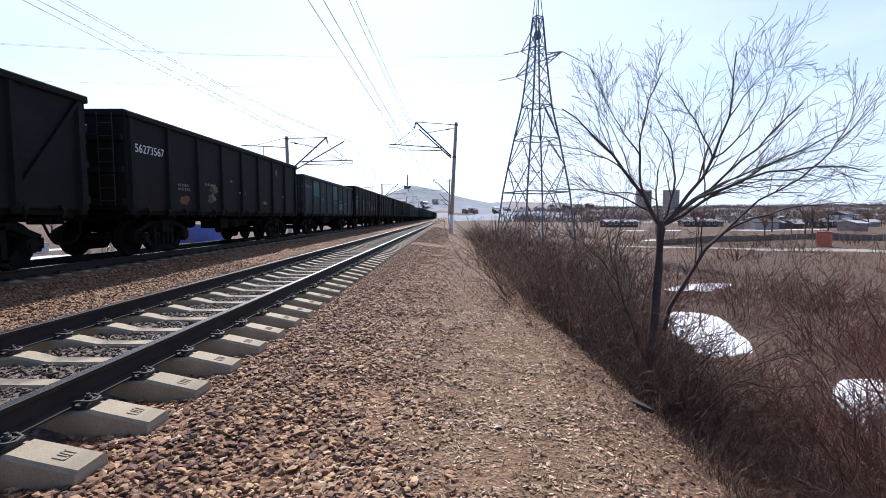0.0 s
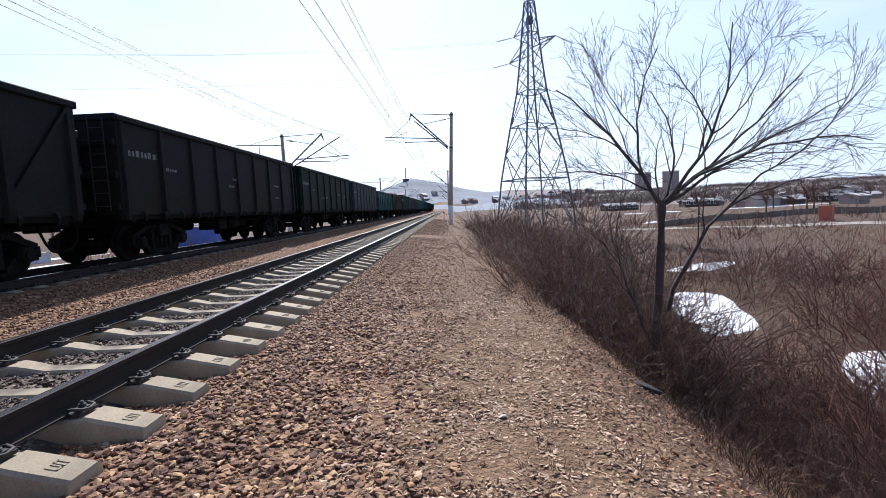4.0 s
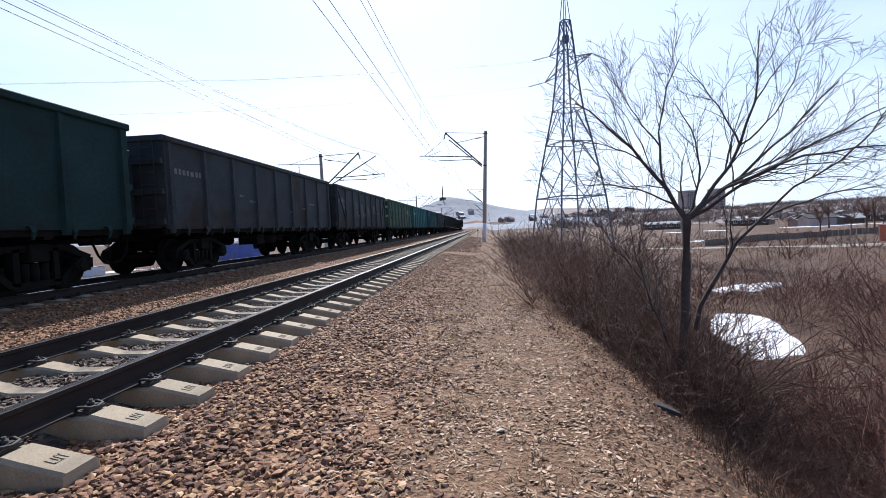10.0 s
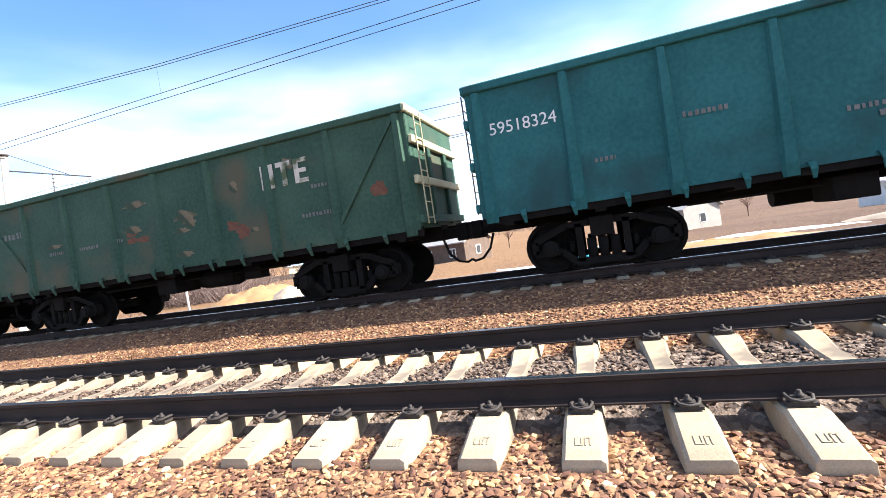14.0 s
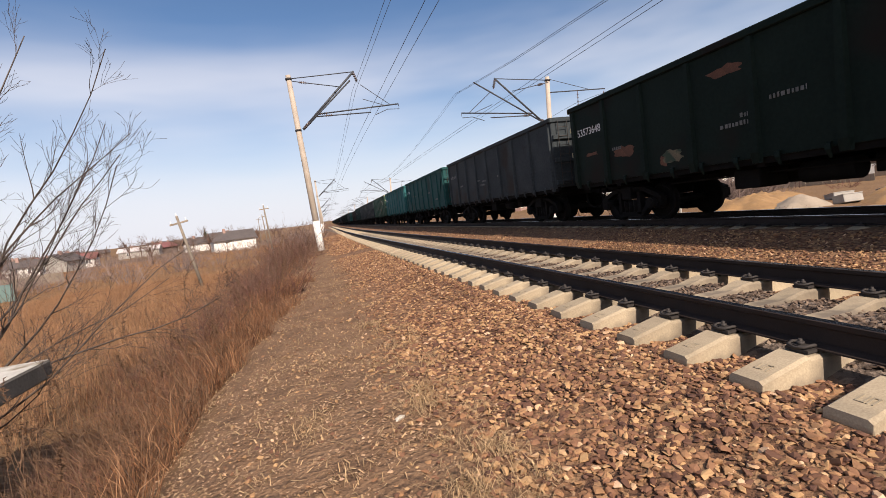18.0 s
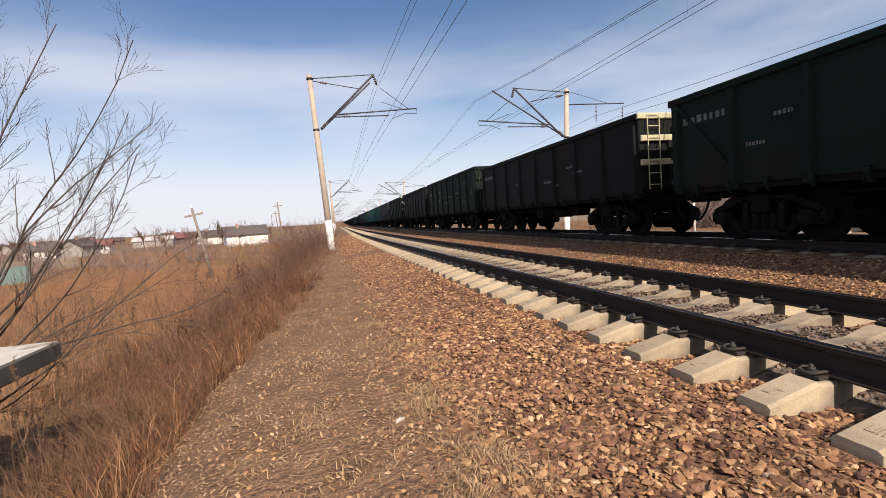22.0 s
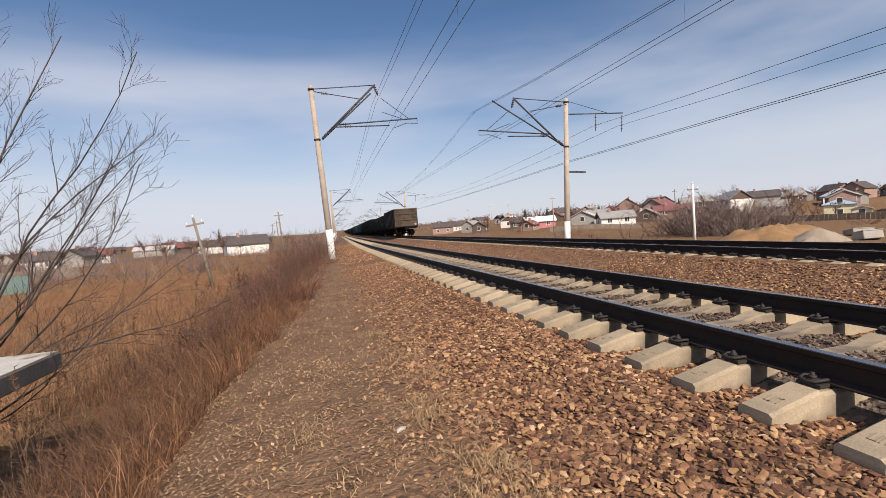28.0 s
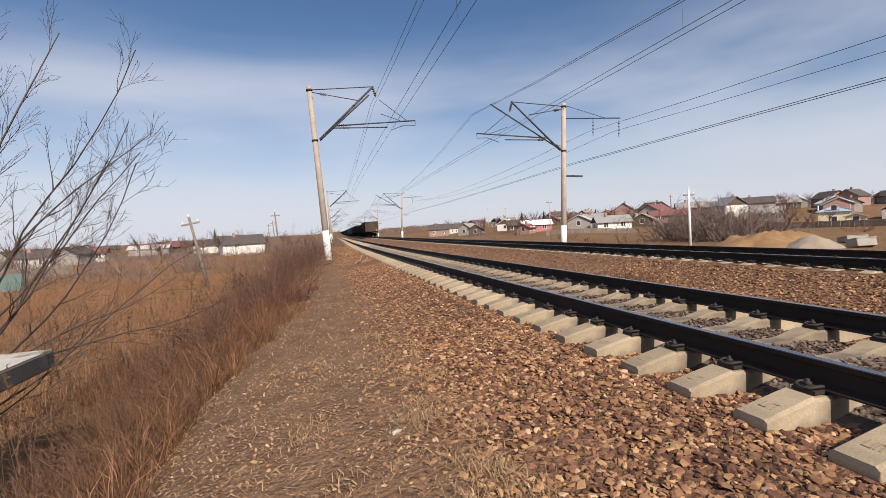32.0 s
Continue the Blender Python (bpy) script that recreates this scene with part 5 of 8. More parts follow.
def plume_mesh(seed, h, head=1.0):
    """A dead reed with a drooping dark plume."""
    rnd = random.Random(seed)
    bm = bmesh.new()
    stem = limb_points(rnd, (0, 0, -0.05), (rnd.gauss(0, 0.2), rnd.gauss(0, 0.2), 1), h, 6, 0.07, 0.0)
    path_tube(bm, stem, [0.005, 0.0045, 0.004, 0.0035, 0.003, 0.0026, 0.002], 3)
    d = (stem[-1] - stem[-2]).normalized()
    lean_ = Vector((rnd.gauss(0, 1), rnd.gauss(0, 1), 0)).normalized()
    for k in range(70):
        f = rnd.random()
        c = stem[-1] + (d * (0.22 * f - 0.12) + lean_ * 0.09 * f * f) * head
        e = (d * rnd.uniform(0.2, 0.8) + Vector((rnd.gauss(0, 0.6), rnd.gauss(0, 0.6), rnd.gauss(0, 0.4))) + lean_ * 0.4).normalized() * rnd.uniform(0.03, 0.07) * (1.1 - 0.6 * f) * head ** 0.5
        g = e.cross(Vector((rnd.gauss(0, 1), rnd.gauss(0, 1), 0.3))).normalized() * 0.005
        bm.faces.new([bm.verts.new(v) for v in (c - g, c + e * 0.6 - g * 0.5, c + e, c + g)])
    for _ in range(4):
        i = rnd.randint(1, 4)
        a = rnd.uniform(0, 2 * math.pi)
        q = limb_points(rnd, stem[i], (math.cos(a), math.sin(a), 0.8), rnd.uniform(0.2, 0.4), 4, 0.1, -0.25)
        for u, v in zip(q, q[1:]):
            s_ = Vector((-math.sin(a), math.cos(a), 0)) * 0.005
            bm.faces.new([bm.verts.new(w_) for w_ in (u - s_, v - s_ * 0.7, v + s_ * 0.7, u + s_)])
    return mesh_of("stalk", bm, M["weed"])


PLUMES = [plume_mesh(240 + k, 0.85 + 0.14 * k) for k in range(5)]
rp = random.Random(31)
for k in range(46):
    y = -2.6 - 13 * rp.random() ** 1.3
    x = np.interp(y, [-18, -9, -4, -2], [3.85, 4.5, 5.0, 5.25]) + 0.35 + 2.2 * rp.random()
    wd = thing("dead_reed", pose(x, y, ground_z(x, y), rp.gauss(0, 10), rp.gauss(0, 10), rp.uniform(0, 360)), label="dead reed with a dark brown plume on the slope", category="reed", group="dead reeds on the slope")
    part("stalk", PLUMES[k % 5], None, wd)
TALL_PLUMES = [plume_mesh(260 + k, 1.55 + 0.1 * k, 1.7) for k in range(3)]
for k, (x, y) in enumerate(((5.87, -7.8), (5.68, -7.95), (5.35, -7.9), (5.22, -8.05), (5.78, -6.2), (5.66, -5.7), (6.05, -6.4), (5.95, -7.2))):
    wd = thing("dead_reed", pose(x, y, ground_z(x, y), rp.gauss(0, 7), rp.gauss(0, 7), rp.uniform(0, 360)), label="tall dead reed with a heavy dark plume", category="reed", group="dead reeds on the slope")
    part("stalk", TALL_PLUMES[k % 3], None, wd)
arch = np.concatenate([clumps(5.0, 7.4, -8, -2.4, 90, 9, 0.1), clumps(6.3, 7.3, -8.4, -5.4, 90, 10, 0.1)])
blade_field("arching_grass", arch, rng.uniform(0.5, 1.15, len(arch)), rng.uniform(0.0025, 0.005, len(arch)), 1.3, rng, M["weed"], "long arching brown dead grass blades on the slope", "grass")
# dark blades added to give the deep shadow inside the tall grass
low = clumps(5.1, 7.2, -4.8, -1.6, 170, 30, 0.13)
low = low[np.array([x > np.interp(y, [-5, -2], [4.95, 5.3]) + 0.6 * noise.noise((x * 1.2, y * 1.2, 9.0)) + 0.2 for x, y in low])]
blade_field("tall_grass", low, rng.uniform(0.15, 0.55, len(low)), rng.uniform(0.0018, 0.0045, len(low)), 1.3, rng, M["weed"], "dead grass low on the slope, coloured dark for shade", "grass")
WEEDS = [weed_mesh(200 + k, 0.75 + 0.12 * k) for k in range(6)]
rw = random.Random(12)
for k in range(150):
    y = -2.2 - 26 * rw.random() ** 1.4
    x = np.interp(y, [-45, -30, -18, -9, -4, -2], [3.3, 3.4, 3.85, 4.5, 5.0, 5.25]) + 0.2 + 4.5 * rw.random() ** 1.3
    wd = thing("dead_weed", pose(x, y, ground_z(x, y), rw.gauss(0, 9), rw.gauss(0, 9), rw.uniform(0, 360)), label="dead brown weed stalk with seed heads in the grass", category="weed", group="dead weeds on the slope")
    part("stalk", WEEDS[k % 6], None, wd)
far_g = np.concatenate([clumps(6.5, 26, -50, -10, 3200, 14, 0.3), clumps(8, 60, -120, -40, 2600, 12, 0.7), clumps(9, 40, 8, 60, 900, 12, 0.4)])
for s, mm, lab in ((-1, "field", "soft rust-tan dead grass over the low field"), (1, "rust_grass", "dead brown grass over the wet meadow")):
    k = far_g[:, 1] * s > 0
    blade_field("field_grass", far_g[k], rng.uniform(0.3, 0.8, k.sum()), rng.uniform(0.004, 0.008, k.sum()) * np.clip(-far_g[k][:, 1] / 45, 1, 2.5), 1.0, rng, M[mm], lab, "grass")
edge = np.concatenate([clumps(5.6, 9.0, -3.2, 3.5, 330, 24, 0.14), clumps(5.2, 6.4, 2, 18, 150, 18, 0.12), clumps(4.6, 6.0, 18, 45, 200, 20, 0.15)])
blade_field("slope_grass", edge, rng.uniform(0.06, 0.26, len(edge)), rng.uniform(0.002, 0.004, len(edge)), 1.2, rng, M["weed"], "dead brown grass along the top of the slope", "grass")
lf = np.concatenate([clumps(-14, -9.2, -40, 40, 500, 12, 0.3), clumps(-30, -14, -60, 40, 700, 10, 0.4)])
blade_field("verge_grass", lf, rng.uniform(0.15, 0.5, len(lf)), rng.uniform(0.004, 0.01, len(lf)), 0.9, rng, M["rust_grass"], "dead brown grass beyond the second track", "grass")
tuft = clumps(-3.6, -3.0, -10.5, -8.5, 9, 40, 0.14)
blade_field("track_weeds", tuft, rng.uniform(0.1, 0.3, len(tuft)), rng.uniform(0.002, 0.004, len(tuft)), 1.3, rng, M["weed"], "dark dead weeds in the ballast between the tracks", "weeds")

# ---- trees and shrubs ----
M["bark"] = mat("grey_bark", (0.045, 0.034, 0.031), (0.12, 0.094, 0.08), 0.9, 6.0, 40.0, bump=0.5, dist=0.01, spec=0.25)
M["twig"] = mat("twig_bark", (0.042, 0.032, 0.031), (0.10, 0.076, 0.068), 0.9, 4.0, 30.0, bump=0, spec=0.15)
M["red_twig"] = mat("reddish_twig", (0.075, 0.034, 0.027), (0.19, 0.092, 0.068), 0.85, 3.0, 30.0, bump=0, island=0.35, spec=0.2)
M["brown_twig"] = mat("brown_twig", (0.085, 0.050, 0.038), (0.21, 0.128, 0.095), 0.85, 3.0, 30.0, bump=0, island=0.4, spec=0.2)
# brown twigs greyed by distance haze, mixed into the colour
M["far_twig"] = mat("hazy_far_twigs", (0.12, 0.085, 0.075), (0.24, 0.18, 0.16), 0.9, 0.05, 1.0, bump=0, island=0.3, spec=0.2)


def grow(bms, rnd, pts, r0, depth, spec):
    """Draws a limb along pts and grows side shoots from it. bms: a bmesh for each depth."""
    n = len(pts)
    rr = [max(0.0022, r0 * (0.28 + 0.72 * (1 - i / (n - 1)) ** 1.3)) for i in range(n)]
    path_tube(bms[min(depth, len(bms) - 1)], pts, rr, 6 if r0 > 0.03 else 4 if r0 > 0.008 else 3)
    if depth >= len(spec):
        return
    count, ln, angle, up = spec[depth]
    total = (pts[-1] - pts[0]).length
    for k in range(count):
        f = rnd.uniform(0.22, 0.98)
        i = min(n - 2, int(f * (n - 1)))
        p = pts[i].lerp(pts[i + 1], f * (n - 1) - i)
        d = (pts[i + 1] - pts[i]).normalized()
        side = d.cross(Vector((rnd.gauss(0, 1), rnd.gauss(0, 1), rnd.gauss(0, 1)))).normalized()
        nd = d * math.cos(angle) + side * math.sin(angle) * rnd.uniform(0.7, 1.2)
        length = ln * rnd.uniform(0.55, 1.25) * (1.1 - 0.5 * f)
        grow(bms, rnd, limb_points(rnd, p, nd, length, 5 if depth < 1 else 4 if depth < 2 else 3, 0.15, up), rr[i] * rnd.uniform(0.4, 0.6), depth + 1, spec)


def tree(name, x, y, label, trunk, limbs, spec, seed, r):
    """trunk: points above the base; limbs: (from height index, direction, length, radius share)."""
    g = ground_z(x, y)
    t = thing(name, pose(x, y, g), label=label, category="tree")
    bms = [bmesh.new() for _ in range(3)]
    pts = [Vector(p) for p in trunk]
    path_tube(bms[0], pts, [r * (1.35 if i == 0 else 1 - 0.3 * i / len(pts)) for i in range(len(pts))], 10)
    for k, (at, d, ln, share) in enumerate(limbs):
        rnd = random.Random(seed + 7 * k)
        lp = limb_points(rnd, pts[at], d, ln, 8, 0.10, 0.02)
        grow([bms[1], bms[1], bms[2]], rnd, lp, r * share * 0.8, 0, spec)
    part("trunk", bms[0], M["bark"], t)
    part("branching", bms[1], M["bark"], t)
    part("crown", bms[2], M["twig"], t)
    return t


def arc(a, start, end, length, depth, steps=9):
    """A limb bending from one lean to another; leans in degrees from upright, towards +x; depth: slope along y."""
    pts = [Vector(a)]
    for k in range(steps):
        f = k / (steps - 1)
        lean = radians(start + (end - start) * f + 7 * math.sin(4.1 * k + start))
        pts.append(pts[-1] + Vector((math.sin(lean), depth * (1 - 0.4 * f), math.cos(lean))).normalized() * (length / steps))
    return pts


def knobbed_tree(x, y, seed):
    """A young tree: one trunk to a knob, whence long bare limbs sweep out, and a second stem from its foot."""
    rnd = random.Random(seed)
    t = thing("bare_tree", pose(x, y, ground_z(x, y)), label="bare multi-limbed young tree with fine twigs on the slope", category="tree")
    bms = [bmesh.new() for _ in range(3)]
    trunk = [Vector(p) for p in ((-0.1, 0.05, -0.3), (-0.08, 0.03, 0.5), (-0.03, 0.02, 1.2), (0.0, 0.0, 1.9), (0.0, 0.0, 2.45), (0.0, 0.0, 2.56))]
    path_tube(bms[0], trunk, [0.1, 0.07, 0.058, 0.055, 0.07, 0.04], 10)
    foot, knob = Vector((0.02, 0.0, 1.35)), Vector((0.0, 0.0, 2.48))
    spec = [(10, 1.0, 0.55, 0.05), (5, 0.42, 0.6, 0.04), (1, 0.2, 0.5, 0.02)]
    grown = {}

    def limb(key, base, start, end, length, r, depth=0.0):
        origin = base if isinstance(base, Vector) else grown[base[0]][min(9, int(base[1] * 9.5))]
        grown[key] = arc(origin, start, end, length, depth)
        grow([bms[1], bms[1], bms[2]], rnd, grown[key], r, 0, spec)

    limb("west", knob, -28, -50, 2.20, 0.033, 0.10)
    limb("west_rise", ("west", 0.27), -14, 24, 1.72, 0.021, -0.1)
    limb("west_fork", ("west_rise", 0.4), -36, -20, 1.14, 0.012, 0.2)
    limb("west_low", ("west", 0.28), -76, -106, 0.79, 0.010, -0.3)
    limb("west_out", ("west", 0.5), -54, -88, 1.14, 0.011, 0.25)
    limb("west_mid", ("west", 0.4), -20, -40, 1.32, 0.011, -0.2)
    limb("inner", knob, 32, -30, 1.76, 0.022, 0.25)
    limb("spire", knob, 44, -4, 2.6, 0.029, -0.08)
    limb("spire_fork", ("spire", 0.68), 34, 42, 0.97, 0.011, 0.1)
    limb("spire_east", ("spire", 0.43), 52, 12, 1.23, 0.013, -0.2)
    limb("spire_west", ("spire", 0.43), -18, -38, 1.32, 0.013, 0.2)
    limb("east_high", knob, 56, 44, 2.75, 0.030, 0.12)
    limb("east_flat", knob, 50, 98, 2.82, 0.026, -0.15)
    limb("east_long", knob, 58, 66, 2.99, 0.025, 0.05)
    limb("east_mid", ("east_high", 0.35), 60, 80, 1.76, 0.013, -0.25)
    limb("second_stem", foot + Vector((0.08, 0, -0.35)), 17, 62, 2.9, 0.034, -0.05)
    limb("second_top", ("second_stem", 0.98), 55, 12, 1.58, 0.015, 0.1)
    limb("second_flat", ("second_stem", 0.6), 62, 95, 1.94, 0.015, -0.1)
    limb("back", knob, 10, 30, 1.58, 0.017, 0.9)
    limb("low_west", foot + Vector((-0.1, 0, -0.9)), -20, -8, 2.1, 0.03, 0.3)
    limb("low_west_top", ("low_west", 0.55), -30, -62, 1.3, 0.014, -0.2)
    limb("low_spread", ("low_west", 0.75), 20, 6, 1.2, 0.012, 0.3)
    limb("west_droop", ("west", 0.15), -58, -98, 1.5, 0.014, 0.1)
    limb("low_shoot", foot, -50, -70, 0.79, 0.008, -0.4)
    part("trunk", bms[0], M["bark"], t)
    part("branching", bms[1], M["bark"], t)
    part("crown", bms[2], M["twig"], t)
    return t


knobbed_tree(6.14, 5.3, 11)
tree("bare_tree", 9.25, -9.1, "bare leaning tree with long thin branches by the path", [(0.1, 0, -0.2), (0.0, 0, 0.7), (-0.12, 0.0, 1.3), (-0.3, 0, 1.75), (-0.45, 0, 2.1)],
     [(1, (-0.9, 0.15, 0.4), 4.47, 0.40), (2, (-0.88, 0.1, 0.5), 4.82, 0.46), (2, (-0.85, 0.25, 0.6), 4.47, 0.44), (3, (-0.75, 0.1, 0.75), 4.13, 0.44), (3, (-0.9, -0.1, 0.6), 4.47, 0.42), (4, (-0.35, 0.1, 1.0), 5.1, 0.50), (4, (-0.15, 0.3, 1.0), 5.0, 0.50), (4, (-0.45, -0.3, 1.0), 4.6, 0.46), (4, (-0.25, -0.1, 1.0), 5.2, 0.46), (3, (0.6, 0.2, 0.8), 2.41, 0.44), (3, (0.2, -0.7, 0.8), 2.41, 0.44), (1, (-0.85, 0.3, 0.38), 3.27, 0.33),
      (4, (-0.6, 0.4, 0.9), 3.96, 0.44), (4, (-0.75, 0.0, 0.8), 3.78, 0.42), (3, (-0.2, 0.1, 1.1), 4.6, 0.44), (2, (-0.8, -0.2, 0.5), 3.44, 0.37), (4, (0.0, 0.0, 1.0), 4.8, 0.44)],
     [(11, 1.05, 0.45, 0.07), (5, 0.45, 0.5, 0.03), (1, 0.2, 0.5, 0.02)], 23, 0.065)


def shrub_mesh(seed, stems, height, spread, material, twigs=5, thick=1.0):
    """Returns the meshes of the stems and of their twigs."""
    rnd = random.Random(seed)
    bm, fine = bmesh.new(), bmesh.new()
    for _ in range(stems):
        a = rnd.uniform(0, 2 * math.pi)
        r = spread * math.sqrt(rnd.random()) * 0.5
        out = rnd.uniform(0.05, 1.2)
        p = limb_points(rnd, (r * math.cos(a), r * math.sin(a), -0.15), (out * math.cos(a) + rnd.gauss(0, 0.1), out * math.sin(a) + rnd.gauss(0, 0.1), 1), height * rnd.uniform(0.4, 1.1), 4, 0.27, 0.05)
        path_tube(bm, p, [thick * v for v in (0.009, 0.0075, 0.006, 0.0045, 0.0025)], 3)
        for _ in range(twigs):
            i = rnd.randint(1, 3)
            d = (p[i + 1] - p[i]).normalized() + Vector((rnd.gauss(0, 0.75), rnd.gauss(0, 0.75), rnd.gauss(0.0, 0.45)))
            q = limb_points(rnd, p[i].lerp(p[i + 1], rnd.random()), d, height * rnd.uniform(0.10, 0.34), 2, 0.35, 0.03)
            path_tube(fine, q, [thick * v for v in (0.0038, 0.003, 0.0018)], 3)
    return mesh_of("branchwork", bm, material), mesh_of("crown", fine, material)


SHRUBS = [shrub_mesh(31, 70, 1.9, 1.7, M["brown_twig"], 7), shrub_mesh(32, 60, 2.4, 1.5, M["brown_twig"], 8), shrub_mesh(33, 78, 1.5, 1.8, M["brown_twig"], 7), shrub_mesh(34, 44, 2.1, 1.3, M["red_twig"], 6), shrub_mesh(35, 52, 1.7, 1.5, M["red_twig"], 6)]
LIGHT = [shrub_mesh(41 + k, 20, 2.0, 1.8, M["brown_twig" if k < 3 else "red_twig"], 5, 2.4) for k in range(5)]


WANDS = [shrub_mesh(61 + k, 15, 2.3, 1.1, M["brown_twig" if k < 3 else "red_twig"], 5, 1.3) for k in range(5)]
FAR_SHRUBS = []


def shrub(x, y, kind, size=1.0, turn=0.0, label="", lift=0.0, growth="dense"):
    if math.hypot(x - 3, y) > 42:
        FAR_SHRUBS.append((kind, pose(x, y, ground_z(x, y) + lift, 0, 0, turn) @ Matrix.Diagonal((size, size, size, 1))))
        return None
    b = thing("shrub", pose(x, y, ground_z(x, y) + lift, 0, 0, turn) @ Matrix.Diagonal((size, size, size, 1)), label=label or ("reddish leafless shrub with dense upright stems" if kind > 2 else "leafless brown shrub with dense thin stems"), category="shrub", group="shrubs on the embankment")
    for nm, me in zip(("branchwork", "crown"), ({"wand": WANDS, "open": LIGHT}.get(growth) or (LIGHT if math.hypot(x - 3, y) > 30 else SHRUBS))[kind]):
        part(nm, me, None, b)["kind"] = "stuff"
    return b


rnd = random.Random(5)
for k in range(34):                        # thicket along the top of the slope, towards +y
    y = 7.2 + k * 1.15 + rnd.uniform(-0.4, 0.4)
    shrub(5.25 + 0.7 * rnd.random() + 0.012 * y, y, rnd.choice((0, 1, 2)), rnd.uniform(0.75, 1.35) if k < 9 else rnd.uniform(0.6, 1.2), rnd.uniform(0, 360))
    if k % 2 == 0 and k > 3:
        shrub(7.0 + rnd.uniform(-0.4, 0.8), y + 0.5, rnd.choice((0, 1, 1)), rnd.uniform(1.35, 1.9), rnd.uniform(0, 360))
for x, y, k, s in ((5.9, 6.4, 0, 0.85), (6.0, 5.2, 2, 0.7), (6.6, 6.6, 1, 0.8), (5.6, 6.9, 2, 0.8), (11.6, 6.2, 3, 1.2), (12.8, 8.0, 4, 1.2), (13.5, 11.0, 0, 1.1), (13.2, 14.5, 1, 1.0), (14.6, 17.5, 4, 1.0), (9.0, 19.5, 1, 1.0), (8.2, 16.5, 0, 1.0), (7.9, 13.0, 1, 0.9)):
    shrub(x, y, k, s, rnd.uniform(0, 360))
for k in range(46):                        # the wet meadow farther out
    shrub(rnd.uniform(13, 60), rnd.uniform(14, 95), rnd.choice((0, 2, 3, 4)), rnd.uniform(0.7, 1.4), rnd.uniform(0, 360))
for x, y, k, s in ((5.2, -16.5, 1, 0.8), (5.0, -18.4, 0, 0.85), (4.6, -21.0, 3, 0.9), (5.6, -20.0, 4, 0.9), (4.4, -25.0, 1, 1.0), (5.2, -27.5, 0, 1.0), (4.4, -32.0, 1, 1.0), (5.4, -34.5, 0, 1.15), (4.2, -38.5, 1, 1.2), (5.5, -42.0, 0, 1.3), (4.0, -47.0, 1, 1.4), (5.6, -52.0, 1, 1.5), (3.8, -58.0, 0, 1.5),
                   (5.0, -66.0, 1, 1.8), (4.6, -76.0, 1, 2.0), (6.8, -24.0, 3, 0.9), (7.5, -30.0, 4, 0.9), (8.5, -36.0, 2, 1.0), (6.6, -14.0, 4, 0.6), (7.0, -10.2, 4, 0.6), (5.9, -12.2, 3, 0.6), (5.6, -5.2, 4, 0.42), (6.2, -6.4, 3, 0.45), (6.9, -7.6, 4, 0.5), (5.5, -7.8, 4, 0.42), (6.0, -9.4, 3, 0.5), (7.8, -12.4, 4, 0.6), (5.2, -10.4, 4, 0.45), (6.6, -4.6, 3, 0.45), (7.3, -5.8, 4, 0.5), (5.0, -13.8, 4, 0.6)):
    shrub(x, y, k, s, rnd.uniform(0, 360))
for k in range(110):                       # far field
    shrub(rnd.uniform(7, 90), rnd.uniform(-170, -42), rnd.choice((0, 1, 2)), rnd.uniform(0.9, 1.8), rnd.uniform(0, 360))
for x, y, k, s in ((5.85, 4.8, 2, 0.55), (5.75, 5.6, 0, 0.75), (6.1, 4.6, 2, 0.6), (5.5, 6.6, 2, 0.7), (6.25, 5.2, 0, 0.75), (5.5, 8.2, 0, 0.95), (6.0, 7.4, 1, 0.8), (6.3, 8.4, 1, 1.0), (6.1, 6.2, 1, 0.85), (5.75, 7.6, 2, 1.0),
                   (7.0, 4.2, 2, 0.55), (7.5, 3.7, 2, 0.6), (8.0, 3.4, 0, 0.6), (7.4, 4.6, 0, 0.5), (8.0, 4.1, 2, 0.6), (7.2, 3.4, 2, 0.55), (7.7, 3.0, 2, 0.6), (6.75, 3.25, 2, 0.5), (8.6, 4.5, 2, 0.65), (9.2, 3.8, 0, 0.7), (6.5, 4.3, 0, 0.5), (5.9, 3.6, 2, 0.36), (6.25, 3.3, 0, 0.38), (6.5, 3.8, 2, 0.45), (6.15, 2.9, 4, 0.36), (6.6, 3.1, 0, 0.4), (6.95, 3.5, 2, 0.5), (6.5, 2.5, 2, 0.42), (6.95, 2.7, 4, 0.5), (7.4, 3.1, 0, 0.5), (7.3, 2.2, 2, 0.5), (7.8, 2.6, 3, 0.6), (8.4, 3.0, 4, 0.7), (7.6, 1.4, 3, 0.7), (8.2, 1.8, 4, 0.8)):
    shrub(x, y, k, s, rnd.uniform(0, 360), "low dark twiggy bush on the slope" if s < 0.55 else "")
for x, y, k, s in ((7.5, 3.9, 3, 0.85), (8.1, 4.4, 4, 0.95), (7.8, 3.4, 4, 0.9), (8.7, 4.0, 3, 1.0), (7.1, 3.2, 3, 0.75), (8.4, 5.2, 3, 1.0), (9.2, 4.6, 4, 1.1), (9.6, 5.8, 3, 1.1), (8.9, 3.2, 4, 1.1), (7.0, 4.4, 0, 0.7), (6.6, 4.9, 1, 0.85), (10.4, 5.0, 3, 1.2), (11.4, 7.2, 4, 1.2), (7.7, 2.2, 3, 1.0), (8.3, 2.4, 4, 1.1), (9.3, 2.4, 3, 1.3), (10.4, 3.4, 4, 1.4), (9.8, 4.2, 3, 1.2), (8.0, 3.0, 3, 0.95), (8.5, 3.5, 3, 1.05)):
    shrub(x, y, k, s, rnd.uniform(0, 360), "open leafless shrub with tall reddish stems" if k > 2 else "open leafless brown shrub with thin stems", 0.0, "wand")
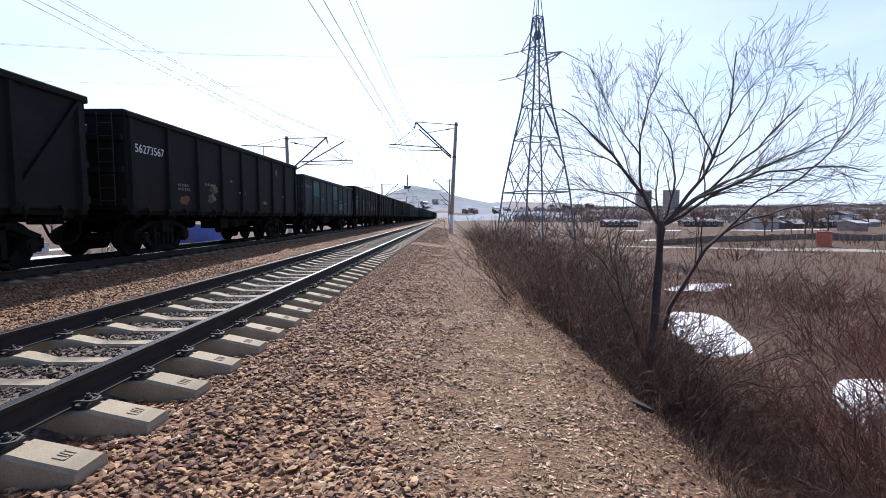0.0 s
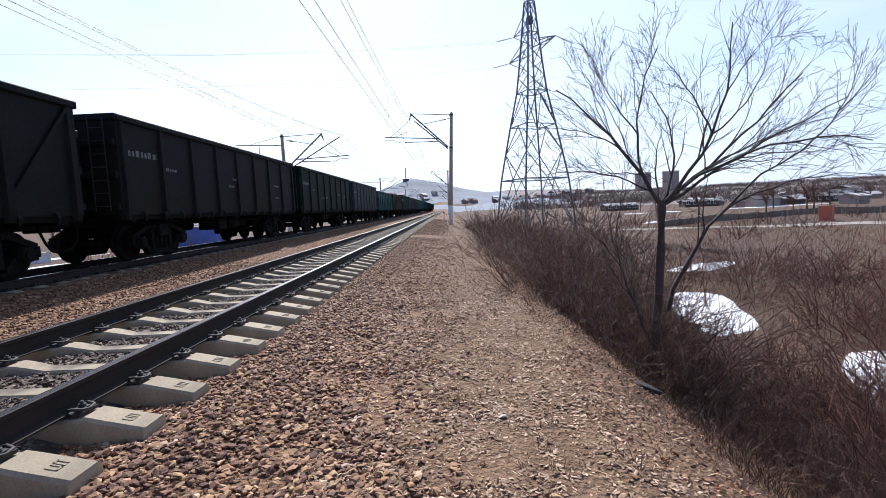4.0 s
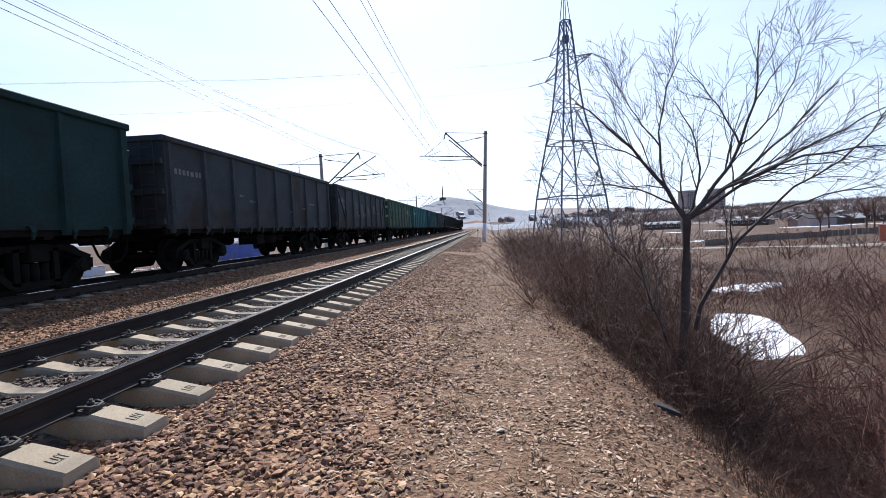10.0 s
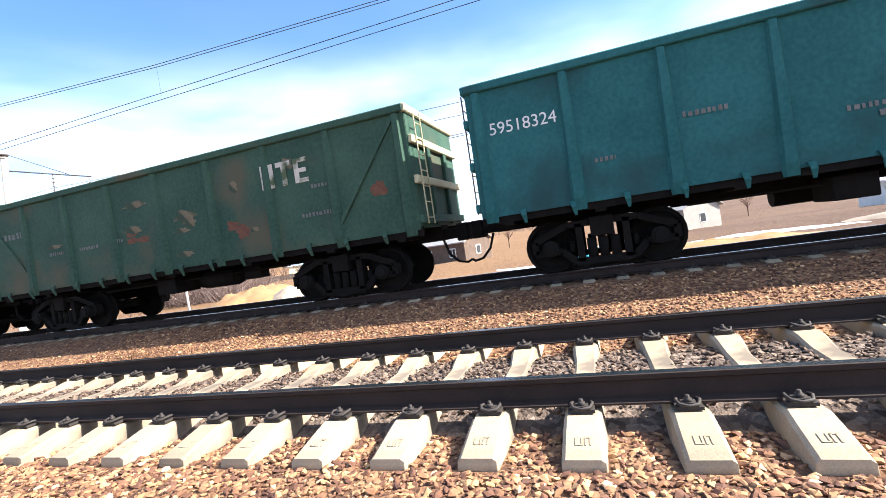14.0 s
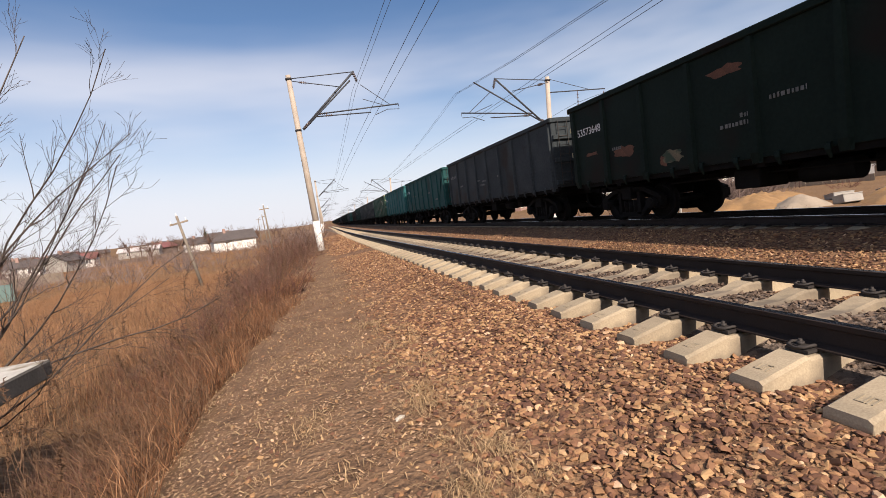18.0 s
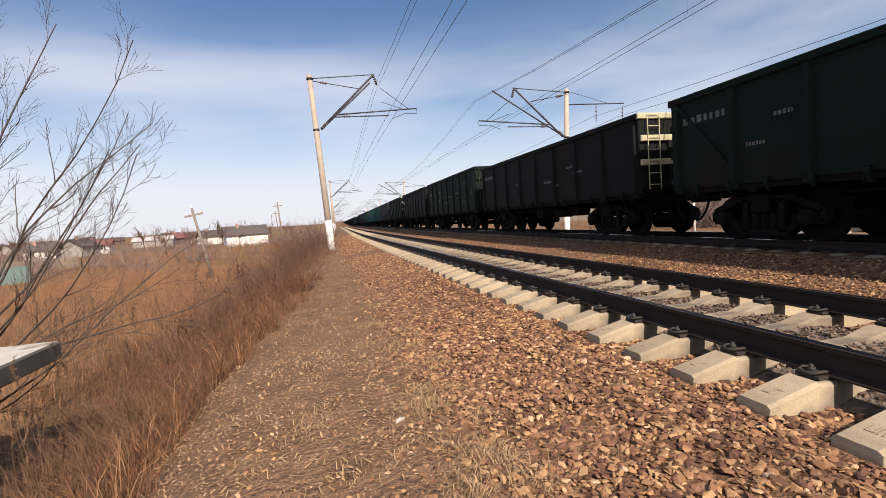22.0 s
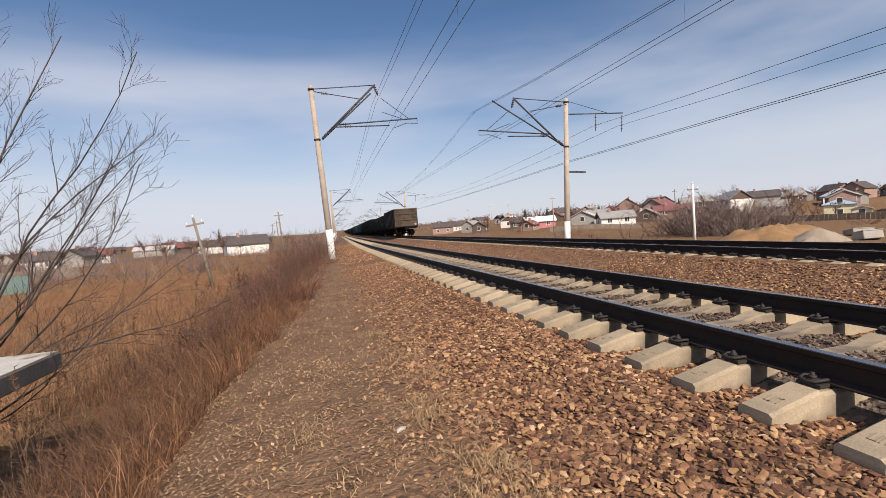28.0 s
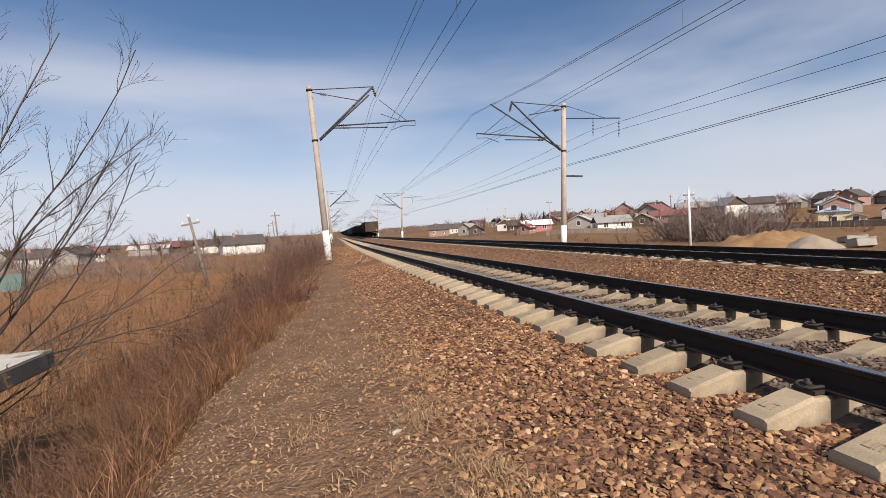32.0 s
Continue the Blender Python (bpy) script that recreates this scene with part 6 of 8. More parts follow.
for x, y, k, s in ((7.4, 5.6, 3, 0.75), (7.9, 6.2, 0, 0.7), (7.2, 5.2, 4, 0.7), (8.3, 6.0, 3, 0.8), (8.7, 5.6, 4, 0.85), (7.6, 6.8, 3, 0.7), (8.0, 7.2, 4, 0.75), (8.4, 7.8, 3, 0.8), (7.7, 7.6, 0, 0.7), (8.9, 7.0, 3, 0.85), (9.2, 8.0, 4, 0.8), (6.0, 4.85, 1, 0.8), (6.35, 4.8, 0, 0.75), (5.85, 5.1, 2, 0.8), (6.2, 4.5, 2, 0.6), (6.5, 5.0, 1, 0.7), (6.8, 5.3, 0, 0.7), (6.6, 4.3, 3, 0.6)):
    shrub(x, y, k, s, rnd.uniform(0, 360), "open leafless shrub on the slope before the snow", 0.0, "wand")
for k in range(44):                        # red thicket before the snow
    y = rnd.uniform(2.6, 6.2)
    shrub(7.1 + 0.42 * (y - 2.6) + rnd.uniform(0, 2.2), y, rnd.choice((3, 4, 3, 0)), rnd.uniform(0.45, 0.8), rnd.uniform(0, 360), "", 0.0, "wand" if k % 2 else "dense")
for k in range(30):                        # dark low growth down the slope
    y = rnd.uniform(1.2, 4.6)
    shrub(6.15 + 0.05 * y + rnd.uniform(0, 1.5), y, rnd.choice((0, 2, 4)), rnd.uniform(0.28, 0.46), rnd.uniform(0, 360), "low dark twiggy bush on the slope")
for x, y, k, s in ((6.9, 2.9, 3, 0.5), (7.5, 2.7, 4, 0.6), (6.6, 6.0, 0, 0.8), (6.0, 7.0, 2, 0.9)):
    shrub(x, y, k, s, rnd.uniform(0, 360), "open leafless shrub with long arching stems", 0.0, "open")
for k in range(26):                        # tall reddish stems beyond the snow
    shrub(rnd.uniform(11.8, 19), rnd.uniform(7, 20), rnd.choice((3, 4)), rnd.uniform(1.0, 1.45), rnd.uniform(0, 360), "", 0.0, "open" if k % 3 == 0 else "wand")
shrub(4.9, -12.2, 3, 0.75, 40, "rounded reddish bush fanning out of one dark root", 0.0, "open")
shrub(4.75, -12.0, 3, 0.62, 140, "low twiggy reddish bush beside the path")
shrub(4.5, -10.4, 2, 0.22, 80, "small dark heap of broken twigs by the path")
for k in range(10):                        # low brown scrub on the slope towards -y
    y = -rnd.uniform(8, 30)
    shrub(np.interp(-y, [8, 30], [5.4, 4.4]) + rnd.uniform(0.2, 3.5), y, rnd.choice((0, 2, 4)), rnd.uniform(0.45, 0.85), rnd.uniform(0, 360))
for k in range(12):                        # reddish stems along the slope towards -y
    y = -rnd.uniform(11, 34)
    shrub(np.interp(-y, [11, 34], [5.6, 4.3]) + rnd.uniform(0, 2.2), y, rnd.choice((3, 4, 0)), rnd.uniform(0.55, 1.0), rnd.uniform(0, 360))
for k in range(44):                        # bushy edge before the cottages
    shrub(rnd.uniform(18, 72), rnd.uniform(-125, -58), rnd.choice((0, 1, 2)), rnd.uniform(1.4, 2.3), rnd.uniform(0, 360))
for k in range(40):                        # big brown scrub behind the second track
    shrub(-43 + rnd.uniform(-5, 4), -47 + rnd.uniform(-6, 5), rnd.choice((0, 1)), rnd.uniform(1.8, 2.7), rnd.uniform(0, 360), "tall brown leafless scrub on waste ground")
for x, y in ((-20, -47), (-22, -52), (-33, -60), (-19, -70), (-27, -80), (-40, -78), (-24, -100), (-48, -95), (-16, 24), (-19, 38), (-24, 15), (-18, -30), (-60, -60), (-70, -50), (-66, -85)):
    shrub(x, y, rnd.choice((0, 2, 4)), rnd.uniform(0.7, 1.4), rnd.uniform(0, 360))


def joined_many(name, pairs, material):
    """Many copies of several meshes, joined: pairs of a mesh and its placement."""
    verts, faces, base, held = [], [], 0, {}
    for me, m in pairs:
        if me.name not in held:
            co = np.empty(len(me.vertices) * 3)
            me.vertices.foreach_get("co", co)
            held[me.name] = (co.reshape(-1, 3), np.array([tuple(p.vertices) for p in me.polygons]))
        co, f = held[me.name]
        a = np.array(m)
        verts.append(co @ a[:3, :3].T + a[:3, 3])
        faces.append(f + base)
        base += len(co)
    d = bpy.data.meshes.new(name)
    d.from_pydata(np.concatenate(verts).tolist(), [], np.concatenate(faces).tolist())
    d.materials.append(material)
    return new(name, d)


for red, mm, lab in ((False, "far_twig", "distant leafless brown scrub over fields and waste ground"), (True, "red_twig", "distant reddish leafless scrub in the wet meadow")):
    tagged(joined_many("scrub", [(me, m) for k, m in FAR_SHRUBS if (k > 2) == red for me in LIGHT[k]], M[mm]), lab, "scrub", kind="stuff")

# ---- lattice pylon ----
def bar(bm, a, b, w):
    """An angle-iron bar (square section) from a to b."""
    a, b = Vector(a), Vector(b)
    q = (b - a).to_track_quat("Z", "Y")
    rings = [[bm.verts.new(c + q @ Vector((sx * w, sy * w, 0))) for sx, sy in ((-1, -1), (1, -1), (1, 1), (-1, 1))] for c in (a, b)]
    for i in range(4):
        bm.faces.new((rings[0][i], rings[0][(i + 1) % 4], rings[1][(i + 1) % 4], rings[1][i]))
    return bm


# steel made lighter and bluer, haze included in its colour
M["pylon_steel"] = mat("hazy_pylon_steel", (0.10, 0.12, 0.16), (0.18, 0.21, 0.265), 0.55, 2.0, 40.0, metal=0.3, bump=0.1, dist=0.002)


def pylon(x, y):
    g = ground_z(x, y)
    t = thing("lattice_pylon", pose(x, y, 0, 0, 0, 22), label="tall grey steel lattice power pylon among the shrubs", category="pylon")
    levels = [(g - 0.2, 3.75), (4.2, 3.1), (7.6, 2.6), (11.0, 2.08), (15.2, 1.38), (17.2, 1.18), (19.0, 1.02), (20.8, 0.88), (22.5, 0.74), (24.4, 0.6), (26.3, 0.45)]
    cs = ((-1, -1), (1, -1), (1, 1), (-1, 1))
    at = lambda c, lv: Vector((c[0] * lv[1], c[1] * lv[1], lv[0]))
    for c in cs:
        part("leg", path_tube(bmesh.new(), [at(c, lv) for lv in levels], 0.115, 4), M["pylon_steel"], t)
    for k, (a, b) in enumerate(zip(levels, levels[1:])):
        for i in range(4):
            c, d = cs[i], cs[(i + 1) % 4]
            if k == 0:
                mid = (at(c, b) + at(d, b)) / 2
                part("brace", bar(bmesh.new(), at(c, a), mid, 0.045), M["pylon_steel"], t)
                part("brace", bar(bmesh.new(), at(d, a), mid, 0.045), M["pylon_steel"], t)
            elif k == 1 or k == 2 or k == 3:
                mid = (at(c, levels[k + 1]) + at(d, levels[k + 1])) / 2 if k != 1 else (at(c, a) + at(d, a)) / 2
                part("brace", bar(bmesh.new(), at(c, a if k != 1 else b), mid, 0.045), M["pylon_steel"], t)
                part("brace", bar(bmesh.new(), at(d, a if k != 1 else b), mid, 0.045), M["pylon_steel"], t)
            else:
                part("brace", bar(bmesh.new(), at(c, a), at(d, b), 0.036), M["pylon_steel"], t)
                part("brace", bar(bmesh.new(), at(d, a), at(c, b), 0.036), M["pylon_steel"], t)
            if k in (0, 2, 3, 7, 9):
                part("girt", bar(bmesh.new(), at(c, b), at(d, b), 0.07 if k == 0 else 0.05), M["pylon_steel"], t)
    for i in range(4):
        part("spire_bar", bar(bmesh.new(), at(cs[i], levels[-1]), (0, 0, 31.5), 0.04), M["pylon_steel"], t)
    part("gusset", boxb(-0.34, 0.34, -0.34, 0.34, 23.6, 24.5, 0.05), M["pylon_steel"], t)
    # arms along the local -y / +y axis
    for z, sgn, ln in ((20.2, -1, 5.4), (20.2, 1, 5.4), (23.2, 1, 4.0)):
        tip = Vector((0, sgn * ln, z + 0.15))
        w = 0.75
        for sx in (-1, 1):
            part("arm_bar", bar(bmesh.new(), (sx * w, sgn * w, z), tip, 0.045), M["pylon_steel"], t)
            part("arm_bar", bar(bmesh.new(), (sx * w * 0.9, sgn * w * 0.9, z + 1.3), tip, 0.04), M["pylon_steel"], t)
        for f in (0.3, 0.6):
            part("arm_brace", bar(bmesh.new(), Vector((-w, sgn * w, z)).lerp(tip, f), Vector((w, sgn * w, z)).lerp(tip, f + 0.2), 0.03), M["pylon_steel"], t)
            part("arm_brace", bar(bmesh.new(), Vector((w, sgn * w, z)).lerp(tip, f - 0.2), Vector((w * 0.9, sgn * w * 0.9, z + 1.3)).lerp(tip, f), 0.03), M["pylon_steel"], t)
        for sx in (-1, 1):
            part("insulator_string", insulator(bmesh.new(), tip, tip + Vector((sx * 2.6, 0, -0.75)), 0.1), M["insulator"], t)
            pts = [tip + Vector((sx * (2.6 + 170 * f), 0, -0.75 - 26 * f * (1 - f))) for f in (0, 0.05, 0.1, 0.2, 0.35, 0.5, 0.7, 0.85, 1)]
            part("conductor", path_tube(bmesh.new(), pts, 0.008, 3), M["wire"], t)
    return t


pylon(14.5, 60.0)

# ---- buildings ----
M["roof_grey"] = mat("grey_slate_roof", (0.20, 0.195, 0.19), (0.34, 0.33, 0.32), 0.85, 1.5, 12.0, bump=0.3, dist=0.03)
# far_wall and far_roof are paled: the air's haze is painted in
M["far_wall"] = mat("hazy_plaster_wall", (0.30, 0.235, 0.21), (0.44, 0.36, 0.325), 0.9, 1.0, 10.0, bump=0.1)
M["far_roof"] = mat("hazy_sheet_roof", (0.36, 0.33, 0.325), (0.5, 0.47, 0.46), 0.85, 1.0, 10.0, bump=0.1)
M["roof_dark"] = mat("dark_roof", (0.05, 0.042, 0.04), (0.11, 0.09, 0.085), 0.8, 1.5, 12.0, bump=0.3, dist=0.03)
M["roof_red"] = mat("red_roof", (0.147, 0.056, 0.053), (0.233, 0.093, 0.084), 0.7, 1.5, 12.0, bump=0.3, dist=0.03)
M["roof_blue"] = mat("pale_blue_roof", (0.26, 0.36, 0.45), (0.36, 0.46, 0.54), 0.5, 1.5, 12.0, bump=0.2, dist=0.02)
M["roof_white"] = mat("snowy_roof", (0.62, 0.62, 0.63), (0.78, 0.78, 0.79), 0.8, 1.0, 12.0, bump=0.2, dist=0.03)
M["wall_white"] = mat("white_house_wall", (0.62, 0.60, 0.56), (0.78, 0.76, 0.72), 0.9, 1.0, 10.0, bump=0.1, stain=(0.4, 0.36, 0.3), stain_at=0.66)
M["wall_cream"] = mat("cream_house_wall", (0.62, 0.55, 0.36), (0.76, 0.69, 0.48), 0.9, 1.0, 10.0, bump=0.1)
M["wall_grey"] = mat("grey_house_wall", (0.24, 0.225, 0.205), (0.38, 0.355, 0.32), 0.9, 1.0, 10.0, bump=0.15)
M["wall_wood"] = mat("dark_timber_wall", (0.07, 0.048, 0.036), (0.15, 0.105, 0.08), 0.9, 1.5, 14.0, bump=0.3)
M["wall_pink"] = mat("faded_pink_wall", (0.40, 0.14, 0.15), (0.55, 0.22, 0.22), 0.9, 1.0, 10.0, bump=0.1)
M["wall_brick"] = mat("brick_wall", (0.258, 0.154, 0.128), (0.368, 0.245, 0.206), 0.9, 1.2, 14.0, bump=0.2)
M["wall_orange"] = mat("orange_shed_wall", (0.50, 0.13, 0.07), (0.64, 0.20, 0.12), 0.8, 1.0, 10.0, bump=0.1)
M["window"] = mat("dark_window_glass", (0.03, 0.035, 0.04), (0.06, 0.068, 0.075), 0.12, 1.0, 10.0, bump=0)
M["frame"] = mat("white_window_frame", (0.66, 0.66, 0.64), (0.78, 0.78, 0.76), 0.6, 1.0, 10.0, bump=0)
M["fence_wood"] = mat("old_fence_boards", (0.14, 0.11, 0.085), (0.27, 0.22, 0.17), 0.9, 1.5, 14.0, bump=0.3, rand=0.15)
M["fence_green"] = mat("teal_sheet_fence", (0.10, 0.165, 0.155), (0.16, 0.235, 0.22), 0.6, 1.0, 10.0, bump=0.1)
M["fence_blue"] = mat("blue_grey_sheet", (0.16, 0.21, 0.26), (0.25, 0.31, 0.36), 0.6, 1.0, 10.0, bump=0.1)


def house(x, y, w, d, h, roof_h, turn, wall, roof, label, hip=False, storeys=1, chimney=True, windows=2):
    """w: gable-to-gable length along local x; d: depth; h: eaves height."""
    z = min(ground_z(x, y), ground_z(x + 3, y), ground_z(x, y + 3))
    t = thing("house", pose(x, y, z, 0, 0, turn), label=label, category="house", group="village houses")
    part("wall", boxb(-w / 2, w / 2, -d / 2, d / 2, -0.6, h, 0.03), M[wall], t)
    bm = bmesh.new()
    e, o = 0.45, w / 2 + 0.4
    ridge = (w / 2 - d / 2 if w > d else 0.2) if hip else o
    for s in (-1, 1):
        a = [(-o, s * (d / 2 + e), h - 0.12), (o, s * (d / 2 + e), h - 0.12), (ridge, 0, h + roof_h), (-ridge, 0, h + roof_h)]
        lo = [bm.verts.new(p) for p in a]
        hi = [bm.verts.new((p[0], p[1], p[2] + 0.16)) for p in a]
        for f in (lo, hi, (lo[0], lo[1], hi[1], hi[0]), (lo[1], lo[2], hi[2], hi[1]), (lo[2], lo[3], hi[3], hi[2]), (lo[3], lo[0], hi[0], hi[3])):
            bm.faces.new(f)
    if hip:
        for s in (-1, 1):
            vs = [bm.verts.new(p) for p in ((s * o, -d / 2 - e, h - 0.1), (s * o, d / 2 + e, h - 0.1), (s * ridge, 0, h + roof_h + 0.05))]
            bm.faces.new(vs)
    bmesh.ops.recalc_face_normals(bm, faces=bm.faces[:])
    part("roof", bm, M[roof], t)
    if not hip:
        for s in (-1, 1):
            bm = bmesh.new()
            q = [bm.verts.new((s * (w / 2 + k), yy, zz)) for k in (0, -0.12) for yy, zz in ((-d / 2, h - 0.02), (d / 2, h - 0.02), (0, h + roof_h - 0.02))]
            bm.faces.new(q[:3])
            bm.faces.new(q[3:])
            for i in range(3):
                bm.faces.new((q[i], q[(i + 1) % 3], q[3 + (i + 1) % 3], q[3 + i]))
            bmesh.ops.recalc_face_normals(bm, faces=bm.faces[:])
            part("gable", bm, M["wall_wood"] if wall == "wall_white" else M[wall], t)
    for st in range(storeys):
        zz = 0.9 + st * 2.7
        for k in range(windows):
            xx = -w / 2 + (k + 0.5) * w / windows
            for s in (-1, 1):
                f = part("window", boxb(xx - 0.62, xx + 0.62, s * d / 2 - 0.05, s * d / 2 + 0.05, zz, zz + 1.35, 0.01), M["frame"], t)
                for q in (-1, 1):
                    part("pane", boxb(xx + q * 0.29 - 0.23, xx + q * 0.29 + 0.23, s * (d / 2 + 0.055) - 0.01, s * (d / 2 + 0.055) + 0.01, zz + 0.12, zz + 1.23, 0.003), M["window"], f)
        for s in (-1, 1) if windows else ():
            f = part("window", boxb(s * w / 2 - 0.05, s * w / 2 + 0.05, -0.6, 0.6, zz, zz + 1.35, 0.01), M["frame"], t)
            part("pane", boxb(s * (w / 2 + 0.055) - 0.01, s * (w / 2 + 0.055) + 0.01, -0.5, 0.5, zz + 0.1, zz + 1.25, 0.003), M["window"], f)
    if chimney:
        part("chimney", boxb(w * 0.18 - 0.3, w * 0.18 + 0.3, 0.1, 0.7, h + roof_h * 0.4, h + roof_h + 0.8, 0.03), M["wall_brick"], t)
    return t


# beyond the second track
house(-116.9, -86.5, 6.8, 6.0, 3.4, 1.2, 35, "wall_cream", "roof_blue", "two-storey cream house with a pale blue roof", True, 2, True, 3)
house(-110.9, -77.8, 3.8, 3.4, 2.1, 0.6, 35, "wall_cream", "roof_grey", "low cream annex with a grey roof", False, 1, False, 2)
house(-119.5, -105.1, 6.0, 4.9, 2.6, 1.7, -48, "wall_grey", "roof_grey", "grey plastered cottage with grey slate gable roof", windows=2)
house(-131.5, -80.5, 6.8, 6.0, 2.7, 2.0, 30, "wall_wood", "roof_dark", "dark timber house with steep roof")
house(-150.1, -93.1, 7.5, 6.0, 3.0, 2.0, 20, "wall_white", "roof_white", "white house with a pale snowy roof")
house(-158.1, -111.7, 6.8, 5.2, 2.7, 1.7, 50, "wall_grey", "roof_dark", "grey house with a dark roof among bare trees")
house(-160.8, -134.3, 7.5, 5.2, 2.6, 1.6, -30, "wall_wood", "roof_grey", "timber house with a weathered grey roof")
house(-140.8, -156.9, 6.8, 5.2, 2.4, 1.7, 10, "wall_wood", "roof_dark", "low dark timber house with a dark roof")
house(-70.0, -108.0, 8.5, 6.0, 2.2, 1.6, -20, "wall_white", "roof_grey", "white-fronted timber house with a pale grey roof")
house(-67.0, -118.0, 6.8, 6.0, 2.1, 1.6, 50, "wall_grey", "far_roof", "grey gabled house with a pale sheet roof")
house(-113.0, -162.0, 10.5, 8.0, 3.4, 2.9, 52, "wall_brick", "roof_dark", "large brick house with a tall brown gable roof")
house(-82.3, -111.2, 6.2, 5.5, 1.9, 1.7, 45, "wall_wood", "roof_grey", "dark timber cottage with a grey gable roof")
house(-93.5, -115.0, 10.0, 6.0, 2.1, 1.5, -30, "wall_brick", "roof_red", "long brick house with a dull red roof")
house(-61.8, -135.6, 9.0, 6.0, 2.2, 1.4, -18, "wall_pink", "roof_white", "faded pink house with a pale roof")
house(-55.5, -129.0, 4.5, 4.0, 1.8, 1.2, 40, "wall_brick", "roof_red", "low dark red shed beside the pink house")
house(-69.2, -176.0, 8.0, 6.5, 2.6, 1.9, 50, "wall_white", "roof_white", "white gabled house with a snowy roof")
house(-54.0, -181.0, 7.5, 5.5, 2.8, 1.9, 45, "wall_grey", "roof_grey", "grey gabled house with a slate roof")
house(-51.0, -161.6, 5.5, 5.0, 2.3, 1.6, 60, "wall_wood", "roof_dark", "small dark timber house by the field")
house(-62.0, -150.0, 7.0, 5.5, 2.4, 1.8, -30, "wall_wood", "roof_dark", "dark timber house with a dark roof")
house(-80.0, -141.0, 8.0, 6.0, 2.6, 1.8, -25, "wall_grey", "roof_dark", "grey house with a brown roof among bare trees")
house(-104.0, -136.0, 8.0, 6.0, 2.4, 1.9, 50, "wall_white", "roof_red", "white gabled house with a red roof")
house(-76.0, -125.0, 6.5, 5.0, 2.2, 1.5, -35, "wall_brick", "roof_grey", "brick cottage with a grey roof")
house(-118.0, -133.0, 9.0, 6.5, 2.6, 1.9, -35, "wall_wood", "roof_grey", "timber house with a weathered grey roof on the rise")
house(-98.0, -99.0, 7.0, 5.5, 2.2, 1.6, 40, "wall_wood", "roof_dark", "dark timber house behind the scrub")
house(-140.0, -128.0, 10.0, 7.0, 3.0, 2.0, -40, "wall_grey", "roof_dark", "grey house with a broad dark roof on the rise")
house(-152.0, -112.0, 10.0, 7.0, 3.0, 2.0, 45, "wall_white", "roof_white", "white house with a snowy roof on the rise")
house(-48.0, -205.0, 9.0, 6.5, 3.0, 2.2, -15, "wall_brick", "roof_dark", "brown brick house far down the line")
house(-58.0, -226.0, 9.0, 6.5, 3.0, 2.2, 50, "wall_white", "roof_dark", "pale gabled house far down the line")
house(-107.6, -282.0, 9.0, 6.0, 3.0, 2.0, 20, "wall_white", "roof_dark", "pale house with a dark roof")
house(-112.9, -348.5, 9.0, 6.8, 2.7, 2.2, 30, "wall_wood", "roof_dark", "dark barn with a steep roof")
house(-94.3, -399.0, 8.2, 6.0, 2.6, 2.2, 55, "wall_white", "roof_dark", "small pale gabled house far along the line")
house(-134.2, -399.0, 10.5, 6.8, 2.6, 2.0, 10, "wall_brick", "roof_red", "brick house with a red roof far off")
house(-187.4, -159.6, 8.2, 6.0, 2.9, 2.0, 25, "wall_white", "roof_red", "white house with a red roof")
house(-200.7, -126.4, 8.2, 6.0, 2.9, 2.0, 65, "wall_grey", "roof_dark", "grey house with a dark roof on the rise")
house(-214.0, -186.2, 8.2, 6.0, 2.9, 2.0, 15, "wall_cream", "roof_grey", "cream house with a grey roof on the rise")
q = random.Random(91)
for k in range(26):
    y = -q.uniform(95, 330)
    x = -85 - q.uniform(0, 1) * 140 + y * 0.05
    house(x, y, q.uniform(7, 11), q.uniform(5.5, 8), q.uniform(2.6, 3.6), q.uniform(1.6, 2.6), q.uniform(0, 90), q.choice(("wall_wood", "wall_wood", "wall_grey", "wall_white", "wall_brick")), q.choice(("roof_dark", "roof_grey", "roof_dark", "roof_grey", "roof_red")), "small weathered village house among bare trees", q.random() < 0.3, 1, True, 0)
# in the low field
house(61.9, -117.3, 5.4, 4.8, 2.3, 1.3, 15, "wall_white", "roof_dark", "whitewashed cottage with a dark roof")
house(70.5, -110.7, 4.7, 4.4, 2.3, 1.5, 80, "wall_white", "far_roof", "small whitewashed cottage with a haze-paled sheet roof")
house(63.9, -147.5, 6.5, 4.8, 2.3, 1.4, 10, "wall_white", "roof_red", "low cottage with a red roof and white wall")
house(65.9, -197.6, 13.0, 5.6, 2.5, 1.3, 5, "wall_grey", "far_roof", "long grey-roofed farm building")
house(60.6, -213.4, 5.8, 5.2, 2.5, 1.8, 85, "wall_white", "roof_dark", "gabled cottage with white upper wall")
house(47.4, -221.4, 6.5, 5.6, 2.5, 1.5, 60, "wall_wood", "roof_red", "dark timber cottage with a red roof")
house(55.3, -270.1, 10.8, 7.2, 3.6, 1.7, 5, "wall_brick", "roof_red", "brick house with a red hipped roof", True)
house(81.6, -171.3, 7.2, 5.6, 2.5, 1.4, 30, "wall_wood", "roof_red", "old dark house with a red roof behind bare trees")
house(98.8, -138.3, 7.2, 5.6, 2.5, 1.4, -20, "wall_grey", "far_roof", "grey house at the field's edge")
q = random.Random(33)
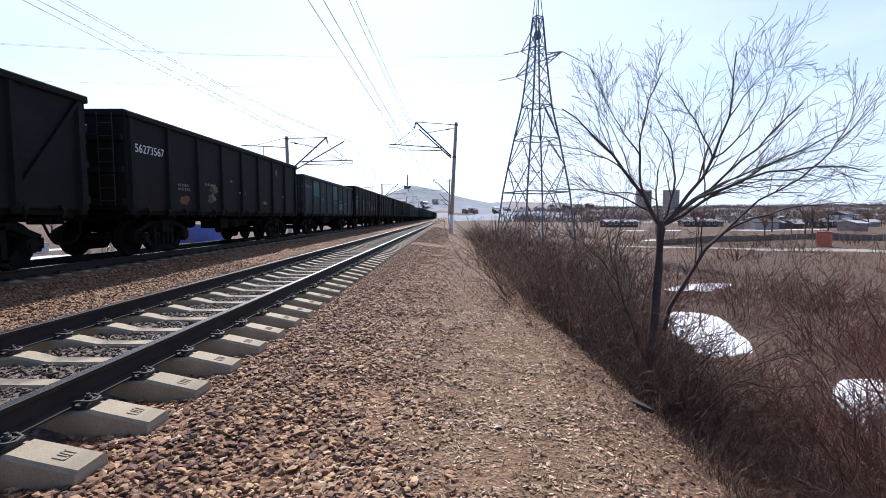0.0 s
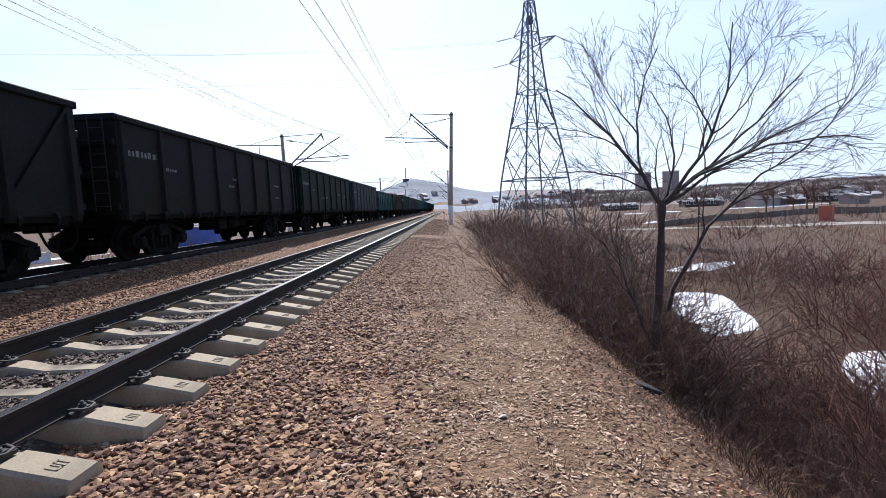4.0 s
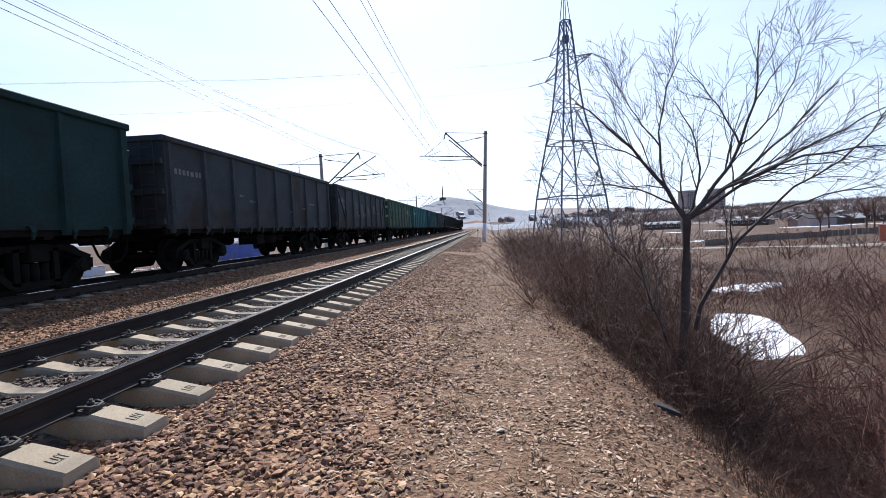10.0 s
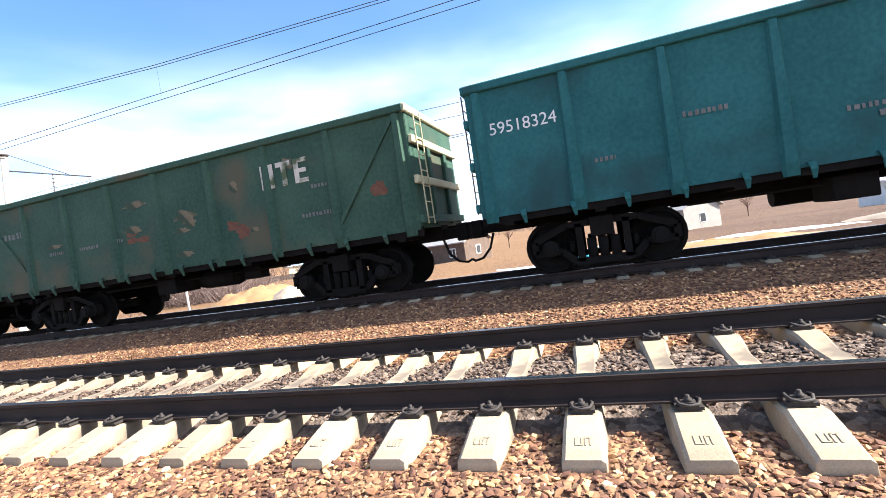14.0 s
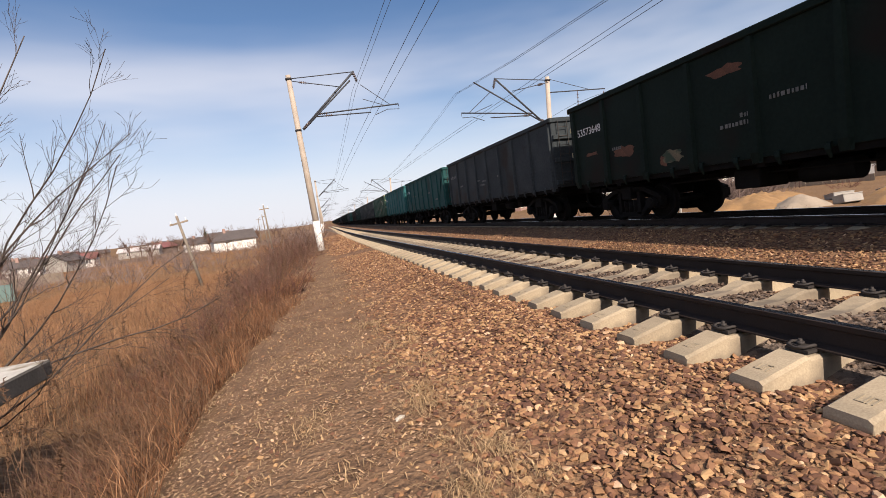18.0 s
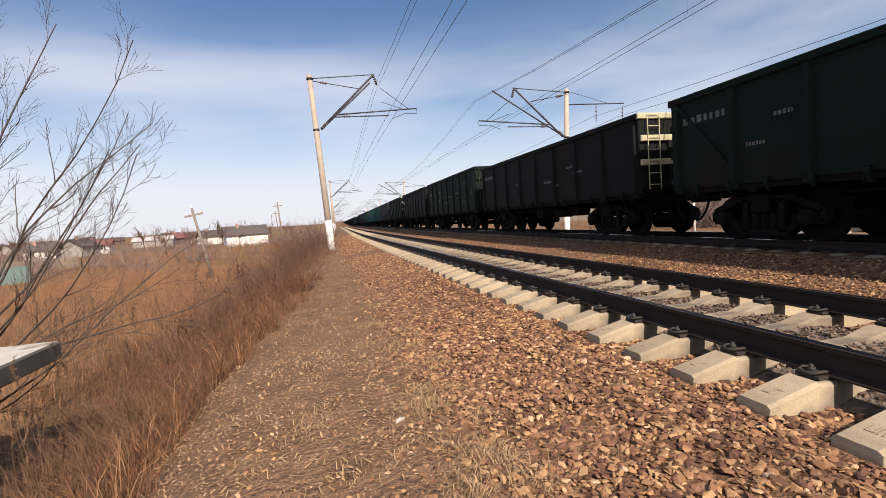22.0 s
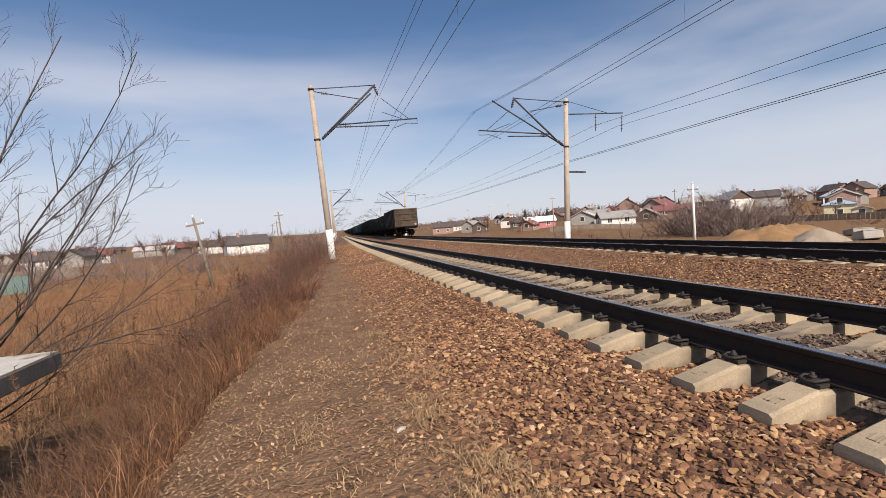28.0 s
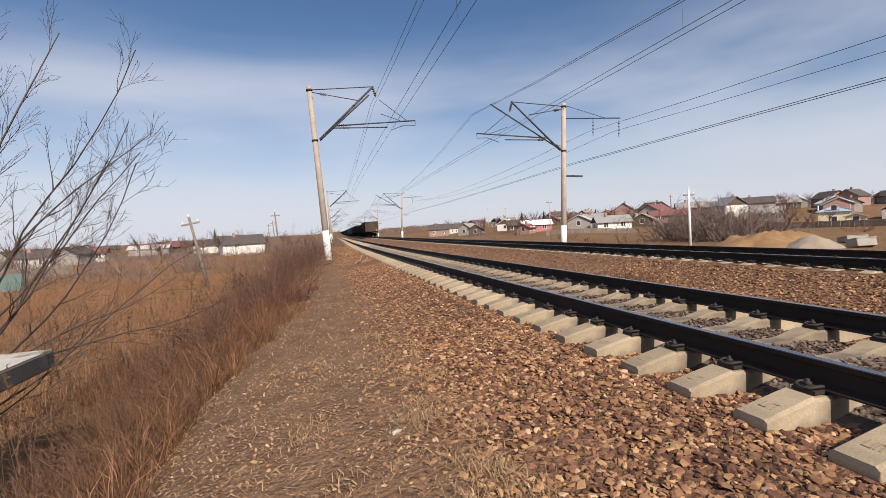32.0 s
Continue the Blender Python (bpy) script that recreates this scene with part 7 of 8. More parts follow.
for k in range(16):
    y = -q.uniform(120, 290)
    house(-y * q.uniform(0.14, 0.62), y, q.uniform(6, 10), q.uniform(5, 7), q.uniform(2.2, 2.8), q.uniform(1.4, 2.4), q.uniform(0, 90), q.choice(("wall_wood", "wall_grey", "far_wall", "wall_wood", "wall_white")), q.choice(("roof_dark", "roof_dark", "roof_red", "roof_dark")), "small far cottage beyond the low field", False, 1, True, 0)
# towards +y: sheds and low buildings by the wet meadow
house(56.0, 52.0, 8.0, 4, 1.6, 0.4, 40, "wall_brick", "far_roof", "low open shed with a pale sheet roof", False, 1, False, 0)
t = thing("garden_shed", pose(46.5, 52.9, ground_z(46.5, 52.9), 0, 0, 40), label="small bright orange-red shed", category="shed")
part("wall", boxb(-0.6, 0.6, -0.6, 0.6, -0.3, 1.7, 0.03), M["wall_orange"], t)
part("roof", boxb(-0.7, 0.7, -0.7, 0.7, 1.7, 1.78, 0.02), M["roof_red"], t)
house(61.6, 159.5, 11.0, 5.4, 1.8, 0.7, 5, "wall_wood", "roof_grey", "long low building with a grey roof", False, 1, False, 5)
house(90.2, 162.8, 11.0, 5.4, 1.8, 0.6, -5, "wall_wood", "roof_dark", "long low warehouse with a dark roof", False, 1, False, 5)
house(123.2, 148.5, 14.0, 5.0, 1.9, 0.6, 10, "wall_wood", "roof_dark", "long dark timber warehouse building", False, 1, False, 5)
house(165.0, 192.5, 10.0, 7.2, 3.8, 1.4, 30, "wall_white", "roof_grey", "pale industrial hall with grey roof", False, 1, False, 4)
house(187.0, 165.0, 8.0, 6.0, 3.0, 1.7, 10, "wall_grey", "roof_dark", "grey hall with a dark roof", False, 1, False, 4)
house(107.8, 104.5, 5.0, 3.6, 1.6, 0.9, 20, "wall_wood", "roof_grey", "weathered timber house by the meadow", False, 1, True, 3)
house(85.8, 79.2, 5.0, 3.6, 1.4, 0.7, -15, "wall_wood", "roof_dark", "low grey house across the meadow", False, 1, True, 3)
q = random.Random(77)
for k in range(34):
    x = q.uniform(85, 190)
    y = x * q.uniform(0.75, 1.9)
    house(x, y, q.uniform(3.5, 7), q.uniform(3, 5), q.uniform(1.5, 2.2), q.uniform(0.4, 1.1), q.uniform(0, 90), q.choice(("far_wall", "wall_wood", "wall_wood", "wall_brick")), q.choice(("roof_dark", "far_roof", "roof_grey", "roof_dark")), "low weathered garden house across the meadow", False, 1, False, 0)
# seen under the wagons
house(-60.0, 34.0, 14, 6, 2.6, 1.2, 10, "wall_white", "roof_white", "low white sheds beyond the second track", False, 1, False, 4)
house(-72.0, 10.0, 10, 7, 3.0, 2.0, 40, "wall_grey", "roof_grey", "grey house beyond the second track")
house(-66.0, -22.0, 9, 7, 3.0, 2.0, 70, "wall_wood", "roof_grey", "timber house beyond the waste ground")
house(-85.0, 62.0, 11, 8, 3.2, 2.2, 20, "wall_white", "roof_grey", "white house beyond the second track")


def tower_block(x, y, turn, label):
    z = ground_z(x, y)
    t = thing("tower_block", pose(x, y, z, 0, 0, turn) @ Matrix.Diagonal((0.95, 0.95, 0.62, 1)), label=label, category="apartment block", group="tower blocks")
    part("wall", boxb(-6, 6, -6, 6, -1, 31, 0.1), M["far_wall"], t)
    part("roof", boxb(-6.3, 6.3, -6.3, 6.3, 31, 31.8, 0.1), M["roof_grey"], t)
    me = mesh_of("window", boxb(-0.9, 0.9, -0.06, 0.06, 0, 1.5, 0.02), M["window"])
    for f in range(10):
        for k in range(4):
            part("window", me, None, t, m=pose(-4.2 + k * 2.8, -6.02, 1.4 + f * 2.85))
    return t


tower_block(240.0, 500, 25, "tall pale apartment block far across the valley")
tower_block(213.0, 505, 25, "tall pale apartment block beside another far off")

# ---- fences, posts, road, mounds, snow ----
def fence(x0, y0, x1, y1, h, material, label, n=24):
    L = math.hypot(x1 - x0, y1 - y0)
    t = thing("fence", pose(x0, y0, 0, 0, 0, math.degrees(math.atan2(y1 - y0, x1 - x0))), label=label, category="fence", kind="structure")
    m = t.matrix_world
    me = mesh_of("board", boxb(0, L / n * 0.94, -0.02, 0.02, -0.3, h, 0.004), material)
    for k in range(n):
        p = m @ Vector((k * L / n, 0, 0))
        part("board", me, None, t, m=pose(k * L / n, 0, ground_z(p.x, p.y) + random.uniform(-0.04, 0.04)))
    return t


fence(30.0, 58.0, 52.0, 70.0, 0.8, M["fence_wood"], "low weathered board fence across the meadow", 36)
fence(52.0, 70.0, 84.0, 66.0, 0.9, M["fence_wood"], "long old board fence before garden houses", 44)
fence(31.0, -53.0, 38.0, -47.0, 1.6, M["fence_green"], "teal sheet-metal fence in the low field", 16)
fence(38.0, -47.0, 44.0, -52.0, 1.6, M["fence_blue"], "blue-grey sheet-metal fence", 14)
fence(38.0, -78.0, 58.0, -72.0, 1.5, M["fence_wood"], "old board fence before the cottages", 40)
fence(-50.5, -107.0, -68.0, -95.0, 1.2, M["fence_wood"], "weathered board fence before the farmhouses", 44)
fence(-102.0, -93.0, -107.0, -69.0, 1.5, M["fence_wood"], "dark board fence by the cream house", 30)
fence(-100.0, -108.0, -84.0, -98.0, 1.5, M["fence_wood"], "old board fence on the village edge", 50)


def utility_pole(x, y, h, lean_x, lean_y, material, label, cross=True):
    t = thing("utility_pole", pose(x, y, ground_z(x, y), lean_x, lean_y, 0), label=label, category="pole", group="utility poles")
    part("post", tube(bmesh.new(), (0, 0, -0.6), (0, 0, h), 0.12, 0.085, n=10), material, t)
    if cross:
        part("crossarm", boxb(-0.6, 0.6, -0.05, 0.05, h - 0.55, h - 0.43, 0.01), M["fence_wood"], t)
        for q in (-0.5, 0.5):
            part("insulator", tube(bmesh.new(), (q, 0, h - 0.43), (q, 0, h - 0.24), 0.05, 0.03, n=8), M["white"], t)
        part("insulator", tube(bmesh.new(), (0, 0, h), (0, 0, h + 0.2), 0.05, 0.03, n=8), M["white"], t)
    return t


M["old_wood"] = mat("grey_old_wood", (0.130, 0.104, 0.081), (0.234, 0.195, 0.156), 0.9, 2.0, 40.0, bump=0.3)
utility_pole(11.64, -37.0, 5.3, 0, 10, M["old_wood"], "grey wooden utility pole leaning in the grass")
utility_pole(9.2, -68.0, 7.0, 0, 3, M["old_wood"], "old wooden utility pole by the scrub")
utility_pole(13.0, -105.0, 7.2, 0, 3, M["old_wood"], "wooden utility pole far down the field")
utility_pole(19.0, -150.0, 8.0, 0, -2, M["old_wood"], "distant wooden utility pole")
utility_pole(-29.3, -36.7, 5.6, 0, 0, M["white"], "pale concrete post with a short crossarm on waste ground")
utility_pole(-43.6, -91.2, 8.0, 0, 0, M["pole"], "concrete utility pole at the village edge")
utility_pole(-58.0, -150.0, 9.0, 0, 1, M["pole"], "concrete utility pole along the village road")
utility_pole(-66.0, -190.0, 10.0, 0, -1, M["pole"], "distant concrete utility pole")
utility_pole(-70.0, -236.0, 10.0, 0, -1, M["pole"], "far concrete utility pole")
utility_pole(-75.0, -92.0, 9.0, 0, 1, M["old_wood"], "wooden utility pole among village houses")
utility_pole(-27.0, 20.0, 1.6, 0, 4, M["white"], "short pale marker post beyond the second track", False)
utility_pole(-24.0, 2.0, 1.4, 0, -3, M["white"], "short pale marker post on waste ground", False)
# line-side marker on the embankment
t = thing("marker_post", pose(2.75, 46.5, ground_z(2.75, 46.5)), label="short pale line-side marker post", category="post")
part("post", tube(bmesh.new(), (0, 0, -0.2), (0, 0, 1.0), 0.06, n=8), M["white"], t)
part("cap", tube(bmesh.new(), (0, 0, 1.0), (0, 0, 1.12), 0.08, n=8), M["iron"], t)

M["sand"] = mat("ochre_soil", (0.19, 0.105, 0.045), (0.33, 0.19, 0.08), 0.95, 0.8, 8.0, bump=0.6, dist=0.06)
M["gravel"] = mat("grey_gravel_heap", (0.20, 0.16, 0.12), (0.36, 0.29, 0.22), 0.95, 1.0, 12.0, bump=0.6, dist=0.06)
M["snow"] = mat("old_snow", (0.72, 0.73, 0.76), (0.86, 0.87, 0.89), 0.8, 1.2, 14.0, bump=0.3, dist=0.03)
M["asphalt"] = mat("dusty_road", (0.24, 0.205, 0.17), (0.36, 0.31, 0.26), 0.95, 0.6, 10.0, bump=0.3, dist=0.02)


def blob(name, x, y, rx, ry, h, turn, material, label, category, seed, kind=""):
    """A low irregular heap or patch that follows the ground."""
    n, rings = 36, 9
    c, s = math.cos(radians(turn)), math.sin(radians(turn))
    verts, faces = [], []
    for j in range(rings + 1):
        f = j / rings
        for i in range(n):
            a = 2 * math.pi * i / n
            k = f * (1 + 0.28 * noise.noise((math.cos(a) * 1.5 + seed, math.sin(a) * 1.5, seed * 2.1)) + 0.12 * noise.noise((math.cos(a) * 5, math.sin(a) * 5 + seed, 7)))
            u, v = rx * k * math.cos(a), ry * k * math.sin(a)
            px, py = x + u * c - v * s, y + u * s + v * c
            top = h * (1 - f * f) ** (1.0 if h > 0.3 else 0.5) * (1 + 0.5 * noise.noise((px * 0.6, py * 0.6, seed)) + (0.35 * noise.noise((px * 1.7, py * 1.7, seed + 3)) if h > 0.3 else 0))
            verts.append((px, py, ground_z(px, py) + (top if j < rings else -0.08)))
    for j in range(rings):
        for i in range(n):
            faces.append((j * n + i, j * n + (i + 1) % n, (j + 1) * n + (i + 1) % n, (j + 1) * n + i))
    me = bpy.data.meshes.new(name)
    me.from_pydata(verts, [], faces)
    me.polygons.foreach_set("use_smooth", [True] * len(faces))
    me.materials.append(material)
    return tagged(new(name, me), label, category, kind=kind)


blob("soil_mound", -34, -34, 6.5, 3.6, 1.05, 40, M["sand"], "mound of ochre soil on waste ground", "mound", 1)
blob("soil_mound", -41, -38, 8, 4, 0.9, 30, M["sand"], "long heap of ochre soil", "mound", 2)
blob("gravel_mound", -33, -28.5, 2.6, 2.0, 0.8, 20, M["gravel"], "grey heap of loose gravel", "mound", 3)
blob("soil_mound", -40, -25, 5, 3, 1.1, 10, M["sand"], "heap of ochre soil and rubble", "mound", 4)
blob("soil_mound", -27, -16, 6, 3, 0.7, 70, M["sand"], "low heap of sandy soil behind the track", "mound", 5)
blob("soil_mound", -30, 6, 8, 3, 0.6, 80, M["sand"], "flat sandy bank behind the track", "mound", 6)
blob("gravel_mound", -36, 26, 9, 4, 0.8, 60, M["gravel"], "grey gravel bank behind the track", "mound", 7)
for k, (x, y, rx, ry, turn) in enumerate(((11.2, 13.2, 3.4, 1.05, 72), (11.5, 7.5, 1.9, 0.8, 50), (15.6, 21.6, 2.6, 0.8, 30), (10.1, 5.6, 1.3, 0.6, 60), (55, 118, 12, 2.2, 20), (88, 122, 14, 2.0, 5), (36, 70, 6, 1.0, 30), (-30, 34, 7, 1.4, 70), (-38, 12, 6, 1.2, 80), (-27, 52, 8, 1.5, 75), (-33, -6, 4, 1.0, 60), (-24, 44, 5, 1.0, 70), (-42, 44, 10, 2.0, 60), (-48, 2, 5, 1.2, 80))):
    blob("snow_patch", x, y, rx, ry, 0.07, turn, M["snow"], "old snow and ice lying in the wet hollow" if k < 4 else "thin patch of old snow on the ground", "snow", 20 + k)
for k in range(26):
    r = random.Random(300 + k)
    a, q = r.uniform(0, 2 * math.pi), math.sqrt(r.random())
    x, y = -55 + 175 * q * math.cos(a), 740 + 150 * q * math.sin(a)
    if y < 770:
        blob("snow_patch", x, y, r.uniform(4, 9), r.uniform(2, 4), 0.3, r.uniform(-30, 30), M["snow"], "patch of snow on the far hillside", "snow", 60 + k)
# distance haze is put into both land colours, over thin snow and woods
M["hill"] = mat("hazy_snowy_hillside", (0.12, 0.13, 0.155), (0.23, 0.25, 0.285), 0.95, 0.02, 0.25, bump=0)
M["woods_floor"] = mat("hazy_wooded_land", (0.11, 0.085, 0.075), (0.22, 0.18, 0.165), 0.95, 0.015, 0.2, bump=0)
tagged(sheet("hill", list(range(60, 760, 14)), list(range(215, 900, 14)), lambda x, y: ground_z(x, y) + 0.9 * smooth(215, 260, y) * smooth(60, 90, x) - 0.4 + 0.8 * noise.noise((x * 0.03, y * 0.03, 7)), M["woods_floor"]), "far land greyed by painted haze under leafless woods", "hill", kind="structure")
tagged(sheet("hill", list(range(-420, 100, 14)), list(range(300, 1130, 14)), lambda x, y: ground_z(x, y) + 2.5 * smooth(300, 400, y) - 0.5 + 1.5 * smooth(300, 400, y) * noise.noise((x * 0.02, y * 0.02, 5)), M["hill"]), "far snow-dusted hillside with leafless woods, haze in its colour", "hill", kind="structure")
for k in range(34):
    r = random.Random(700 + k)
    x, y = r.uniform(-190, 230), r.uniform(600, 690)
    house(x, y, r.uniform(7, 11), r.uniform(6, 8), r.uniform(4.5, 6), r.uniform(1.5, 2.5), r.uniform(0, 90), r.choice(("wall_white", "wall_grey", "wall_wood", "wall_brick")), r.choice(("roof_white", "roof_grey", "roof_dark", "roof_red")), "small far house on the hillside village", False, 1, False, 0)
t = thing("hill_mast", pose(-62, 752, ground_z(-62, 752)), label="dark mast and hut on the hilltop", category="mast")
part("mast", tube(bmesh.new(), (0, 0, 0), (0, 0, 22), 0.9, 0.5, n=8), M["steelwork"], t)
part("hut", boxb(-5, 5, -4, 4, -1, 4, 0.2), M["wall_wood"], t)

bm = bmesh.new()
prev = None
for k in range(30):
    f = k / 29
    x, y = 22 + 66 * f, 55 - 34 * f + 5 * math.sin(f * 3)
    ring = [bm.verts.new((x + q * 0.4, y + q * 1.5, ground_z(x + q * 0.4, y + q * 1.5) + 0.06)) for q in (-1, 1)]
    if prev:
        bm.faces.new((prev[0], ring[0], ring[1], prev[1]))
    prev = ring
tagged(part("road", bm, M["asphalt"]), "dusty pale track across the meadow", "road", kind="structure")

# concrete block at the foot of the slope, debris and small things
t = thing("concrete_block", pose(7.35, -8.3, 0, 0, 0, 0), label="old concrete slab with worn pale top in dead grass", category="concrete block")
# dark slab colour stands in for shade on its front face
part("slab", boxb(0, 2.6, 0, 3.0, -0.66, -0.42, 0.02), mat("shaded_side_concrete", (0.05, 0.045, 0.04), (0.12, 0.11, 0.10), 0.9, 3.0, 30.0, bump=0.3), t)
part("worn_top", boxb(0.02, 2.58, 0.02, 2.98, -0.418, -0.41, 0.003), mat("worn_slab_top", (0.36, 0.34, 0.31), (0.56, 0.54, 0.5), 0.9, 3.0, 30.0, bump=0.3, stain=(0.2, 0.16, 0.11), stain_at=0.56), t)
part("footing", boxb(0.7, 2.0, 0.6, 2.4, -2.9, -0.67, 0.02), M["wall_wood"], t)
t = thing("drain_lid", pose(5.2, 3.65, ground_z(5.2, 3.65) + 0.02, 0, 24, 10), label="small dark flat plate on the slope edge", category="plate")
part("lid", boxb(-0.16, 0.16, -0.1, 0.1, -0.02, 0.02, 0.006), M["iron"], t)
M["blue_car"] = mat("blue_sheet", (0.045, 0.075, 0.28), (0.08, 0.12, 0.38), 0.5, 1.0, 10.0, bump=0.1)
M["cyan"] = mat("turquoise_sheet", (0.03, 0.42, 0.48), (0.06, 0.55, 0.6), 0.5, 1.0, 10.0, bump=0.1)
for x, y, w, d, h, mm, lab in ((-30, 60, 7, 3, 2.3, "blue_car", "blue sheet-covered container beyond the track"), (-33, -2, 1.2, 0.8, 0.8, "cyan", "turquoise barrel-sized crate on waste ground"), (-31.4, 18.9, 1.4, 1.2, 1.5, "wall_brick", "brown brick box beyond the track"),
                               (-41, -31, 1.8, 1.1, 0.25, "wall_grey", "pale broken slab leaning on rubble"), (-36, -27, 1.6, 1.0, 0.4, "wall_grey", "broken grey concrete slab lying on rubble"), (-44, -29, 1.5, 0.9, 0.35, "wall_grey", "grey concrete rubble block"), (-34, 40, 2.0, 1.2, 0.9, "roof_white", "white crate beyond the track")):
    t = thing("crate" if h > 0.7 else "slab", pose(x, y, ground_z(x, y) + (0.25 if h < 0.7 else 0), 0 if h > 0.7 else 12, 0, 25 + x), label=lab, category="container" if h > 2 else "crate" if h > 0.7 else "concrete slab")
    part("box" if h > 0.7 else "plate", boxb(-w / 2, w / 2, -d / 2, d / 2, -0.2, h, 0.03), M[mm], t)
    part("rim", boxb(-w / 2 - 0.03, w / 2 + 0.03, -d / 2 - 0.03, d / 2 + 0.03, h, h + 0.06, 0.01), M["wall_grey"], t)

# ---- distant bare trees ----
def far_tree_mesh(seed, h):
    r = random.Random(seed)
    bm = bmesh.new()
    path_tube(bm, [Vector((0, 0, -0.3)), Vector((0.05, 0, h * 0.25)), Vector((0, 0.1, h * 0.45))], [h * 0.02, h * 0.016, h * 0.012], 6)
    for k in range(13):
        a = r.uniform(0, 2 * math.pi)
        f = r.uniform(0.2, 0.45)
        p = limb_points(r, (0, 0, h * f), (math.cos(a) * 0.6, math.sin(a) * 0.6, 0.9), h * r.uniform(0.35, 0.55), 4, 0.1, 0.04)
        path_tube(bm, p, [h * 0.008, h * 0.006, h * 0.0045, h * 0.003, h * 0.002], 3)
        for _ in range(7):
            i = r.randint(1, 3)
            d = (p[i + 1] - p[i]).normalized() + Vector((r.gauss(0, 0.5), r.gauss(0, 0.5), r.gauss(0.1, 0.3)))
            q = limb_points(r, p[i], d, h * r.uniform(0.1, 0.2), 2, 0.12, 0.03)
            path_tube(bm, q, [h * 0.003, h * 0.0022, h * 0.0014], 3)
    return mesh_of("crown", bm, M["brown_twig"])


FAR_TREES = [far_tree_mesh(80 + k, 7.0) for k in range(4)]


def far_tree(x, y, k, s, label="bare brown tree among the houses"):
    t = thing("bare_tree", pose(x, y, ground_z(x, y), 0, 0, 40 * k + x) @ Matrix.Diagonal((s, s, s, 1)), label=label, category="tree", group="distant bare trees")
    part("crown", FAR_TREES[k % 4], None, t)
    return t


r = random.Random(9)
for k in range(80):
    far_tree(r.uniform(-240, -72), r.uniform(-320, -62), k, r.uniform(0.7, 1.35))
for k in range(46):
    a, d = r.uniform(0.28, 0.95), r.uniform(125, 230)
    far_tree(-d * math.sin(a), -d * math.cos(a), k, r.uniform(0.6, 1.15))
for k in range(70):
    far_tree(r.uniform(14, 130), r.uniform(-260, -95), k, r.uniform(0.7, 1.2))
for k in range(75):
    far_tree(r.uniform(34, 260), r.uniform(70, 330), k, r.uniform(0.7, 1.3), "bare brown tree across the meadow")
for k in range(20):
    far_tree(r.uniform(-120, -45), r.uniform(-30, 130), k, r.uniform(0.7, 1.2), "bare brown tree beyond the second track")
M["fir"] = mat("dark_fir", (0.012, 0.03, 0.016), (0.035, 0.06, 0.03), 0.9, 2.0, 20.0, bump=0)
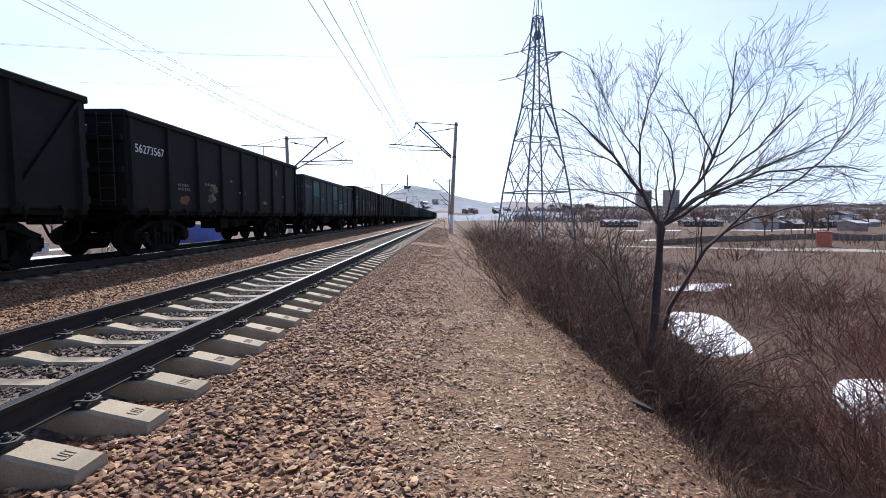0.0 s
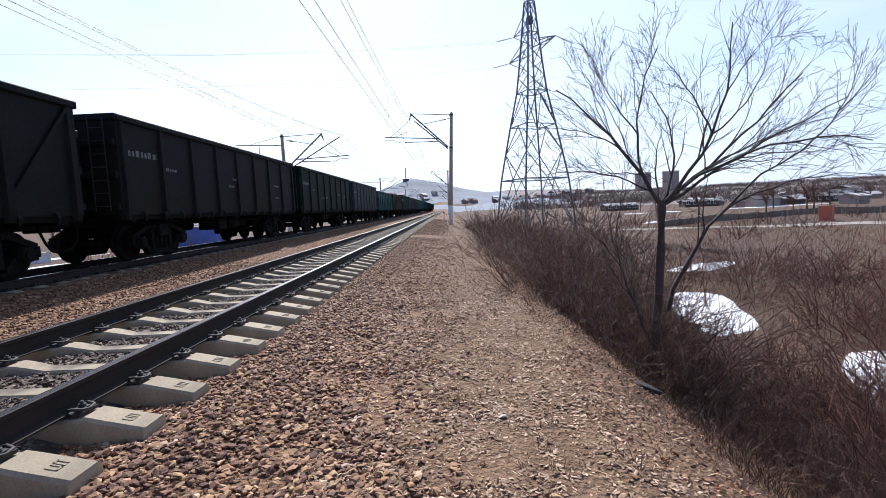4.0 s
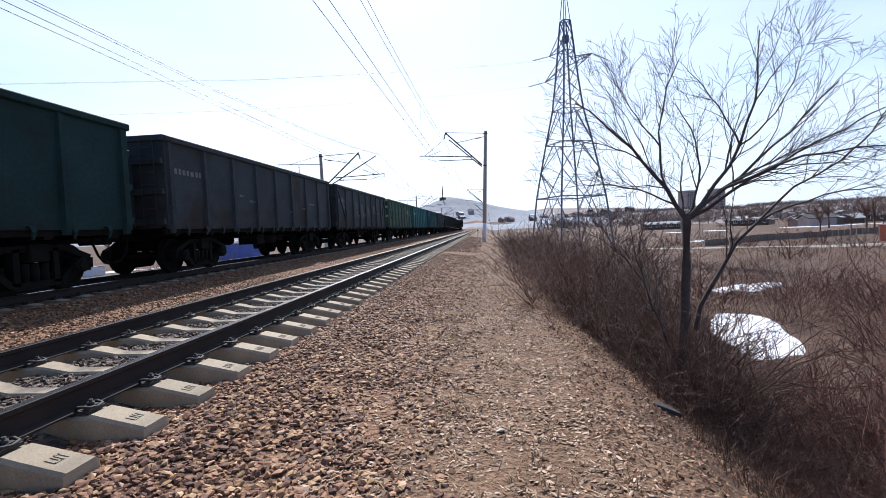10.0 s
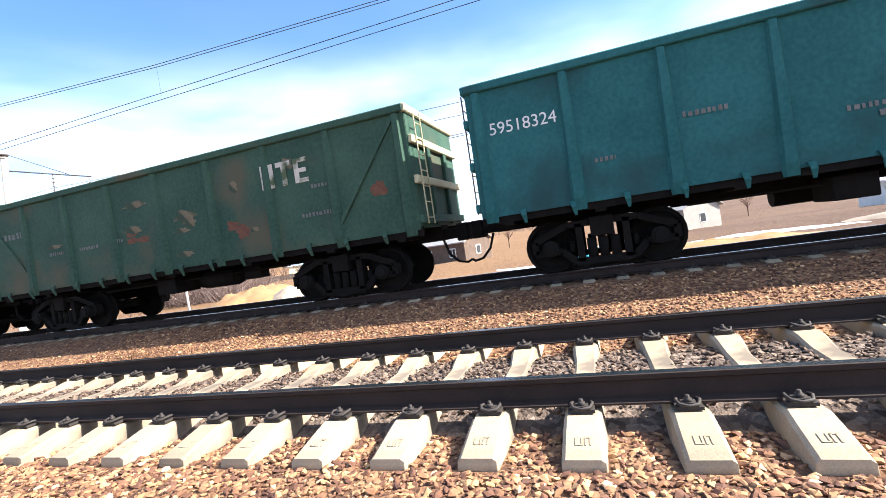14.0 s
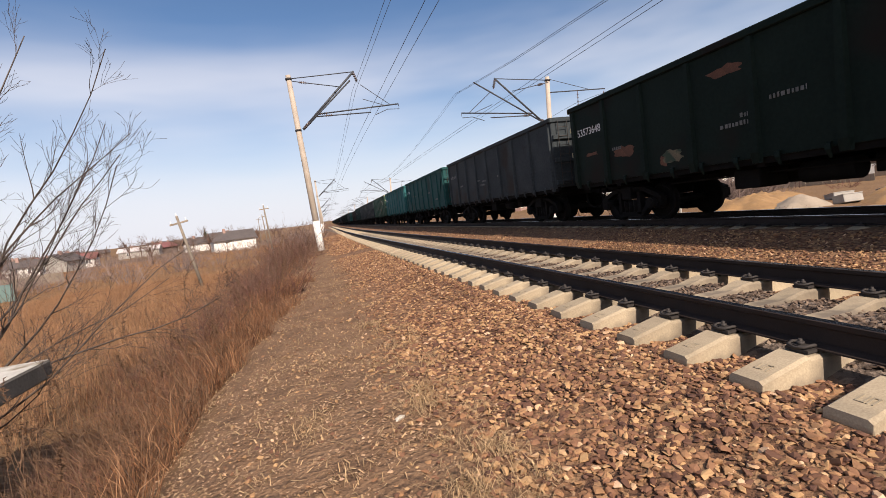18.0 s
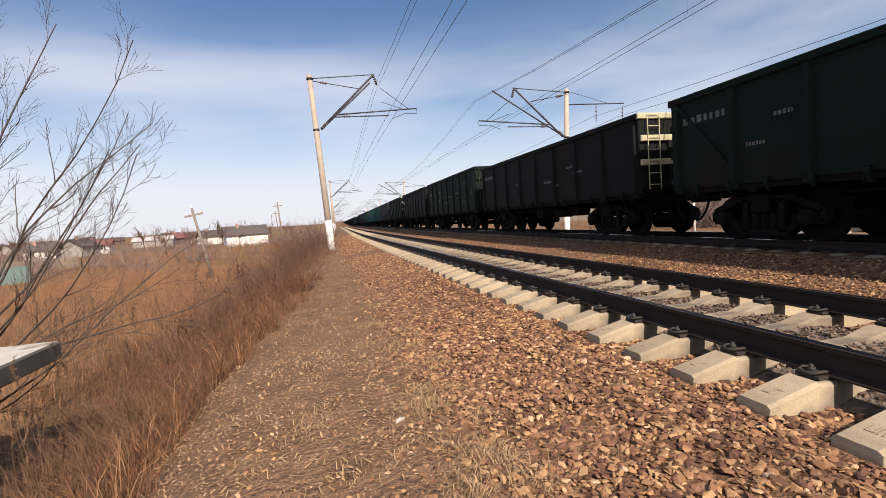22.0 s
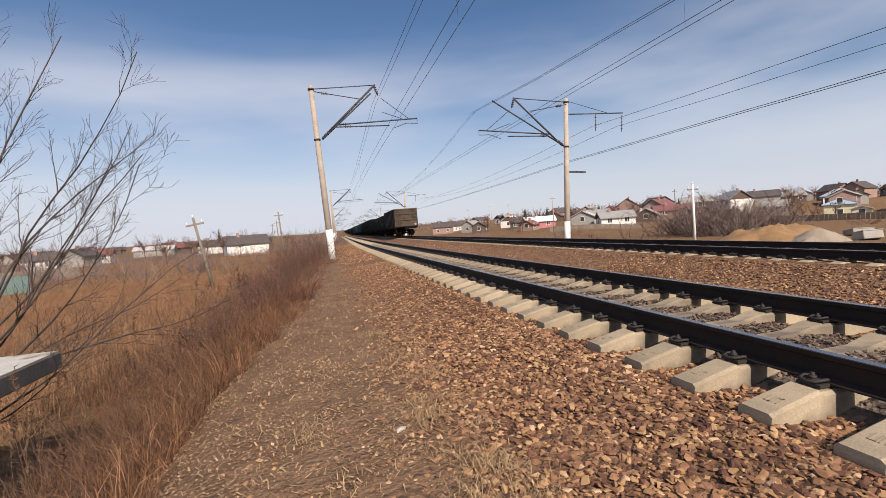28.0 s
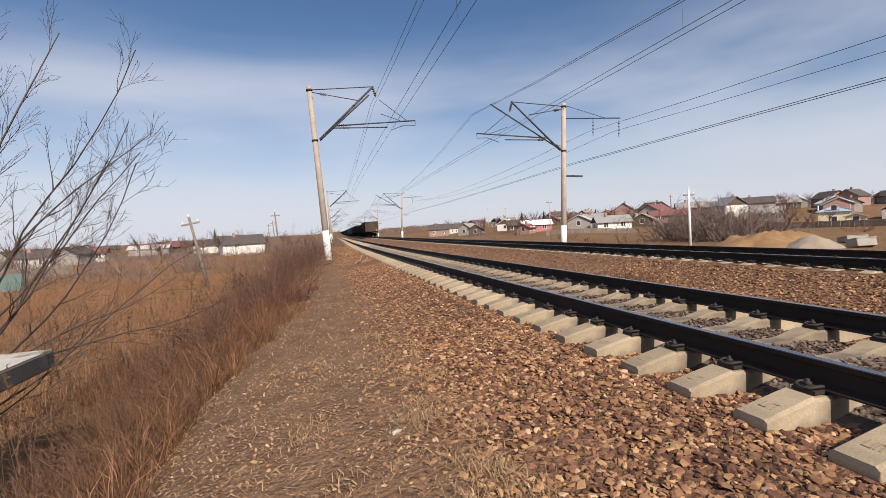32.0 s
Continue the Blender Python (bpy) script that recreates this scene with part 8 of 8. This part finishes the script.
for x, y, h in ((-58.0, -137.4, 6.6), (-72.0, -150.0, 6.0), (41.0, -186.0, 8.0), (-86, -140, 5.5)):
    t = thing("fir_tree", pose(x, y, ground_z(x, y)), label="dark green fir tree in the village", category="tree")
    part("trunk", tube(bmesh.new(), (0, 0, -0.3), (0, 0, h * 0.9), 0.16, 0.04, n=7), M["bark"], t)
    bm = bmesh.new()
    q = random.Random(int(h * 10))
    for k in range(300):
        f = q.random() ** 0.8
        a = q.uniform(0, 2 * math.pi)
        rad = (1 - f) * h * 0.24 * q.uniform(0.7, 1.1) + 0.1
        z = h * (0.1 + 0.9 * f)
        b0 = Vector((0, 0, z + 0.2))
        tip = Vector((rad * math.cos(a), rad * math.sin(a), z - rad * 0.25))
        w = Vector((-math.sin(a), math.cos(a), 0)) * rad * 0.28
        m_ = b0.lerp(tip, 0.6)
        vs = [bm.verts.new(v) for v in (b0, m_ + w, tip, m_ - w - Vector((0, 0, 0.12)))]
        bm.faces.new(vs)
    part("crown", bm, M["fir"], t)
far_woods = []
for k in range(520):
    q = random.Random(2000 + k)
    a = q.uniform(0, 2 * math.pi)
    R = q.uniform(330, 900)
    x, y = R * math.cos(a), R * math.sin(a)
    if abs(x) > 30 and not (abs(x + 40) < 120 and y > 0):
        far_woods.append(pose(x, y, ground_z(x, y) - 0.5, 0, 0, q.uniform(0, 360)) @ Matrix.Diagonal((1.5, 1.5, q.uniform(0.5, 1.0), 1)))


def wood_clump():
    bm = bmesh.new()
    q = random.Random(4)
    for k in range(48):
        x, y = q.gauss(0, 5), q.gauss(0, 5)
        bar(bm, (x, y, 0), (x + q.gauss(0, 1.2), y + q.gauss(0, 1.2), q.uniform(1.5, 4.5)), 0.08)
    return bm


for k in range(420):
    q = random.Random(5000 + k)
    a, R = q.uniform(0.5, 1.42), q.uniform(260, 640)
    x, y = R * math.cos(a), R * math.sin(a)
    far_woods.append(pose(x, y, ground_z(x, y) - 0.5, 0, 0, q.uniform(0, 360)) @ Matrix.Diagonal((1.4, 1.4, q.uniform(0.5, 1.1), 1)))
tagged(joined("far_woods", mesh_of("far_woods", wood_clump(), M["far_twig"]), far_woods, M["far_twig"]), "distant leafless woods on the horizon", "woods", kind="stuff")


def motions():
    """The train rolls towards -y, its wheels turning."""
    for i, w in TRAIN:
        rows = []
        for t in range(0, 33):
            y = lead_y(t) + 13.92 * i + HL
            rows.append((float(t), line_m(y, T2)))
        walk(w, rows)
    first = None
    for i, w in TRAIN:
        sets = [c for c in w.children if c.name.split(".")[0] == "wheelset"]
        if first is None:
            first = sets
            for c in sets:
                at = c.matrix_basis.translation.copy()
                walk(c, [(k / 30, Matrix.Translation(at) @ Matrix.Rotation((lead_y(0) - lead_y(k / 30)) / 0.475, 4, "X")) for k in range(0, 961)])
        else:
            for c, f in zip(sets, first):
                c.rotation_mode = "QUATERNION"
                keys = c.animation_data_create()
                keys.action = f.animation_data.action
                keys.action_slot = f.animation_data.action_slot


motions()
